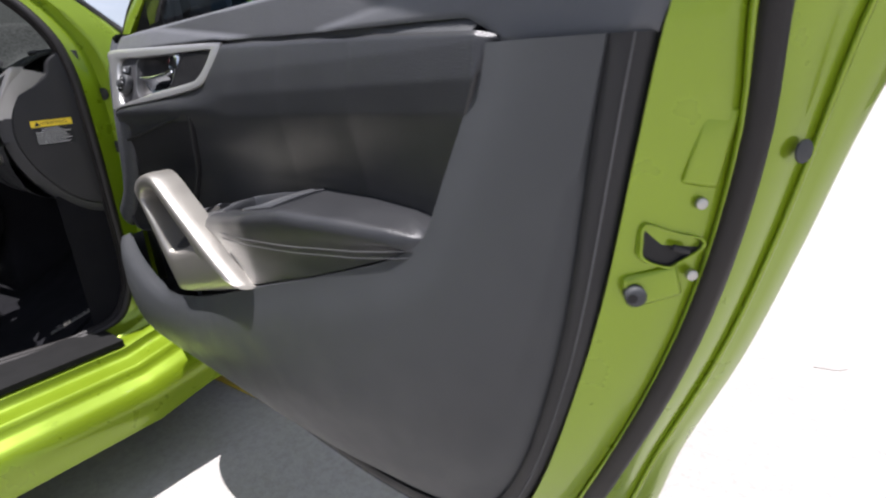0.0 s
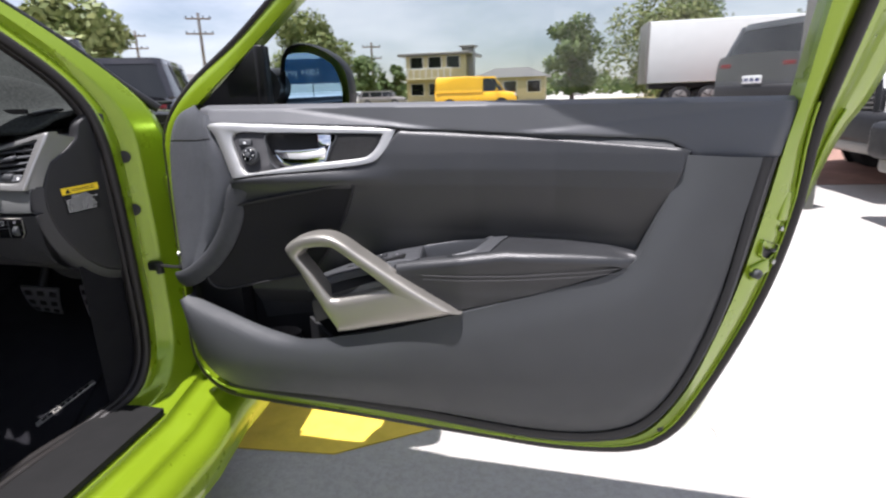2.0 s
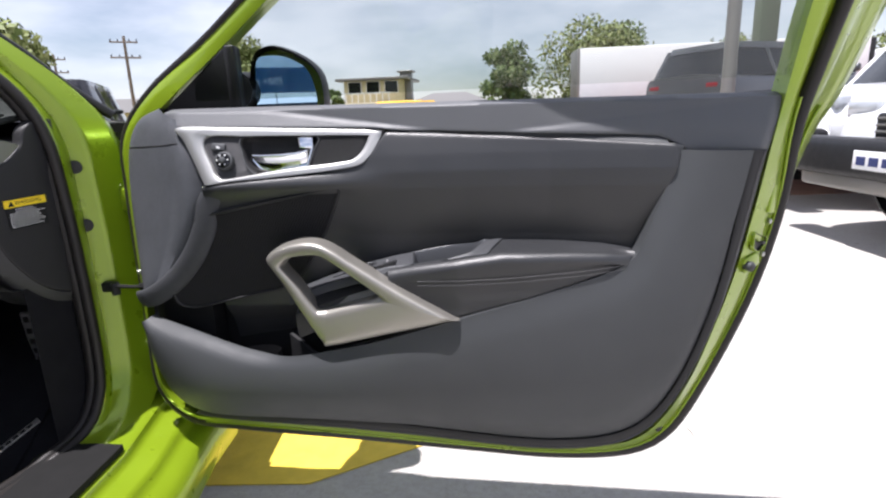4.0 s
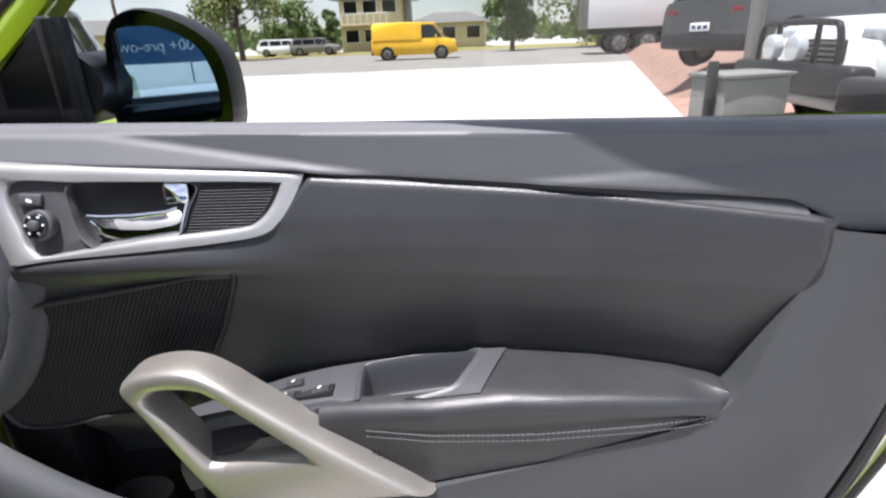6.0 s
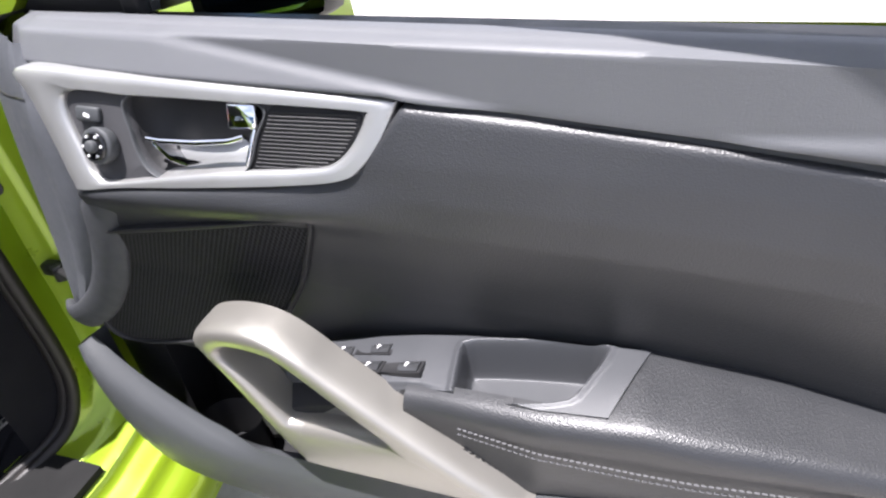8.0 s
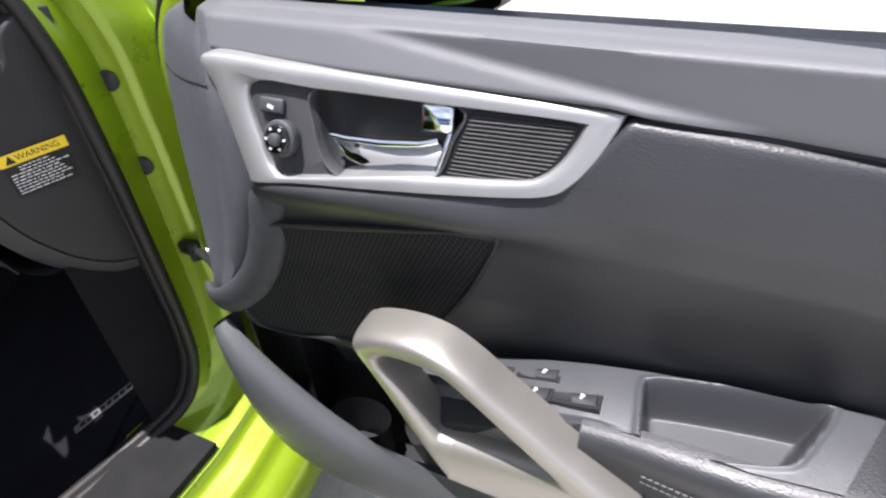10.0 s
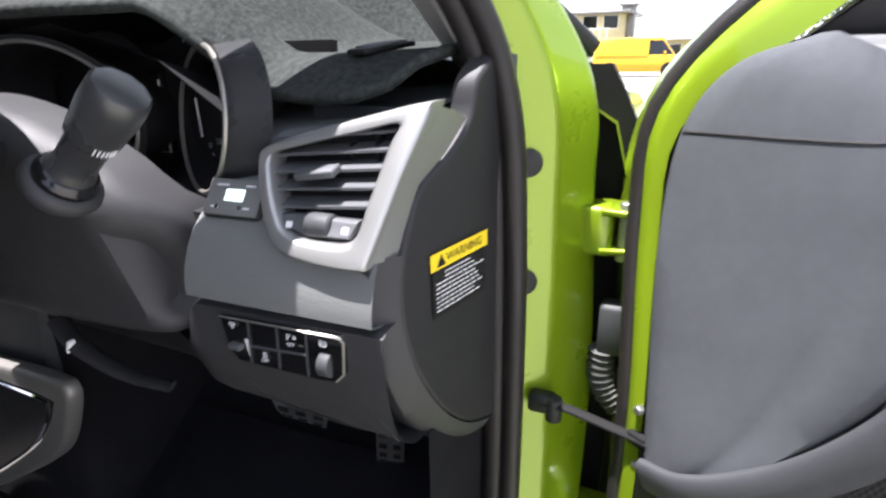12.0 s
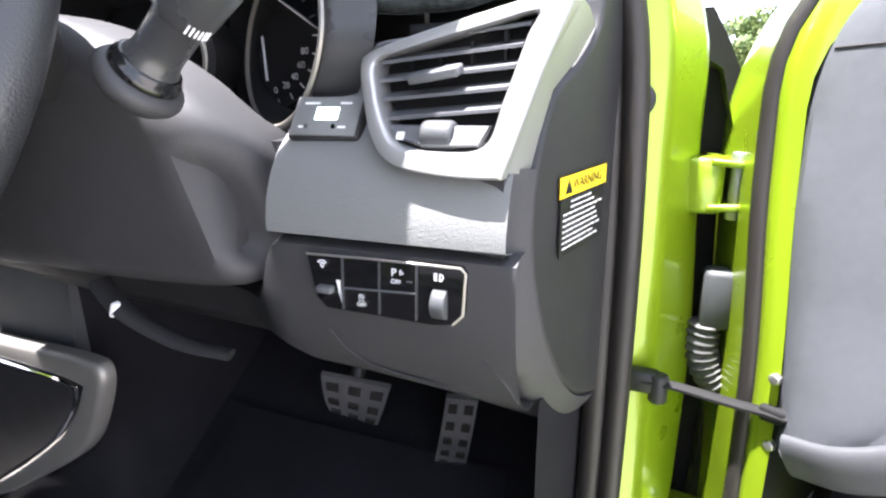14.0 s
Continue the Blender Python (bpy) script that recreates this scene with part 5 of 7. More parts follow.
hpart("dimmer_wedge", plate([(-1.590, 0.727), (-1.587, 0.727), (-1.5865, 0.711)], lambda x, z: 0.3884, 0.001, 0.0001), WHITE_PLASTIC)
hpart("level_wheel", disc(0.0105, 0.010, (-1.514, 0.3925, 0.7195), (0, 90, 0), 24, 0.001), PLASTIC, "headlamp level thumb wheel")


def symbol(name, strokes, at, thick=0.00036):
    """Thin raised strokes, given in millimetres round a middle, on the switch face."""
    bm = bmesh.new()
    for s_ in strokes:
        pts = [(at[0] + 0.001 * px, 0.3881, at[1] + 0.001 * pz) for px, pz in s_]
        tube(pts if len(pts) > 2 else [pts[0], tuple(0.5 * (np.array(pts[0]) + np.array(pts[1]))), pts[1]], thick, 5, bm=bm)
    return hpart(name, bm, WHITE_PLASTIC)


arc = lambda cx, cz, r, a, b, n=9: [(cx + r * math.cos(radians(t)), cz + r * math.sin(radians(t))) for t in np.linspace(a, b, n)]
symbol("lamp_symbol", [arc(0, 0, 2.2, -90, 90), [(0, 2.2), (0, -2.2)], [(-1.5, 2), (-4, 2.4)], [(-1.5, 0.7), (-4, 1.0)], [(-1.5, -0.7), (-4, -0.5)], [(-1.5, -2), (-4, -2)]], (-1.5135, 0.738))
symbol("dimmer_symbol", [arc(0, -1, 1.3, 0, 360), arc(0, -1.5, 3.8, 30, 150), [(0, 0.5), (0, 1.2)], [(1.6, 0.2), (2.1, 0.7)], [(-1.6, 0.2), (-2.1, 0.7)], [(0, -2.5), (0, -3.2)]], (-1.6, 0.738))
symbol("traction_symbol", [[(-2, 0), (-1.4, 1.8), (1.4, 1.8), (2, 0), (-2, 0)], [(-1.6, -1), (-0.6, -2.6)], [(0.8, -1), (1.8, -2.6)]], (-1.5705, 0.717))


def lettering(name, text, size, m, material, parent):
    cu = bpy.data.curves.new(name, "FONT")
    cu.body, cu.size, cu.extrude, cu.align_x, cu.align_y = text, size, 0.00015, "CENTER", "CENTER"
    tmp = bpy.data.objects.new(name, cu)
    scene.collection.objects.link(tmp)
    me = bpy.data.meshes.new_from_object(tmp.evaluated_get(bpy.context.evaluated_depsgraph_get()))
    bpy.data.objects.remove(tmp)
    bpy.data.curves.remove(cu)
    me.transform(m)
    me.materials.clear()
    me.materials.append(material)
    ob = new(name, me)
    ob.parent = parent
    return ob


def hletter(name, text, size, m, material):
    ob = lettering(name, text, size, m, material, dash)
    ob.matrix_parent_inverse = DASH_INV
    return ob


hletter("lettering", "OFF", 0.0042, pose(-1.5705, 0.3878, 0.712, 90), WHITE_PLASTIC)
hletter("lettering", "OFF", 0.0042, pose(-1.544, 0.3878, 0.7315, 90), WHITE_PLASTIC)
hletter("lettering", "P", 0.0075, pose(-1.5455, 0.3878, 0.7375, 90), WHITE_PLASTIC)
symbol("sensor_symbol", [arc(-1, -2, 2.0, 10, 80), arc(-1, -2, 3.2, 10, 80), [(-0.5, -1.8), (0.2, -1.8)]], (-1.541, 0.7385))
hpart("indicator", box((0.004, 0.0008, 0.0007), (-1.5345, 0.388, 0.7325), 0), PLASTIC_LIGHT)

# warning sticker on the end cap
STK = pose(cap_x(0.488) + 0.0015, 0.488, 0.788, 90, 0, 74.4) @ pose(0, 0, 0, 0, 0, 1.5)


def on_sticker(bm):
    bmesh.ops.transform(bm, matrix=STK, verts=bm.verts)
    return bm


hpart("sticker_black", on_sticker(box((0.074, 0.042, 0.0006), (-0.001, -0.0275, 0.0))), BLACK, "black warning sticker")
hpart("sticker_yellow", on_sticker(box((0.079, 0.0142, 0.0008), (0, 0.0, 0.0002))), YELLOW_LABEL, "yellow warning sticker strip")
hletter("lettering", "WARNING", 0.0105, STK @ pose(0.005, 0, 0.0008), BLACK)
bm = bmesh.new()
vs = [bm.verts.new(STK @ Vector(p)) for p in ((-0.033, -0.005, 0.0009), (-0.021, -0.005, 0.0009), (-0.027, 0.0055, 0.0009))]
bm.faces.new(vs)
hpart("warning_triangle", bm, BLACK)
bm = bmesh.new()
random.seed(4)
for k in range(9):
    left = -0.022 if k < 2 else -0.034
    wide = random.uniform(0.032, 0.042) if k < 2 else random.uniform(0.05, 0.062)
    x = left
    while x < left + wide:
        w = random.uniform(0.0025, 0.0075)
        box((w, 0.0013, 0.0002), (x + w / 2, -0.0112 - 0.0040 * k, 0.0006), 0, bm=bm)
        x += w + 0.0018
hpart("sticker_print", on_sticker(bm), WHITE_PLASTIC, "fine white print")

# clip-on controller
ctl = thing("throttle_controller", "small grey controller with a lit display on the dash", "controller", at=(-1.612, 0.4272, 0.8305))
CT = pose(0, 0, 0, 55, 0, 2)


def tpart(name, bm, material, label=""):
    bmesh.ops.transform(bm, matrix=CT, verts=bm.verts)
    return part(name, bm, material, ctl, label)


tpart("casing", box((0.057, 0.034, 0.014), (0, 0, -0.001), 0.0035), BLACK_GRAIN)
tpart("face", box((0.052, 0.031, 0.001), (0, 0, 0.0062), 0.0004), FASCIA, "grey face")
tpart("display", box((0.018, 0.010, 0.0008), (0.001, 0.0015, 0.0069)), DISPLAY, "pale green lit display")
for kx, ky in ((-0.013, -0.009), (0.009, -0.009)):
    tpart("button", disc(0.002, 0.0012, (kx, ky, 0.0072), (0, 0, 0), 12), CHROME)
for kx, ky, kw in ((-0.013, 0.010, 0.012), (0.014, 0.010, 0.009), (-0.017, -0.009, 0.005), (0.015, -0.009, 0.006)):
    tpart("label_bar", box((kw, 0.0016, 0.0003), (kx, ky, 0.0068)), WHITE_PLASTIC)
part("lead", tube(spline([(-0.022, 0.006, 0.0), (-0.034, 0.004, -0.01), (-0.042, 0.02, -0.03), (-0.05, 0.05, -0.05)], 16), 0.0016, 6), BLACK, ctl)

# dash mat: sheet with a hemmed edge, dropping to the dash at its front corner
def mat_z(x, y):
    hump = step(-1.62, -1.72, x) * step(0.95, 0.60, y)
    return 0.897 + 0.046 * step(0.440, 0.540, y) + 0.016 * step(0.5, 0.8, y) + 0.085 * hump


def mat_front(x):
    return float(np.interp(x, [-3.0, -2.3, -2.1, -1.95, -1.80, -1.70, -1.655, -1.63, -1.58, -1.53, -1.50, -1.475], [0.50, 0.50, 0.46, 0.43, 0.43, 0.455, 0.478, 0.482, 0.474, 0.474, 0.49, 0.54]))


def mat_pt(u, v):
    x = -3.0 + 1.525 * u
    y = mat_front(x) + (0.90 - mat_front(x)) * v
    return (x, y, mat_z(x, y))


mat = thing("dash_mat", "charcoal felt mat laid over the dashboard", "dash mat", at=(-2.2, 0.7, 0.92))
ob = part("felt", slab(mat_pt, lambda u, v: tuple(np.array(mat_pt(u, v)) - (0, 0, 0.006)), 120, 30), FELT, mat)
ob.matrix_parent_inverse = Matrix.Translation((2.2, -0.7, -0.92))
hem = [mat_pt(u, 0.0) for u in np.linspace(0.3, 1, 90)] + [mat_pt(1.0, v) for v in np.linspace(0.1, 1, 14)]
ob = part("hem", tube(hem, 0.0050, 10), FELT, mat, "felt bound edge")
ob.matrix_parent_inverse = Matrix.Translation((2.2, -0.7, -0.92))
SLOT = pose(-1.538, 0.548, mat_z(-1.538, 0.548) + 0.003, 7, 0, -15)
bm = box((0.024, 0.066, 0.005), (0, 0, 0), 0.0018)
bmesh.ops.transform(bm, matrix=SLOT, verts=bm.verts)
ob = part("demister_slot", bm, BLACK, mat, "black demister slot")
ob.matrix_parent_inverse = Matrix.Translation((2.2, -0.7, -0.92))
for k in range(4):
    bm = box((0.0026, 0.056 - 0.006 * abs(k - 1.5), 0.0024), (-0.0085 + 0.0057 * k, 0, 0.0030), 0.0008)
    bmesh.ops.transform(bm, matrix=SLOT, verts=bm.verts)
    ob = part("slot_bar", bm, PLASTIC_LIGHT, mat)
    ob.matrix_parent_inverse = Matrix.Translation((2.2, -0.7, -0.92))
def core_at(u, v, z):
    x = -3.0 + 1.52 * u
    y = 0.50 + 0.065 * step(-1.585, -1.60, x) * step(-2.10, -2.08, x)
    return (x, y + (0.92 - y) * v, z)


hpart("dash_core", slab(lambda u, v: core_at(u, v, 0.900), lambda u, v: core_at(u, v, 0.70), 120, 4), PLASTIC)
hpart("dash_left", slab(lambda u, v: (-3.0 + 1.0 * u, 0.46 + 0.03 * v, 0.55 + 0.36 * v), lambda u, v: (-3.0 + 1.0 * u, 0.75, 0.55 + 0.36 * v), 4, 4), PLASTIC)
hpart("pillar_trim", loft([[(-1.470, 0.60, 0.925), (-1.497, 0.628, 0.93), (-1.485, 0.66, 0.93)], [(-1.53, 0.53, 1.05), (-1.570, 0.552, 1.06), (-1.545, 0.58, 1.06)], [(-1.62, 0.38, 1.21), (-1.685, 0.40, 1.22), (-1.64, 0.43, 1.22)], [(-1.72, 0.16, 1.33), (-1.80, 0.20, 1.34), (-1.74, 0.24, 1.33)]]), PLASTIC_PALE_GREY, "pale grey pillar lining")

# instrument cluster: two tunnels with silver rims
cluster = thing("instrument_cluster", "instrument cluster with two dials in silver-rimmed tunnels", "instrument cluster", at=(-1.82, 0.5, 0.88))
CLU = Matrix.Translation((1.82, -0.5, -0.88))


def kpart(name, bm, material, label=""):
    ob = part(name, bm, material, cluster, label)
    ob.matrix_parent_inverse = CLU
    return ob


DIALS = [((-1.684, 0.4735, 0.887), (0.0689, -0.0431, 0.0012), (0.0088, 0.0039, 0.0632), True), ((-1.859, 0.453, 0.8916), (0.1108, 0.006, -0.012), (0.0033, 0.0, 0.0644), False)]


def tunnel(c, u, v):
    c, u, v = [np.array(k) for k in (c, u, v)]
    rows = []
    for k, back in ((1.10, -0.002), (1.02, -0.002), (1.0, 0.003), (0.95, 0.5), (0.86, 1.0)):
        row = []
        for a in np.linspace(0, 2 * math.pi, 48, endpoint=False):
            p = c + k * (u * math.cos(a) + v * math.sin(a))
            y = p[1] + back if back < 0.1 else p[1] + (0.535 - p[1]) * back
            row.append((p[0] - 0.015 * max(0, back), y, p[2]))
        rows.append(row)
    return loft(rows, False, True)


for c, u, v, right in DIALS:
    kpart("tunnel", tunnel(c, u, v), BLACK_GRAIN)
    kpart("dial_rim", tube([np.array(c) + np.array(u) * 1.01 * math.cos(a) + np.array(v) * 1.01 * math.sin(a) - np.array((0, 0.003, 0)) for a in np.linspace(0, 2 * math.pi, 61)[:-1]], 0.0022, 6, 1.0, (0, 0, 1), True), SILVER, "thin silver dial rim")
    cx, cz = (-1.752, 0.900) if right else (c[0] - 0.015, 0.885)
    kpart("dial_face", disc(0.064 if right else 0.085, 0.004, (cx, 0.538, cz), (90, 0, 0), 40), BLACK)
    for k in range(12):
        a = radians(-78 + 15.7 * k)
        kpart("dial_tick", box((0.006, 0.001, 0.0012), (cx + 0.059 * math.cos(a), 0.5355, cz + 0.059 * math.sin(a)), 0, (0, -math.degrees(a), 0)), PLASTIC_PALE)
    kpart("needle", box((0.040, 0.002, 0.002), (cx + 0.002, 0.533, cz - 0.018), 0.0005, (0, 88, 0)), WHITE_PLASTIC)
    if right:
        for k, txt in enumerate(("0", "20", "40", "60", "80")):
            a = radians(-78 + 15.7 * k)
            ob = lettering("lettering", txt, 0.0085, pose(cx + 0.048 * math.cos(a), 0.5352, cz + 0.048 * math.sin(a), 90), PLASTIC_PALE, cluster)
            ob.matrix_parent_inverse = CLU
kpart("centre_screen", plate([(-1.855, 0.93), (-1.79, 0.93), (-1.79, 0.845), (-1.855, 0.845)], lambda x, z: 0.53, 0.006, 0.002), GLOSS_BLACK)
kpart("screen_frame", tube([(-1.79, 0.526, 0.92), (-1.79, 0.526, 0.845), (-1.83, 0.526, 0.845)], 0.0012, 6), SILVER)
kpart("back_panel", box((0.50, 0.01, 0.17), (-1.84, 0.552, 0.870), 0.0), BLACK)
kpart("hood", loft([[(-1.605, y, 0.845), (-1.610, y, 0.880 - d), (-1.640, y, 0.898 - d), (-1.70, y, 0.938 - d), (-1.83, y, 0.972 - d), (-1.95, y, 0.96 - d), (-2.04, y, 0.93 - d), (-2.06, y, 0.85)] for y, d in ((0.452, 0.0), (0.47, 0.004), (0.56, 0.03))]), BLACK_GRAIN, "black cluster hood")
RC, RU, RV = [np.array(k) for k in DIALS[0][:3]]
kpart("hood_cheek", loft([[RC + RU * math.cos(a) * k + RV * math.sin(a) * k + np.array((0.030, 0.013, 0.002)) * w for k, w in ((1.03, 0.0), (1.045, 0.35), (1.06, 0.7), (1.08, 1.0))] for a in np.linspace(-1.5, 1.3, 20)]), GLOSS_GREY, "dark satin cheek beside the dial")
kpart("cluster_shelf", slab(lambda u, v: (-2.06 + 0.44 * u, 0.43 + 0.12 * v, 0.815 + 0.01 * v), lambda u, v: (-2.06 + 0.44 * u, 0.43 + 0.12 * v, 0.80), 6, 4), BLACK_GRAIN)

# steering column, stalk and wheel
col = thing("steering_column", "dark grey steering column cover with indicator stalk", "steering column", at=(-1.8, 0.42, 0.8))
COL = Matrix.Translation((1.8, -0.42, -0.8))


def opart(name, bm, material, label="", who=None, inv=None):
    ob = part(name, bm, material, who or col, label)
    ob.matrix_parent_inverse = inv or COL
    return ob


POD = [(-2.02, 0.70), (-1.90, 0.692), (-1.76, 0.695), (-1.69, 0.703), (-1.664, 0.716), (-1.655, 0.75), (-1.663, 0.805), (-1.685, 0.836), (-1.72, 0.866), (-1.79, 0.90), (-1.88, 0.912), (-2.0, 0.89), (-2.05, 0.80)]
opart("column_cover", plate(POD, lambda x, z: 0.356 + 0.17 * (0.88 - z) + 0.05 * step(-1.69, -1.64, x), 0.07, 0.032, 90, 6), DASH_PLASTIC, "dark grey steering column cover")
STALK_FOOT, STALK_WAY = Vector((-1.678, 0.340, 0.864)), Vector((0.73, 0.07, 0.68)).normalized()
STALK_A = STALK_WAY.cross(Vector((0, 0, 1))).normalized()
STALK_B = STALK_WAY.cross(STALK_A)


def turned(profile, n=32):
    """A solid of revolution round the stalk's axis: (distance along it, radius)."""
    return loft([[STALK_FOOT + STALK_WAY * t + (STALK_A * math.cos(a) + STALK_B * math.sin(a)) * r for a in np.linspace(0, 2 * math.pi, n, endpoint=False)] for t, r in profile], False, True, True)


opart("stalk_socket", turned([(-0.020, 0.0215), (-0.015, 0.0258), (-0.0115, 0.0268), (-0.008, 0.0262), (-0.0055, 0.0244), (-0.0045, 0.0225), (-0.004, 0.0215)]), DASH_PLASTIC, "round stalk socket")
opart("stalk_ring", turned([(-0.006, 0.0212), (-0.001, 0.0212), (0.0005, 0.0206), (0.0015, 0.0192), (0.004, 0.0188), (0.005, 0.0176)]), GLOSS_BLACK, "dark grooved ring at the stalk's foot")
opart("stalk", turned([(0.0, 0.0170), (0.005, 0.0168), (0.009, 0.0148), (0.016, 0.0142), (0.036, 0.0148), (0.038, 0.0158)]), GLOSS_GREY, "dark indicator and lamp stalk")
opart("stalk_knob", turned([(0.038, 0.0164), (0.040, 0.0174), (0.046, 0.0184), (0.070, 0.0206), (0.080, 0.0204), (0.085, 0.0180), (0.0865, 0.012)], 10), GLOSS_GREY, "faceted turning end of the stalk")
for k in range(6):
    a = radians(52 + 9 * k)
    c = STALK_FOOT + STALK_WAY * 0.042 + (STALK_A * math.cos(a) + STALK_B * math.sin(a)) * 0.0176
    opart("stalk_mark", tube([c - STALK_WAY * 0.0028, c, c + STALK_WAY * 0.0028], 0.0006, 5), WHITE_PLASTIC)
opart("far_stalk", tube([(-1.80, 0.36, 0.86), (-1.76, 0.33, 0.885), (-1.745, 0.315, 0.90)], 0.016, 14), BLACK_GRAIN)
opart("lever", tube(spline([(-1.862, 0.412, 0.684), (-1.832, 0.404, 0.668), (-1.80, 0.405, 0.652), (-1.765, 0.41, 0.639), (-1.72, 0.416, 0.634)], 24), lambda t: 0.011 - 0.004 * t, 12, 0.55), BLACK_GRAIN, "dark column adjusting lever")
opart("lever_tip", box((0.005, 0.008, 0.015), (-1.8285, 0.3975, 0.6675), 0.002, (0, 24, 0)), WHITE_PLASTIC)
whl = thing("steering_wheel", "dark leather steering wheel with a silver lower spoke", "steering wheel", at=(-1.87, 0.27, 0.87))
def wpart(name, bm, material, label=""):
    bmesh.ops.transform(bm, matrix=pose(0, 0, 0, 66, 0, 0), verts=bm.verts)
    return part(name, bm, material, whl, label)
wpart("rim", tube([(0.185 * math.cos(a), 0.185 * math.sin(a), 0) for a in np.linspace(0, 2 * math.pi, 73)[:-1]], 0.0165, 12, 1.0, (0, 0, 1), True), LEATHER)
wpart("hub", disc(0.095, 0.06, (0, 0, -0.03), (0, 0, 0), 32, 0.02), PLASTIC)
for a, m_ in ((5, SILVER), (175, SILVER), (250, SILVER), (290, SILVER)):
    ca, sa_ = math.cos(radians(a)), math.sin(radians(a))
    wpart("spoke", tube([(0.06 * ca, 0.06 * sa_, -0.03), (0.12 * ca, 0.12 * sa_, -0.02), (0.18 * ca, 0.18 * sa_, 0)], 0.016, 10, 0.5), m_)

# pedals
def pedal(name, corners, nx, nz, label):
    tl, tr, br, bl = [np.array(c) for c in corners]
    th = thing(name, label, "pedal", at=tuple((tl + br) / 2))
    nrm = np.cross(tr - tl, bl - tl)
    nrm /= np.linalg.norm(nrm)
    if nrm[1] > 0:
        nrm = -nrm
    def at(u, v, d=0.0):
        top, low = tl + (tr - tl) * u, bl + (br - bl) * u
        return tuple(top + (low - top) * v + nrm * (d + 0.006 * math.sin(math.pi * v)) - (tl + br) / 2)
    part("plate", slab(lambda u, v: at(u, v, 0.003), lambda u, v: at(u, v, -0.003), 12, 14), STEEL, th, "brushed steel pedal plate")
    for i in range(nx):
        for k in range(nz):
            u0, v0, du, dv = (i + 0.22) / nx, (k + 0.28) / nz, 0.56 / nx, 0.42 / nz
            part("grip_pad", slab(lambda u, v: at(u0 + du * u, v0 + dv * v, 0.0055), lambda u, v: at(u0 + du * u, v0 + dv * v, 0.001), 3, 3), RUBBER, th)
    part("arm", tube([at(0.5, 0.1, -0.004), tuple(np.array(at(0.5, 0.0, -0.03)) + (0, 0.03, 0.06)), tuple(np.array(at(0.5, 0.0, -0.03)) + (0, 0.06, 0.2))], 0.009, 8), BLACK, th)
    return th


pedal("brake_pedal", [(-1.742, 0.572, 0.532), (-1.665, 0.600, 0.515), (-1.706, 0.636, 0.432), (-1.768, 0.622, 0.448)], 3, 3, "brushed steel brake pedal with rubber pads")
pedal("accelerator_pedal", [(-1.586, 0.580, 0.531), (-1.553, 0.592, 0.528), (-1.594, 0.662, 0.376), (-1.631, 0.650, 0.383)], 2, 5, "tall brushed steel accelerator pedal")

# floor mat badge and centre console
def floor_z(y):
    return 0.2 + max(0.0, 0.62 * (y - 0.35))


fm = thing("floor_mat", "black driver's floor mat with a silver name plate", "floor mat", at=(-1.7, 0.3, 0.21))
FM = Matrix.Translation((1.7, -0.3, -0.21))
ob = part("mat_sheet", slab(lambda u, v: (-1.95 + 0.42 * u, -0.3 + 0.95 * v, floor_z(-0.3 + 0.95 * v) + 0.012), lambda u, v: (-1.95 + 0.42 * u, -0.3 + 0.95 * v, floor_z(-0.3 + 0.95 * v) + 0.002), 4, 40), FELT_BLACK, fm)
ob.matrix_parent_inverse = FM
BADGE = Matrix.Translation((-1.577, 0.4585, floor_z(0.4585) + 0.014)) @ pose(0, 0, 0, 31.8, 0, 0) @ pose(0, 0, 0, 0, 0, 55)
bm = box((0.142, 0.014, 0.003), (0, 0, 0), 0.001)
bmesh.ops.transform(bm, matrix=BADGE, verts=bm.verts)
ob = part("name_plate", bm, SILVER, fm, "silver name plate with dark bars")
ob.matrix_parent_inverse = FM
bm = bmesh.new()
for k in range(8):
    box((0.0105, 0.007, 0.0006), (-0.052 + 0.0148 * k, 0, 0.0017), 0, bm=bm)
bmesh.ops.transform(bm, matrix=BADGE, verts=bm.verts)
ob = part("plate_bars", bm, BLACK, fm)
ob.matrix_parent_inverse = FM
con = thing("centre_console", "dark centre console with a silver-edged grey side frame", "console", at=(-2.1, 0.46, 0.2))
CN = Matrix.Translation((2.1, -0.46, -0.2))
C_OUT = [(-2.35, 0.575), (-2.1, 0.577), (-1.955, 0.578), (-1.922, 0.567), (-1.935, 0.52), (-1.975, 0.459), (-2.06, 0.40), (-2.185, 0.33), (-2.35, 0.28)]
C_IN = [(-2.32, 0.553), (-2.1, 0.553), (-1.968, 0.546), (-1.962, 0.536), (-1.985, 0.50), (-2.037, 0.451), (-2.18, 0.355), (-2.32, 0.31)]
ob = part("side_frame", ring(C_OUT, C_IN, lambda x, z: 0.445, 0.013, 120, back=0.4), SILVER_DARK, con, "dull silver console frame")
ob.matrix_parent_inverse = CN
ob = part("bright_edge", tube(spline([(-2.1, 0.430, 0.553), (-1.972, 0.430, 0.546), (-1.964, 0.430, 0.534), (-1.987, 0.430, 0.499), (-2.04, 0.430, 0.449), (-2.18, 0.430, 0.354)], 40), 0.0025, 6), CHROME, con)
ob.matrix_parent_inverse = CN
ob = part("recess_panel", plate(C_IN, lambda x, z: 0.456, 0.02, 0.002, 60), BLACK_GRAIN, con)
ob.matrix_parent_inverse = CN
ob = part("tunnel_body", box((0.4, 1.5, 0.26), (-2.26, -0.32, 0.22), 0.03), BLACK_GRAIN, con)
ob.matrix_parent_inverse = CN
ob.location.y -= 0.06
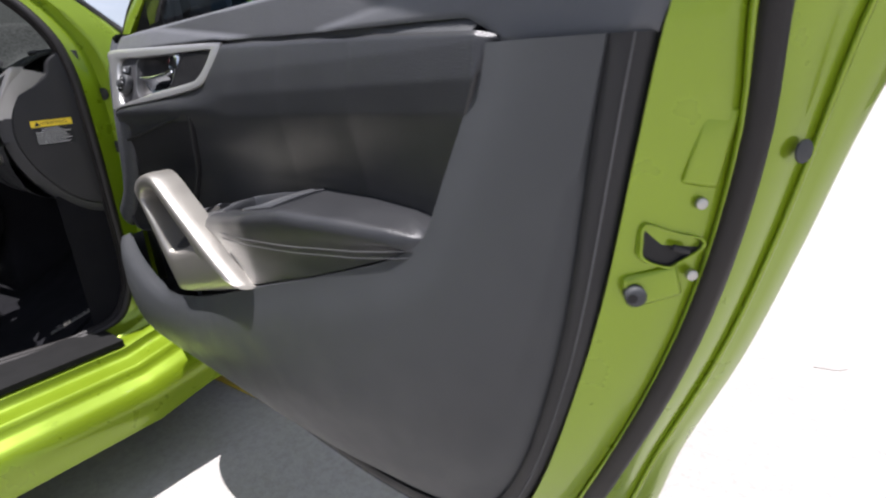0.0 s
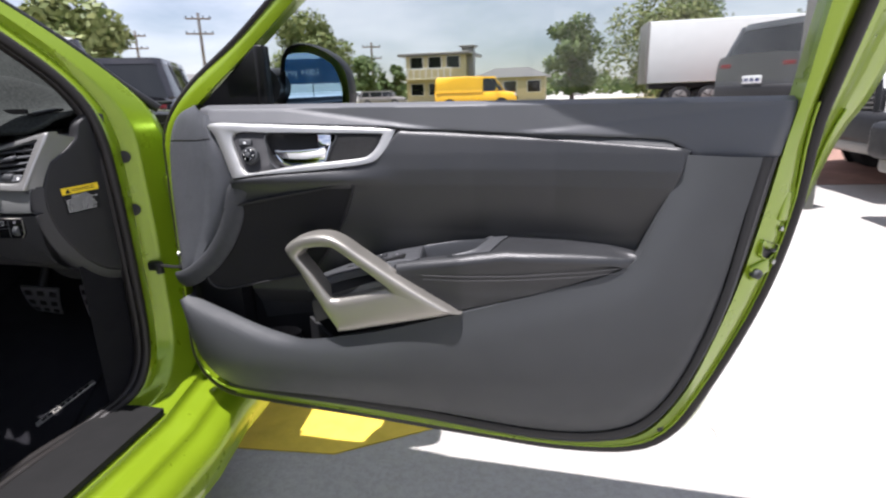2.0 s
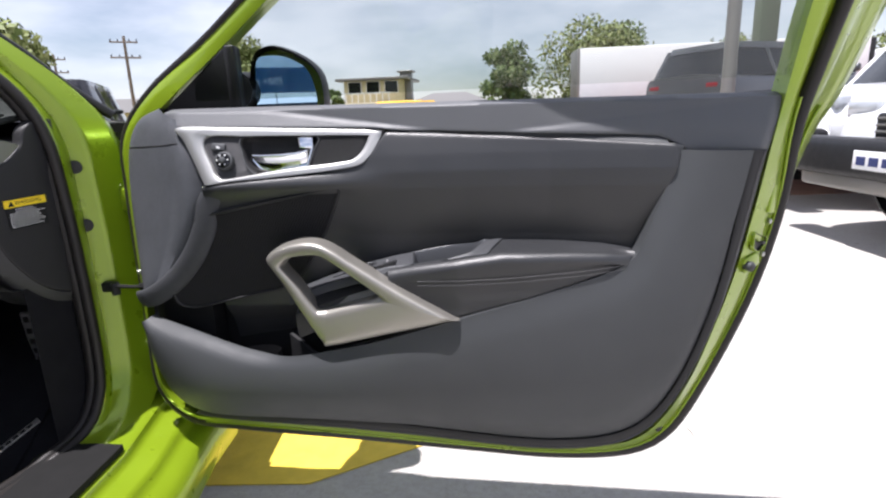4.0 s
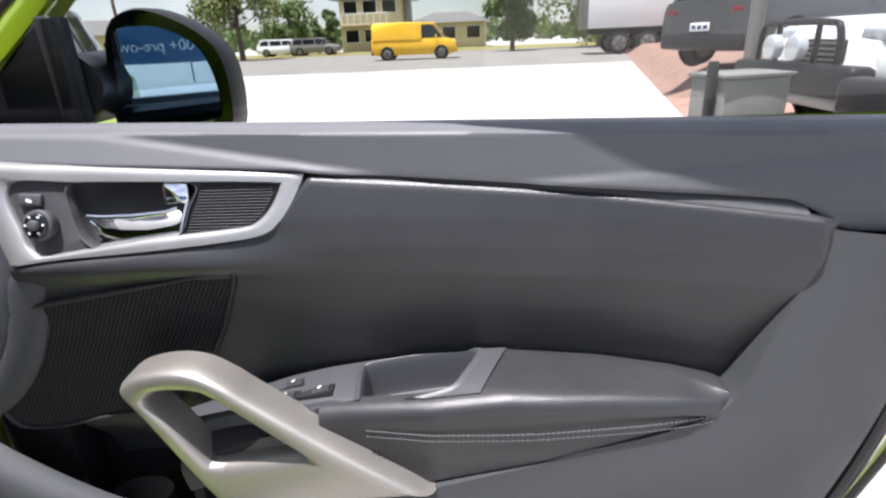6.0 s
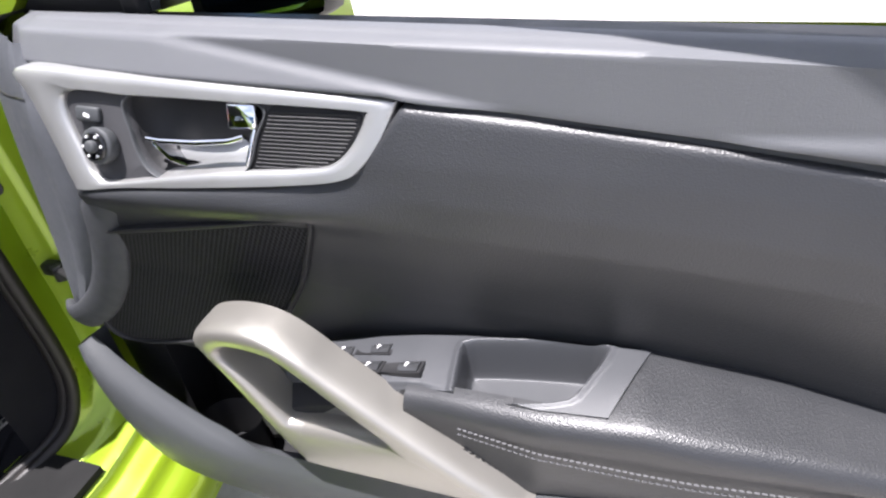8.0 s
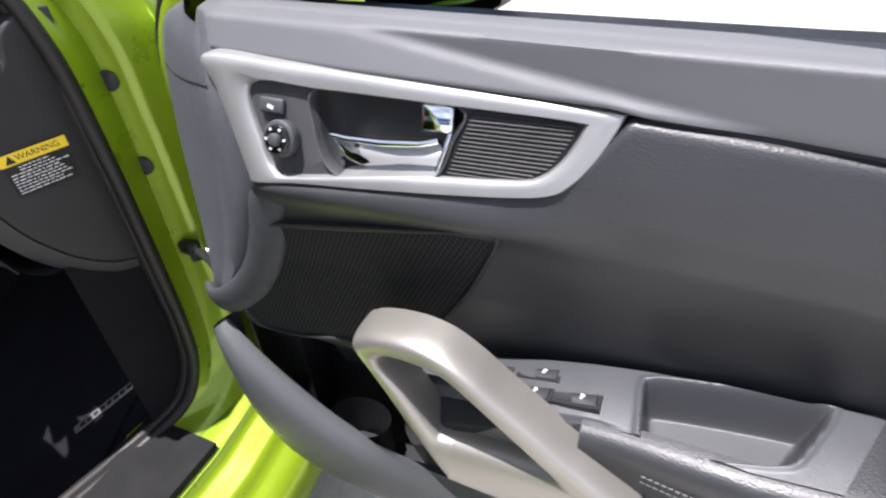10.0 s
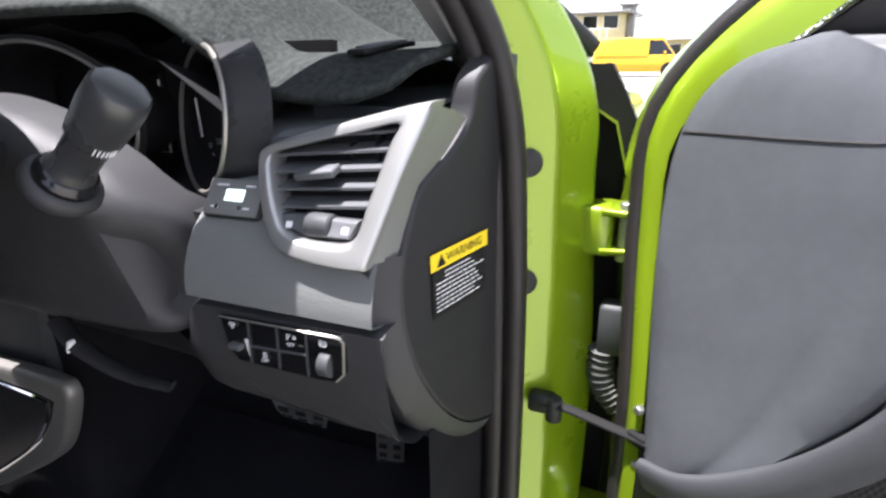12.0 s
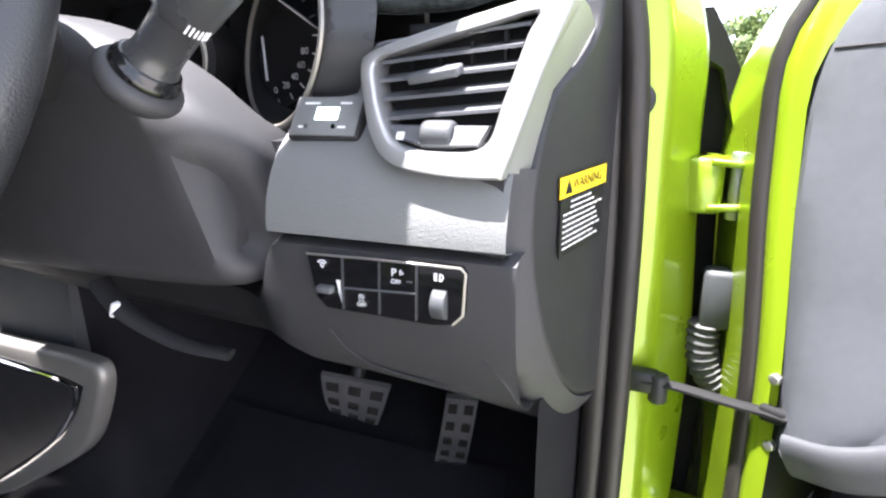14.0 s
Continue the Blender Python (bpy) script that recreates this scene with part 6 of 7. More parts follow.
# Black of the floor carpet used here in place of the cabin's shade.
ob = part("tunnel_nose", box((0.30, 0.5, 0.5), (-2.14, 0.72, 0.42), 0.03), CARPET, con)
ob.matrix_parent_inverse = CN

# ---- between pillar and door ----
for hz in (0.762, 0.36):
    hg = thing("hinge_unit", "lime green painted steel door hinge", "hinge", "door hinges", at=(-1.34, 0.68, hz))
    part("pillar_leaf", box((0.035, 0.045, 0.055), (-0.012, 0.0, 0.0), 0.006), GREEN, hg)
    part("upper_leaf", box((0.06, 0.05, 0.007), (0.022, 0.0, 0.021), 0.002, (0, 4, 0)), GREEN, hg)
    part("lower_leaf", box((0.06, 0.05, 0.007), (0.022, 0.0, -0.019), 0.002, (0, -4, 0)), GREEN, hg)
    part("pin", disc(0.007, 0.064, (0.016, -0.012, 0), (0, 0, 0), 14, 0.001), ZINC, hg)
    for bz in (0.045, -0.045):
        part("bolt", disc(0.009, 0.012, (0.036, -0.03, bz), (90, 0, 0), 6, 0.001), ZINC, hg, "zinc hinge bolt")
strap = thing("check_strap", "black steel door check strap", "check strap", at=(-1.36, 0.61, 0.575))
part("bracket", box((0.03, 0.02, 0.022), (-0.028, -0.008, 0.004), 0.005), BLACK, strap)
part("pivot", disc(0.009, 0.028, (-0.014, -0.012, 0.0), (0, 0, 0), 14, 0.002), BLACK_GRAIN, strap)
part("arm", tube(spline([(-0.03, -0.012, 0.006), (0.0, -0.016, 0.007), (0.03, -0.028, 0.009), (0.053, -0.040, 0.012), (0.070, -0.051, 0.016), (0.084, -0.060, 0.018)], 24), 0.0066, 10, 0.55), STRAP_BLACK, strap)
part("arm_end", box((0.022, 0.010, 0.014), (0.074, -0.0535, 0.0165), 0.003, (0, -6, -38)), STRAP_BLACK, strap)
loom = thing("wiring_boot", "grey ribbed rubber wiring boot between pillar and door", "wiring boot", at=(-1.322, 0.672, 0.62))
part("connector", box((0.03, 0.03, 0.062), (-0.004, 0.0, 0.028), 0.006), PLASTIC, loom, "grey plug connector")
bp = spline([(-0.012, 0.0, 0.0), (-0.012, 0.0, -0.03), (-0.004, 0.002, -0.055), (0.012, 0.004, -0.075), (0.035, 0.006, -0.088)], 66)
part("boot", tube(bp, lambda t: 0.0155 + 0.002 * math.sin(t * 66 * math.pi / 2.6), 14), BOOT, loom, "ribbed grey rubber boot")
for hz, hx in ((0.842, -1.402), (0.718, -1.402)):
    pl = part("pillar_plug", disc(0.0140, 0.002, (0, 0, 0), (90, 0, 28), 24, 0.0004), BLACK_GRAIN)
    pl.location = (-1.4135, 0.6003, hz)
    pl.parent = car
    pl.matrix_parent_inverse = CAR_INV

for bx, by, bz in ((-1.283, 0.551, 0.623), (-1.279, 0.551, 0.562)):
    dpart("flange_bolt", disc(0.0048, 0.007, (bx - 0.006, by + 0.007, bz), (90, 0, -35), 6, 0.001), ZINC, "zinc flange bolt")
for bx, by, bz in ((-1.310, 0.62, 0.812), (-1.305, 0.62, 0.730)):
    dpart("hinge_bolt", disc(0.0085, 0.014, (bx, by, bz), (90, 0, -60), 6, 0.001), ZINC, "zinc hinge bolt")

# ---- surroundings ----
def on_ground(ob, x, y, z=GROUND, turn=0.0):
    ob.location, ob.rotation_euler = (x, y, z), (0, 0, radians(turn))
    return ob


def sloped_paving():
    def top(u, v):
        y = 5.4 + 34 * v
        edge = 1.45 + 0.25 * (y - 3.6)
        x = edge + (40 - edge) * u * u
        return (x, y, GROUND + 0.006 + 0.10 * max(0.0, min(y, 9.0) - 4.6) * step(0.0, 0.9, x - edge) * step(5.4, 6.4, y))
    return slab(top, lambda u, v: (top(u, v)[0], top(u, v)[1], GROUND - 0.2), 40, 60)


pave = part("pavement", sloped_paving(), BRICK_PAVE)
tagged(pave, "red brick paving sloping up beside the road", "paving", kind="structure")
road = part("road", flat([(-300, 21), (6.5, 21), (11, 39), (300, 39), (300, 46), (-300, 46)], GROUND + 0.008, 0.004), ASPHALT)
tagged(road, "pale sunlit asphalt road", "road", kind="structure")
verge = part("verge", flat([(-300, 46), (300, 46), (300, 62), (-300, 62)], GROUND + 0.012, 0.004), DRY_GRASS)
tagged(verge, "dry grass verge across the road", "verge", kind="structure")


def wheel(parent, x, y, r, side, inv=None):
    w = new("wheel")
    w.parent = parent
    w.location = (x, y, r)
    part("tyre", disc(r, 0.24, (0, 0, 0), (90, 0, 0), 28, 0.03), TYRE, w)
    part("rim", disc(r * 0.66, 0.25, (0, 0, 0), (90, 0, 0), 24, 0.01), SILVER_DARK, w)
    for k in range(5):
        a = 2 * math.pi * k / 5
        part("spoke", box((r * 0.5, 0.03, 0.05), (r * 0.33 * math.cos(a), -side * 0.0 - 0.122, r * 0.33 * math.sin(a)), 0.01, (0, -math.degrees(a), 0)), BLACK, w)
    return w


def vehicle(name, label, paint, L, W, H, at, turn, belt, nose, tail, hood, base=0.28, r=0.34, group="", screen_rake=0.5, rear_rake=0.35, roof_paint=None):
    """A car along x, its front at +x. nose, tail: heights of bonnet front and tail; hood: bonnet's length."""
    car_ = thing(name, label, "car", group)
    def body():
        rows = []
        for s_ in np.linspace(0, 1, 30):
            x = L * (0.5 - s_)
            top = np.interp(s_ * L, [0, 0.12, hood, hood + 0.3, L - 0.5, L], [nose - 0.18, nose, belt - 0.04, belt, belt, tail])
            k = 1 - 0.14 * (max(0, 1 - s_ / 0.12)) ** 2 - 0.10 * (max(0, 1 - (1 - s_) / 0.1)) ** 2
            w = W / 2 * k
            low = base + 0.12 * (max(0, 1 - s_ / 0.06)) + 0.1 * (max(0, 1 - (1 - s_) / 0.06))
            rows.append([(x, -w * 0.92, low), (x, -w * 0.99, low + 0.08), (x, -w, (low + top) / 2), (x, -w * 0.97, top - 0.12), (x, -w * 0.90, top - 0.02), (x, -w * 0.5, top + 0.015), (x, 0, top + 0.02), (x, w * 0.5, top + 0.015), (x, w * 0.90, top - 0.02), (x, w * 0.97, top - 0.12), (x, w, (low + top) / 2), (x, w * 0.99, low + 0.08), (x, w * 0.92, low)])
        return loft(rows, False, True, True)
    part("body", body(), paint, car_)
    x0, x1 = L / 2 - hood + 0.1, -L / 2 + 0.12
    xr0, xr1 = x0 - screen_rake * (H - belt) * 1.6, x1 + rear_rake * (H - belt)
    def cabin(grow, zlo, zhi):
        rows = []
        for t in np.linspace(zlo, zhi, 8):
            f = (t - belt) / (H - belt)
            a, b = x0 + (xr0 - x0) * f, x1 + (xr1 - x1) * f
            w = (W / 2 * 0.92) * (1 - 0.20 * f) + grow
            ring_ = []
            for px, py in ((a + grow, -w * 0.72), (a - 0.12, -w * 0.96), (a - 0.4, -w), ((a + b) / 2, -w), (b + 0.35, -w * 0.99), (b + 0.06, -w * 0.93), (b - grow, -w * 0.75), (b - grow, 0), (b - grow, w * 0.75), (b + 0.06, w * 0.93), (b + 0.35, w * 0.99), ((a + b) / 2, w), (a - 0.4, w), (a - 0.12, w * 0.96), (a + grow, w * 0.72), (a + grow + 0.03, 0)):
                ring_.append((px, py, t))
            rows.append(ring_)
        return loft(rows, False, True, True)
    part("glasshouse", cabin(0.0, belt - 0.03, H - 0.05), TINTED_DARK, car_, "dark glazed cabin")
    part("roof", cabin(0.012, H - 0.10, H), roof_paint or paint, car_)
    for f0 in (0.34, 0.68):
        xx = x0 + (x1 - x0) * f0
        for sd in (-1, 1):
            part("door_post", tube([(xx, sd * (W / 2 * 0.925), belt - 0.03), (xx + (xr0 - x0) * 0.2, sd * (W / 2 * 0.925) * 0.80 , H - 0.06)], 0.035, 8), paint, car_)
    for sd in (-1, 1):
        part("rear_post", tube([(x1 + 0.1, sd * (W / 2 * 0.87), belt - 0.03), (xr1 + 0.06, sd * (W / 2 * 0.70), H - 0.05)], 0.07, 8), paint, car_)
        part("front_post", tube([(x0 - 0.05, sd * (W / 2 * 0.80), belt - 0.03), (xr0 - 0.02, sd * (W / 2 * 0.66), H - 0.05)], 0.03, 8), paint, car_)
        part("tail_lamp", box((0.08, 0.26, 0.10), (-L / 2 + 0.035, sd * (W / 2 - 0.29), tail - 0.16), 0.03), RED_PLASTIC, car_, "red tail lamp")
        part("headlamp", box((0.16, 0.34, 0.15), (L / 2 - 0.10, sd * (W / 2 - 0.30), nose - 0.13), 0.04), GLASS_LAMP, car_, "clear headlamp")
        part("door_mirror", box((0.10, 0.2, 0.14), (x0 - 0.45, sd * (W / 2 + 0.06), belt + 0.06), 0.04), paint, car_)
        for wx in (L / 2 - 0.85, -L / 2 + 0.85):
            part("arch", disc(r + 0.06, 0.03, (wx, sd * (W / 2 - 0.012), r + 0.01), (90, 0, 0), 28), BLACK, car_)
            w_ = wheel(car_, wx, sd * (W / 2 - 0.10), r, sd)
            if sd > 0:
                w_.rotation_euler = (0, 0, math.pi)
    part("rear_bumper", box((0.14, W * 0.9, 0.26), (-L / 2 + 0.04, 0, base + 0.16), 0.05), BLACK_GRAIN, car_)
    part("front_bumper", box((0.14, W * 0.84, 0.24), (L / 2 - 0.02, 0, base + 0.18), 0.05), paint, car_)
    part("grille", box((0.06, W * 0.42, 0.20), (L / 2 + 0.01, 0, nose - 0.26), 0.02), BLACK, car_, "black grille")
    for k in range(4):
        part("grille_bar", box((0.03, W * 0.40, 0.018), (L / 2 + 0.04, 0, nose - 0.33 + 0.045 * k), 0.004), SILVER_DARK, car_)
    for px in (L / 2 + 0.06, -L / 2 - 0.035):
        plate_ = part("number_plate", box((0.012, 0.372, 0.12), (px, 0, base + 0.22 if px > 0 else base + 0.36), 0.003), WHITE_PLASTIC, car_, "white number plate")
        for k in range(3):
            part("plate_bar", box((0.014, 0.075, 0.055), (px + (0.002 if px > 0 else -0.002), -0.11 + 0.11 * k, base + 0.215 if px > 0 else base + 0.355), 0), NAVY, car_)
    on_ground(car_, at[0], at[1], at[2], turn)
    return car_


def bull_bar(car_, L, W, hooped=True):
    part("bar_bumper", box((0.22, W * 0.98, 0.26), (L / 2 + 0.18, 0, 0.60), 0.05), BLACK, car_, "black steel bull bar")
    part("bar_skirt", box((0.16, W * 0.9, 0.12), (L / 2 + 0.15, 0, 0.43), 0.03), SILVER_DARK, car_)
    hoop = spline([(L / 2 + 0.2, -0.62, 0.70), (L / 2 + 0.2, -0.58, 1.0), (L / 2 + 0.2, -0.4, 1.06), (L / 2 + 0.2, 0.4, 1.06), (L / 2 + 0.2, 0.58, 1.0), (L / 2 + 0.2, 0.62, 0.70)], 40)
    if hooped:
        part("bar_hoop", tube(hoop, 0.03, 8), BLACK, car_)
    for y in (-0.3, 0.3) if hooped else ():
        part("bar_post", tube([(L / 2 + 0.2, y, 0.7), (L / 2 + 0.2, y, 1.05)], 0.025, 8), BLACK, car_)
        part("spot_lamp", disc(0.11, 0.09, (L / 2 + 0.3, y * 0.62, 0.86), (0, 90, 0), 24, 0.01), GLASS_LAMP, car_, "round driving lamp")
    part("bar_plate", box((0.012, 0.372, 0.12), (L / 2 + 0.30, 0.0, 0.60), 0.003), WHITE_PLASTIC, car_, "white number plate")
    for k in range(3):
        part("plate_bar", box((0.014, 0.075, 0.055), (L / 2 + 0.304, -0.11 + 0.11 * k, 0.595), 0), NAVY, car_)


c1 = vehicle("white_four_wheel_drive", "white four wheel drive with black bull bar and driving lamps", WHITE, 4.8, 1.9, 1.85, (5.10, 5.25, GROUND + 0.02), 180, 1.15, 1.08, 1.15, 1.25, 0.42, 0.40)
bull_bar(c1, 4.8, 1.9)
c2 = vehicle("white_utility", "white utility vehicle with black bull bar beside the yard", WHITE, 4.9, 1.85, 1.78, (4.75, 2.95, GROUND), 180, 1.10, 1.05, 1.1, 1.25, 0.42, 0.40)
bull_bar(c2, 4.9, 1.85, False)
vehicle("grey_hatchback", "dark grey hatchback parked on the raised brick paving", GREY_PAINT, 4.25, 1.8, 1.47, (5.1, 9.8, GROUND + 0.48), 24, 0.98, 0.82, 0.98, 1.05, 0.24, 0.32, "", 0.75, 0.4)
vehicle("black_wagon", "black station wagon with a silver roof parked in the yard", BLACK_PAINT, 4.7, 1.95, 1.66, (-6.5, 5.55, GROUND), 128, 1.05, 0.95, 1.05, 1.1, 0.28, 0.37, "", 0.7, 0.6, WHITE)
vehicle("black_suv", "black four wheel drive with dark windows parked in the yard", BLACK_PAINT, 4.7, 1.95, 1.75, (-7.9, 9.7, GROUND), 114, 1.12, 1.0, 1.12, 1.2, 0.3, 0.38, "", 0.6, 0.45)
van = vehicle("yellow_van", "yellow delivery van on the road", YELLOW_PAINT, 4.6, 1.8, 1.85, (-2.9, 31.5, GROUND + 0.01), 0, 1.10, 0.95, 1.1, 0.75, 0.25, 0.32, "", 0.5, 0.1)
part("cargo_body", loft([[(x, -w, 1.02), (x, -w * 0.97, 1.40), (x, -w * 0.86, top - 0.06), (x, -w * 0.70, top), (x, w * 0.70, top), (x, w * 0.86, top - 0.06), (x, w * 0.97, 1.40), (x, w, 1.02)] for x, w, top in ((-2.24, 0.84, 1.80), (-2.1, 0.90, 1.88), (-0.6, 0.905, 1.90), (0.42, 0.90, 1.88))], False, True, True), YELLOW_PAINT, van, "closed yellow cargo body")
far = (("white", WHITE, -16.5, 52.0, 0), ("silver", SILVER_DARK, -13.2, 51.0, 0), ("white", WHITE, -8.5, 60.5, 90))
for nm, pnt, fx, fy, tr in far:
    vehicle("parked_car", nm + " car parked across the road", pnt, 4.3, 1.75, 1.45, (fx, fy, GROUND + 0.01), tr, 0.95, 0.8, 0.95, 1.0, 0.24, 0.31, "cars parked across the road")

# truck and white box trailer
trk = thing("articulated_truck", "white refrigerated box trailer behind a white truck", "truck")
part("trailer_box", box((13.4, 2.5, 2.75), (6.7, 0, 2.55), 0.04), WHITE_TRAILER, trk, "white trailer box")
part("rear_frame", box((0.12, 2.52, 2.8), (0.02, 0, 2.55), 0.02), SILVER_DARK, trk)
part("fridge_unit", box((0.5, 1.9, 1.9), (13.6, 0, 2.9), 0.08), BLACK_GRAIN, trk)
part("chassis", box((12.6, 1.0, 0.25), (6.6, 0, 1.02), 0.03), BLACK, trk)
part("side_guard", box((2.6, 0.06, 0.45), (5.4, -1.2, 0.8), 0.03), RED_PLASTIC, trk, "red side locker")
part("cab", box((2.1, 2.45, 2.7), (15.2, 0, 2.0), 0.22), WHITE, trk, "white truck cab")
part("cab_window", box((1.0, 2.47, 0.75), (15.6, 0, 2.55), 0.08), BLACK, trk)
for wx in (1.6, 2.9, 4.2, 13.2, 15.6):
    for sd in (-1, 1):
        wheel(trk, wx, sd * 1.1, 0.5, sd)
on_ground(trk, 5.6, 28.8, GROUND + 0.01, -4)


# ---- trees ----
def tree(name, label, at, height, crown, seed, material, trunk=0.16, clumps=16, leaves=3600, leaf=0.34, low=0.30, group="trees along the road"):
    rng = random.Random(seed)
    tr = thing(name, label, "tree", group)
    stem = spline([(0, 0, -0.1), (0.05 * height * rng.uniform(-0.4, 0.4), 0, height * 0.25), (0.06 * height * rng.uniform(-0.6, 0.6), 0.1, height * 0.55), (0.1, 0.0, height * 0.85)], 14)
    part("trunk", tube(stem, lambda t: trunk * (1.15 - 0.85 * t), 9), BARK, tr)
    centres = []
    for k in range(clumps):
        a, f = rng.uniform(0, 2 * math.pi), rng.uniform(low + 0.05, 0.93)
        wide = crown * (1.0 - 0.75 * abs(f - 0.58) / 0.5) * rng.uniform(0.35, 1.0)
        c = np.array((wide * math.cos(a), wide * math.sin(a), height * f))
        centres.append((c, crown * rng.uniform(0.34, 0.56)))
        s0 = stem[min(12, int(14 * f * 0.8))]
        part("limb", tube([tuple(s0), tuple((s0 + c) / 2 + np.array((0, 0, 0.1))), tuple(c)], lambda t: trunk * 0.32 * (1.1 - t), 6), BARK, tr)
    vs, fs = [], []
    for k in range(int(leaves * 1.7)):
        c, r_ = centres[rng.randrange(clumps)]
        d = np.array([rng.gauss(0, 1) for _ in range(3)])
        d /= np.linalg.norm(d)
        p = c + d * r_ * rng.uniform(0.35, 1.05) ** 0.6 * np.array((1, 1, 0.8))
        u = np.array([rng.gauss(0, 1) for _ in range(3)])
        u /= np.linalg.norm(u)
        w = np.cross(u, d)
        w /= np.linalg.norm(w) + 1e-9
        q = leaf * rng.uniform(0.55, 1.15)
        n0 = len(vs)
        vs += [tuple(p - u * q * 0.5), tuple(p + w * q * 0.28), tuple(p + u * q * 0.5), tuple(p - w * q * 0.28)]
        fs.append((n0, n0 + 1, n0 + 2, n0 + 3))
    me = bpy.data.meshes.new("crown")
    me.from_pydata(vs, [], fs)
    me.materials.append(material)
    ob = new("crown", me)
    ob.parent = tr
    on_ground(tr, at[0], at[1])
    return tr


tree("round_tree", "round-headed green tree beside the road", (-16.9, 43, 0), 7.0, 2.9, 3, LEAF, 0.2, 18, 4200, 0.36, 0.34)
tree("round_tree", "round-headed green tree beside the road", (-30.5, 30.5, 0), 6.2, 2.7, 5, LEAF, 0.2, 18, 3600, 0.36, 0.3)
tree("round_tree", "dense green tree at the roadside", (3.3, 40.5, 0), 5.9, 2.0, 7, LEAF_DARK, 0.16, 18, 3600, 0.34, 0.12)
tree("gum_tree", "tall spreading olive green gum tree", (9.8, 42.0, 0), 8.0, 4.0, 11, LEAF, 0.26, 28, 7500, 0.36, 0.12)
tree("gum_tree", "tall spreading olive green gum tree", (13.2, 46.0, 0), 7.2, 3.2, 12, LEAF_DARK, 0.24, 20, 4200, 0.36, 0.1)
tree("conifer", "dark narrow conifer beside the house", (-12.7, 54.5, 0), 4.2, 0.9, 13, LEAF_DARK, 0.1, 16, 1800, 0.3, 0.05)
tree("conifer", "dark narrow conifer beside the house", (-13.9, 55.0, 0), 3.4, 0.8, 14, LEAF_DARK, 0.1, 14, 1500, 0.3, 0.05)
tree("round_tree", "dense green tree behind the house", (-18.5, 62, 0), 5.0, 3.0, 15, LEAF_DARK, 0.2, 18, 3000, 0.45, 0.1)
tree("round_tree", "large green tree far behind the yard", (-13.4, 14.6, 0), 3.9, 1.7, 16, LEAF, 0.2, 18, 3600, 0.3, 0.3)
tree("round_tree", "green tree far across the road", (24, 52, 0), 6.4, 4.0, 18, LEAF, 0.2, 20, 3600, 0.45, 0.1)
tree("round_tree", "green tree far across the road", (34, 50, 0), 6.2, 4.2, 19, LEAF, 0.2, 20, 3600, 0.45, 0.1)


def far_woods():
    rng = random.Random(30)
    vs, fs = [], []
    for k in range(9000):
        a = rng.uniform(-1.25, 1.15)
        d = rng.uniform(95, 125)
        h = 3.2 + 1.4 * noise.noise((a * 9, 0, 0)) + 1.2 * noise.noise((a * 31, 5, 0))
        p = np.array((d * math.sin(a), d * math.cos(a), rng.uniform(0, 1) ** 0.7 * max(1.0, h)))
        u = np.array([rng.gauss(0, 1) for _ in range(3)])
        u /= np.linalg.norm(u)
        w = np.cross(u, (0, 1, 0.2))
        q = rng.uniform(0.7, 1.7)
        n0 = len(vs)
        vs += [tuple(p - u * q * 0.5), tuple(p + w * q * 0.4), tuple(p + u * q * 0.5), tuple(p - w * q * 0.4)]
        fs.append((n0, n0 + 1, n0 + 2, n0 + 3))
    me = bpy.data.meshes.new("far_woods")
    me.from_pydata(vs, [], fs)
    me.materials.append(LEAF_DARK)
    return tagged(new("far_woods", me), "low line of distant green trees", "trees", kind="stuff")


far_woods()

# ---- houses ----
def house(name, label, at, W, D, H, roof_over, roof_mat, storeys, turn, hip=0.0):
    h = thing(name, label, "house")
    part("wall", box((W, D, H), (0, 0, H / 2), 0.02), WALL_CREAM, h)
    if hip:
        bm = loft([[(-W / 2 - roof_over, -D / 2 - roof_over, H), (W / 2 + roof_over, -D / 2 - roof_over, H), (W / 2 + roof_over, D / 2 + roof_over, H), (-W / 2 - roof_over, D / 2 + roof_over, H)],
                   [(-W / 4, -0.1, H + hip), (W / 4, -0.1, H + hip), (W / 4, 0.1, H + hip), (-W / 4, 0.1, H + hip)]], False, True, True)
        part("roof", bm, roof_mat, h)
    else:
        part("roof", box((W + 2 * roof_over, D + 2 * roof_over, 0.28), (0, 0, H + 0.14), 0.03), roof_mat, h)
    for k in range(storeys):
        z = 1.5 + 2.7 * k
        for x in np.linspace(-W / 2 + 1.2, W / 2 - 1.2, 3):
            win = part("window", box((1.5, 0.12, 1.3), (x, -D / 2 - 0.01, z), 0.02), WHITE, h)
            part("pane", box((1.34, 0.04, 1.14), (x, -D / 2 - 0.07, z), 0), TINTED_DARK, win)
    on_ground(h, at[0], at[1], GROUND, turn)
    return h


hs = house("flat_roofed_house", "cream two storey house with a flat roof and balcony", (-9.0, 62.0), 6.4, 6.0, 4.9, 0.7, SILVER_DARK, 2, -6)
part("chimney_block", box((1.2, 1.2, 5.7), (3.3, -1.2, 2.85), 0.03), SILVER_DARK, hs, "grey chimney block")
part("chimney_cap", box((1.7, 1.7, 0.18), (3.3, -1.2, 5.78), 0.03), SILVER_DARK, hs)
part("balcony", box((5.6, 1.6, 0.2), (-0.6, -3.7, 2.55), 0.02), WALL_CREAM, hs)
for k in range(9):
    part("baluster", box((0.08, 0.08, 0.9), (-3.3 + 0.66 * k, -4.4, 3.1), 0), WHITE, hs)
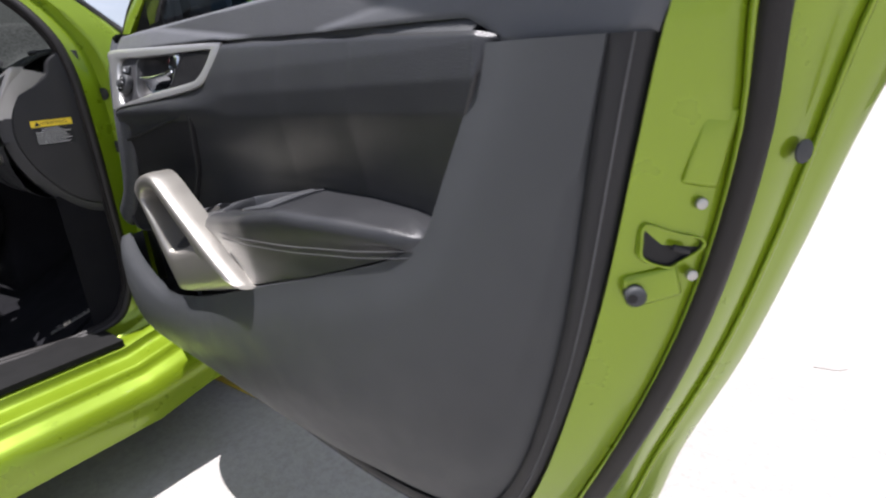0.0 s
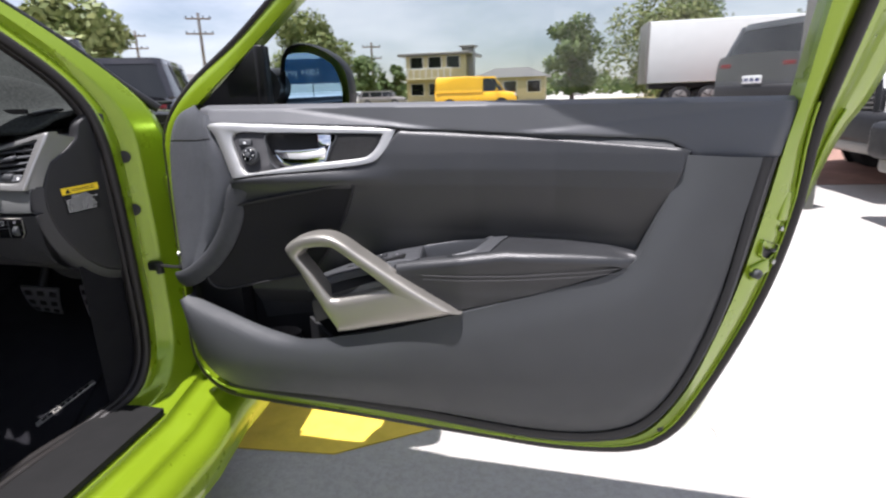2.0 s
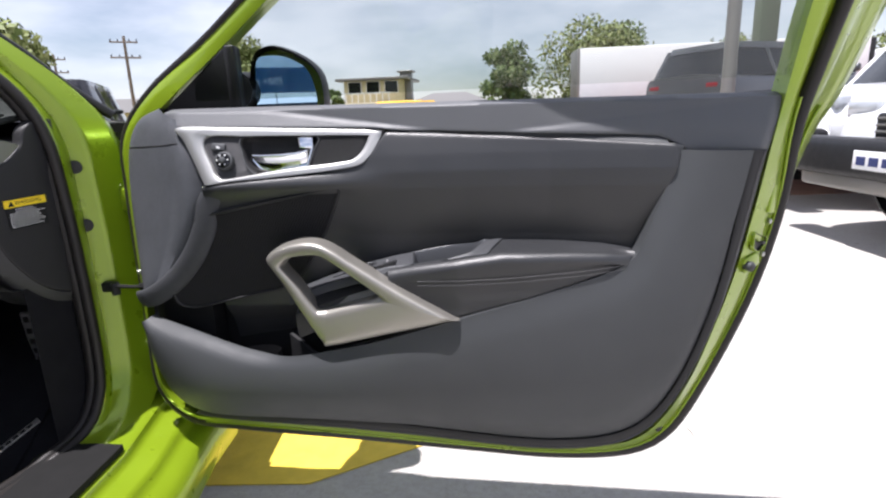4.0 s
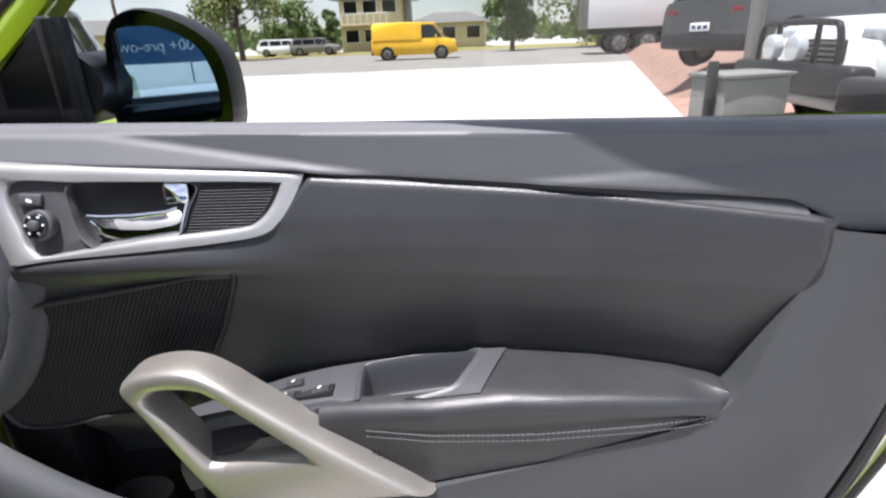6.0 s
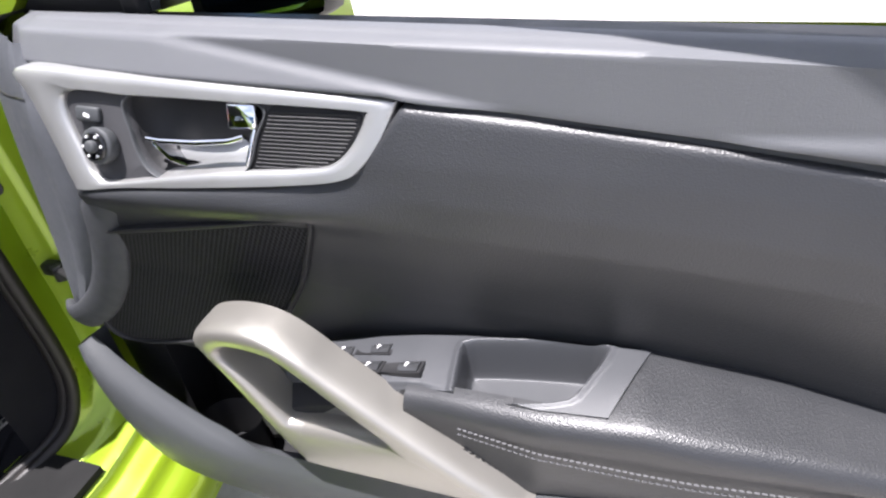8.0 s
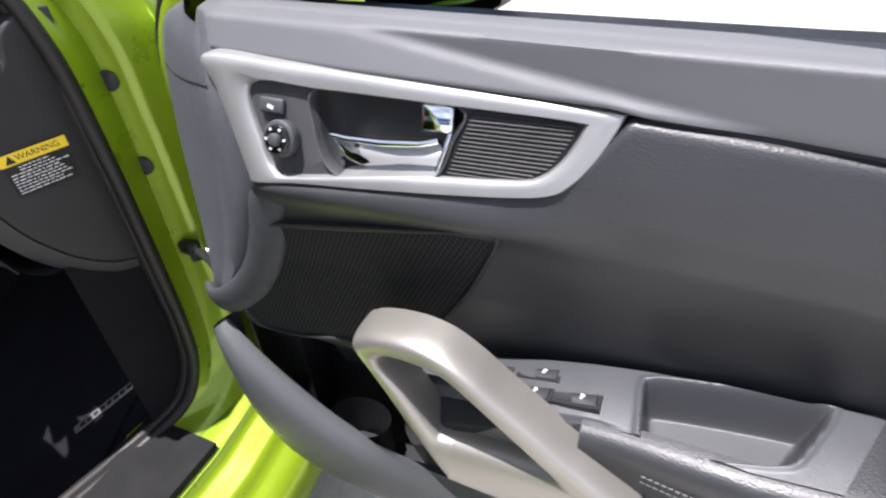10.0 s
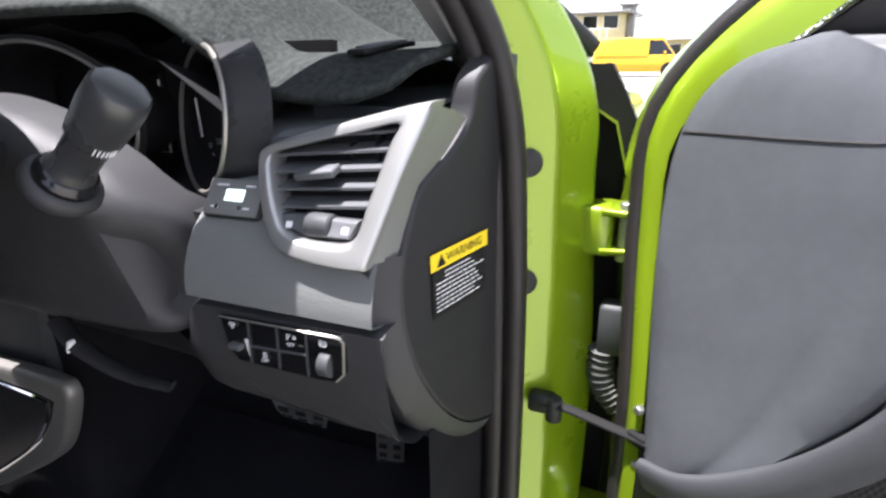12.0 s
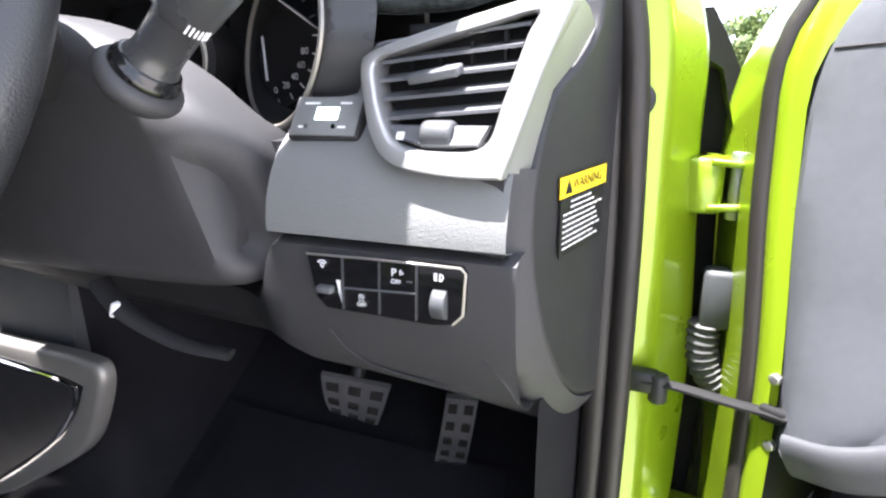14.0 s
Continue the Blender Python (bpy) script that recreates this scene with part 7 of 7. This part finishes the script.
part("rail", box((5.6, 0.08, 0.08), (-0.6, -4.4, 3.58), 0.01), WHITE, hs)
house("low_house", "low cream house with a grey hipped roof", (-1.2, 64.0), 7.5, 6.0, 2.5, 0.6, SILVER_DARK, 1, -4, 1.1)
house("red_roofed_house", "cream house with a red tiled roof", (18.5, 60.0), 10.0, 8.0, 2.4, 0.6, ROOF_RED, 1, 6, 1.8)
house("long_house", "cream house with a grey hipped roof", (-40.0, 62.0), 13.0, 8.0, 2.6, 0.6, SILVER_DARK, 1, 20, 1.6)

# ---- poles, cabinet, plants ----
def power_pole(at, H, turn):
    p = thing("power_pole", "grey timber power pole with two cross arms", "power pole", "power poles")
    part("pole", tube([(0, 0, -0.2), (0, 0, H * 0.5), (0.05, 0, H)], lambda t: 0.17 - 0.05 * t, 10), WOOD, p)
    for z, w in ((H - 0.55, 2.3), (H - 1.9, 2.5)):
        arm = part("cross_arm", box((w, 0.12, 0.14), (0, -0.16, z), 0.02), WOOD, p)
        for x in (-0.46, -0.2, 0.2, 0.46):
            part("insulator", disc(0.06, 0.2, (w * x, -0.16, z + 0.16), (0, 0, 0), 10, 0.01), BLACK_GRAIN, arm)
    on_ground(p, at[0], at[1], GROUND, turn)
    return p


power_pole((-31.0, 51.5), 9.2, 25)
power_pole((-19.0, 70.0), 7.5, 20)
power_pole((-44.0, 60.0), 9.0, 25)
lp = part("lamp_post", tube([(0, 0, -0.1), (0, 0, 2.0), (0, 0, 6.5)], 0.085, 14), SILVER_DARK)
tagged(lp, "slim grey steel lamp post", "lamp post")
on_ground(lp, 3.0, 7.0)
pp = part("sign_pylon", box((0.42, 0.3, 7.0), (0, 0, 3.5), 0.03), PYLON)
tagged(pp, "tall grey green sign pylon", "pylon")
on_ground(pp, 6.2, 12.2, GROUND + 0.4)
cab = thing("service_cabinet", "grey steel service cabinet on the paving", "cabinet")
part("housing", box((0.55, 0.42, 0.72), (0, 0, 0.36), 0.02), CABINET, cab)
part("lid", box((0.59, 0.46, 0.03), (0, 0, 0.735), 0.008), CABINET, cab)
part("post", box((0.06, 0.06, 0.85), (-0.33, -0.12, 0.42), 0.01), BLACK_GRAIN, cab)
on_ground(cab, 1.60, 4.35, GROUND, 12)
# banner and low fence in the yard behind, seen in the door mirror
ban = thing("banner", "long blue sale banner on a low frame", "banner")
part("sheet", box((12.0, 0.04, 1.9), (0, 0, 2.0), 0.01), BANNER, ban)
for x in (-5.6, -1.9, 1.9, 5.6):
    part("post", tube([(x, -0.06, -0.1), (x, -0.06, 2.4)], 0.04, 8), SILVER_DARK, ban)
txt = lettering("lettering", "100+ pre-owned", 0.75, pose(0, 0.026, 1.9, 90, 0, 180), WHITE_PLASTIC, ban)
on_ground(ban, -1.5, -10.5, GROUND, 4)
vehicle("silver_sedan", "silver grey sedan parked behind in the yard", SILVER_DARK, 4.5, 1.78, 1.45, (-3.6, -5.2, GROUND), 60, 0.95, 0.82, 0.98, 1.1, 0.24, 0.32)
# fine cracks and dry leaves on the concrete
bm = bmesh.new()
rng = random.Random(8)
for k in range(9):
    x, y = rng.uniform(-0.2, 2.4), rng.uniform(0.7, 5.0)
    p = [(x, y, GROUND + 0.001)]
    a = rng.uniform(0, 6.28)
    for _ in range(rng.randrange(2, 5)):
        a += rng.uniform(-0.9, 0.9)
        p.append((p[-1][0] + 0.03 * math.cos(a), p[-1][1] + 0.03 * math.sin(a), GROUND + 0.001))
    tube(p, 0.0008, 4, bm=bm)
tw = part("twigs", bm, BARK)
tagged(tw, "dry twigs and hairline cracks on the concrete", "twigs", kind="stuff")
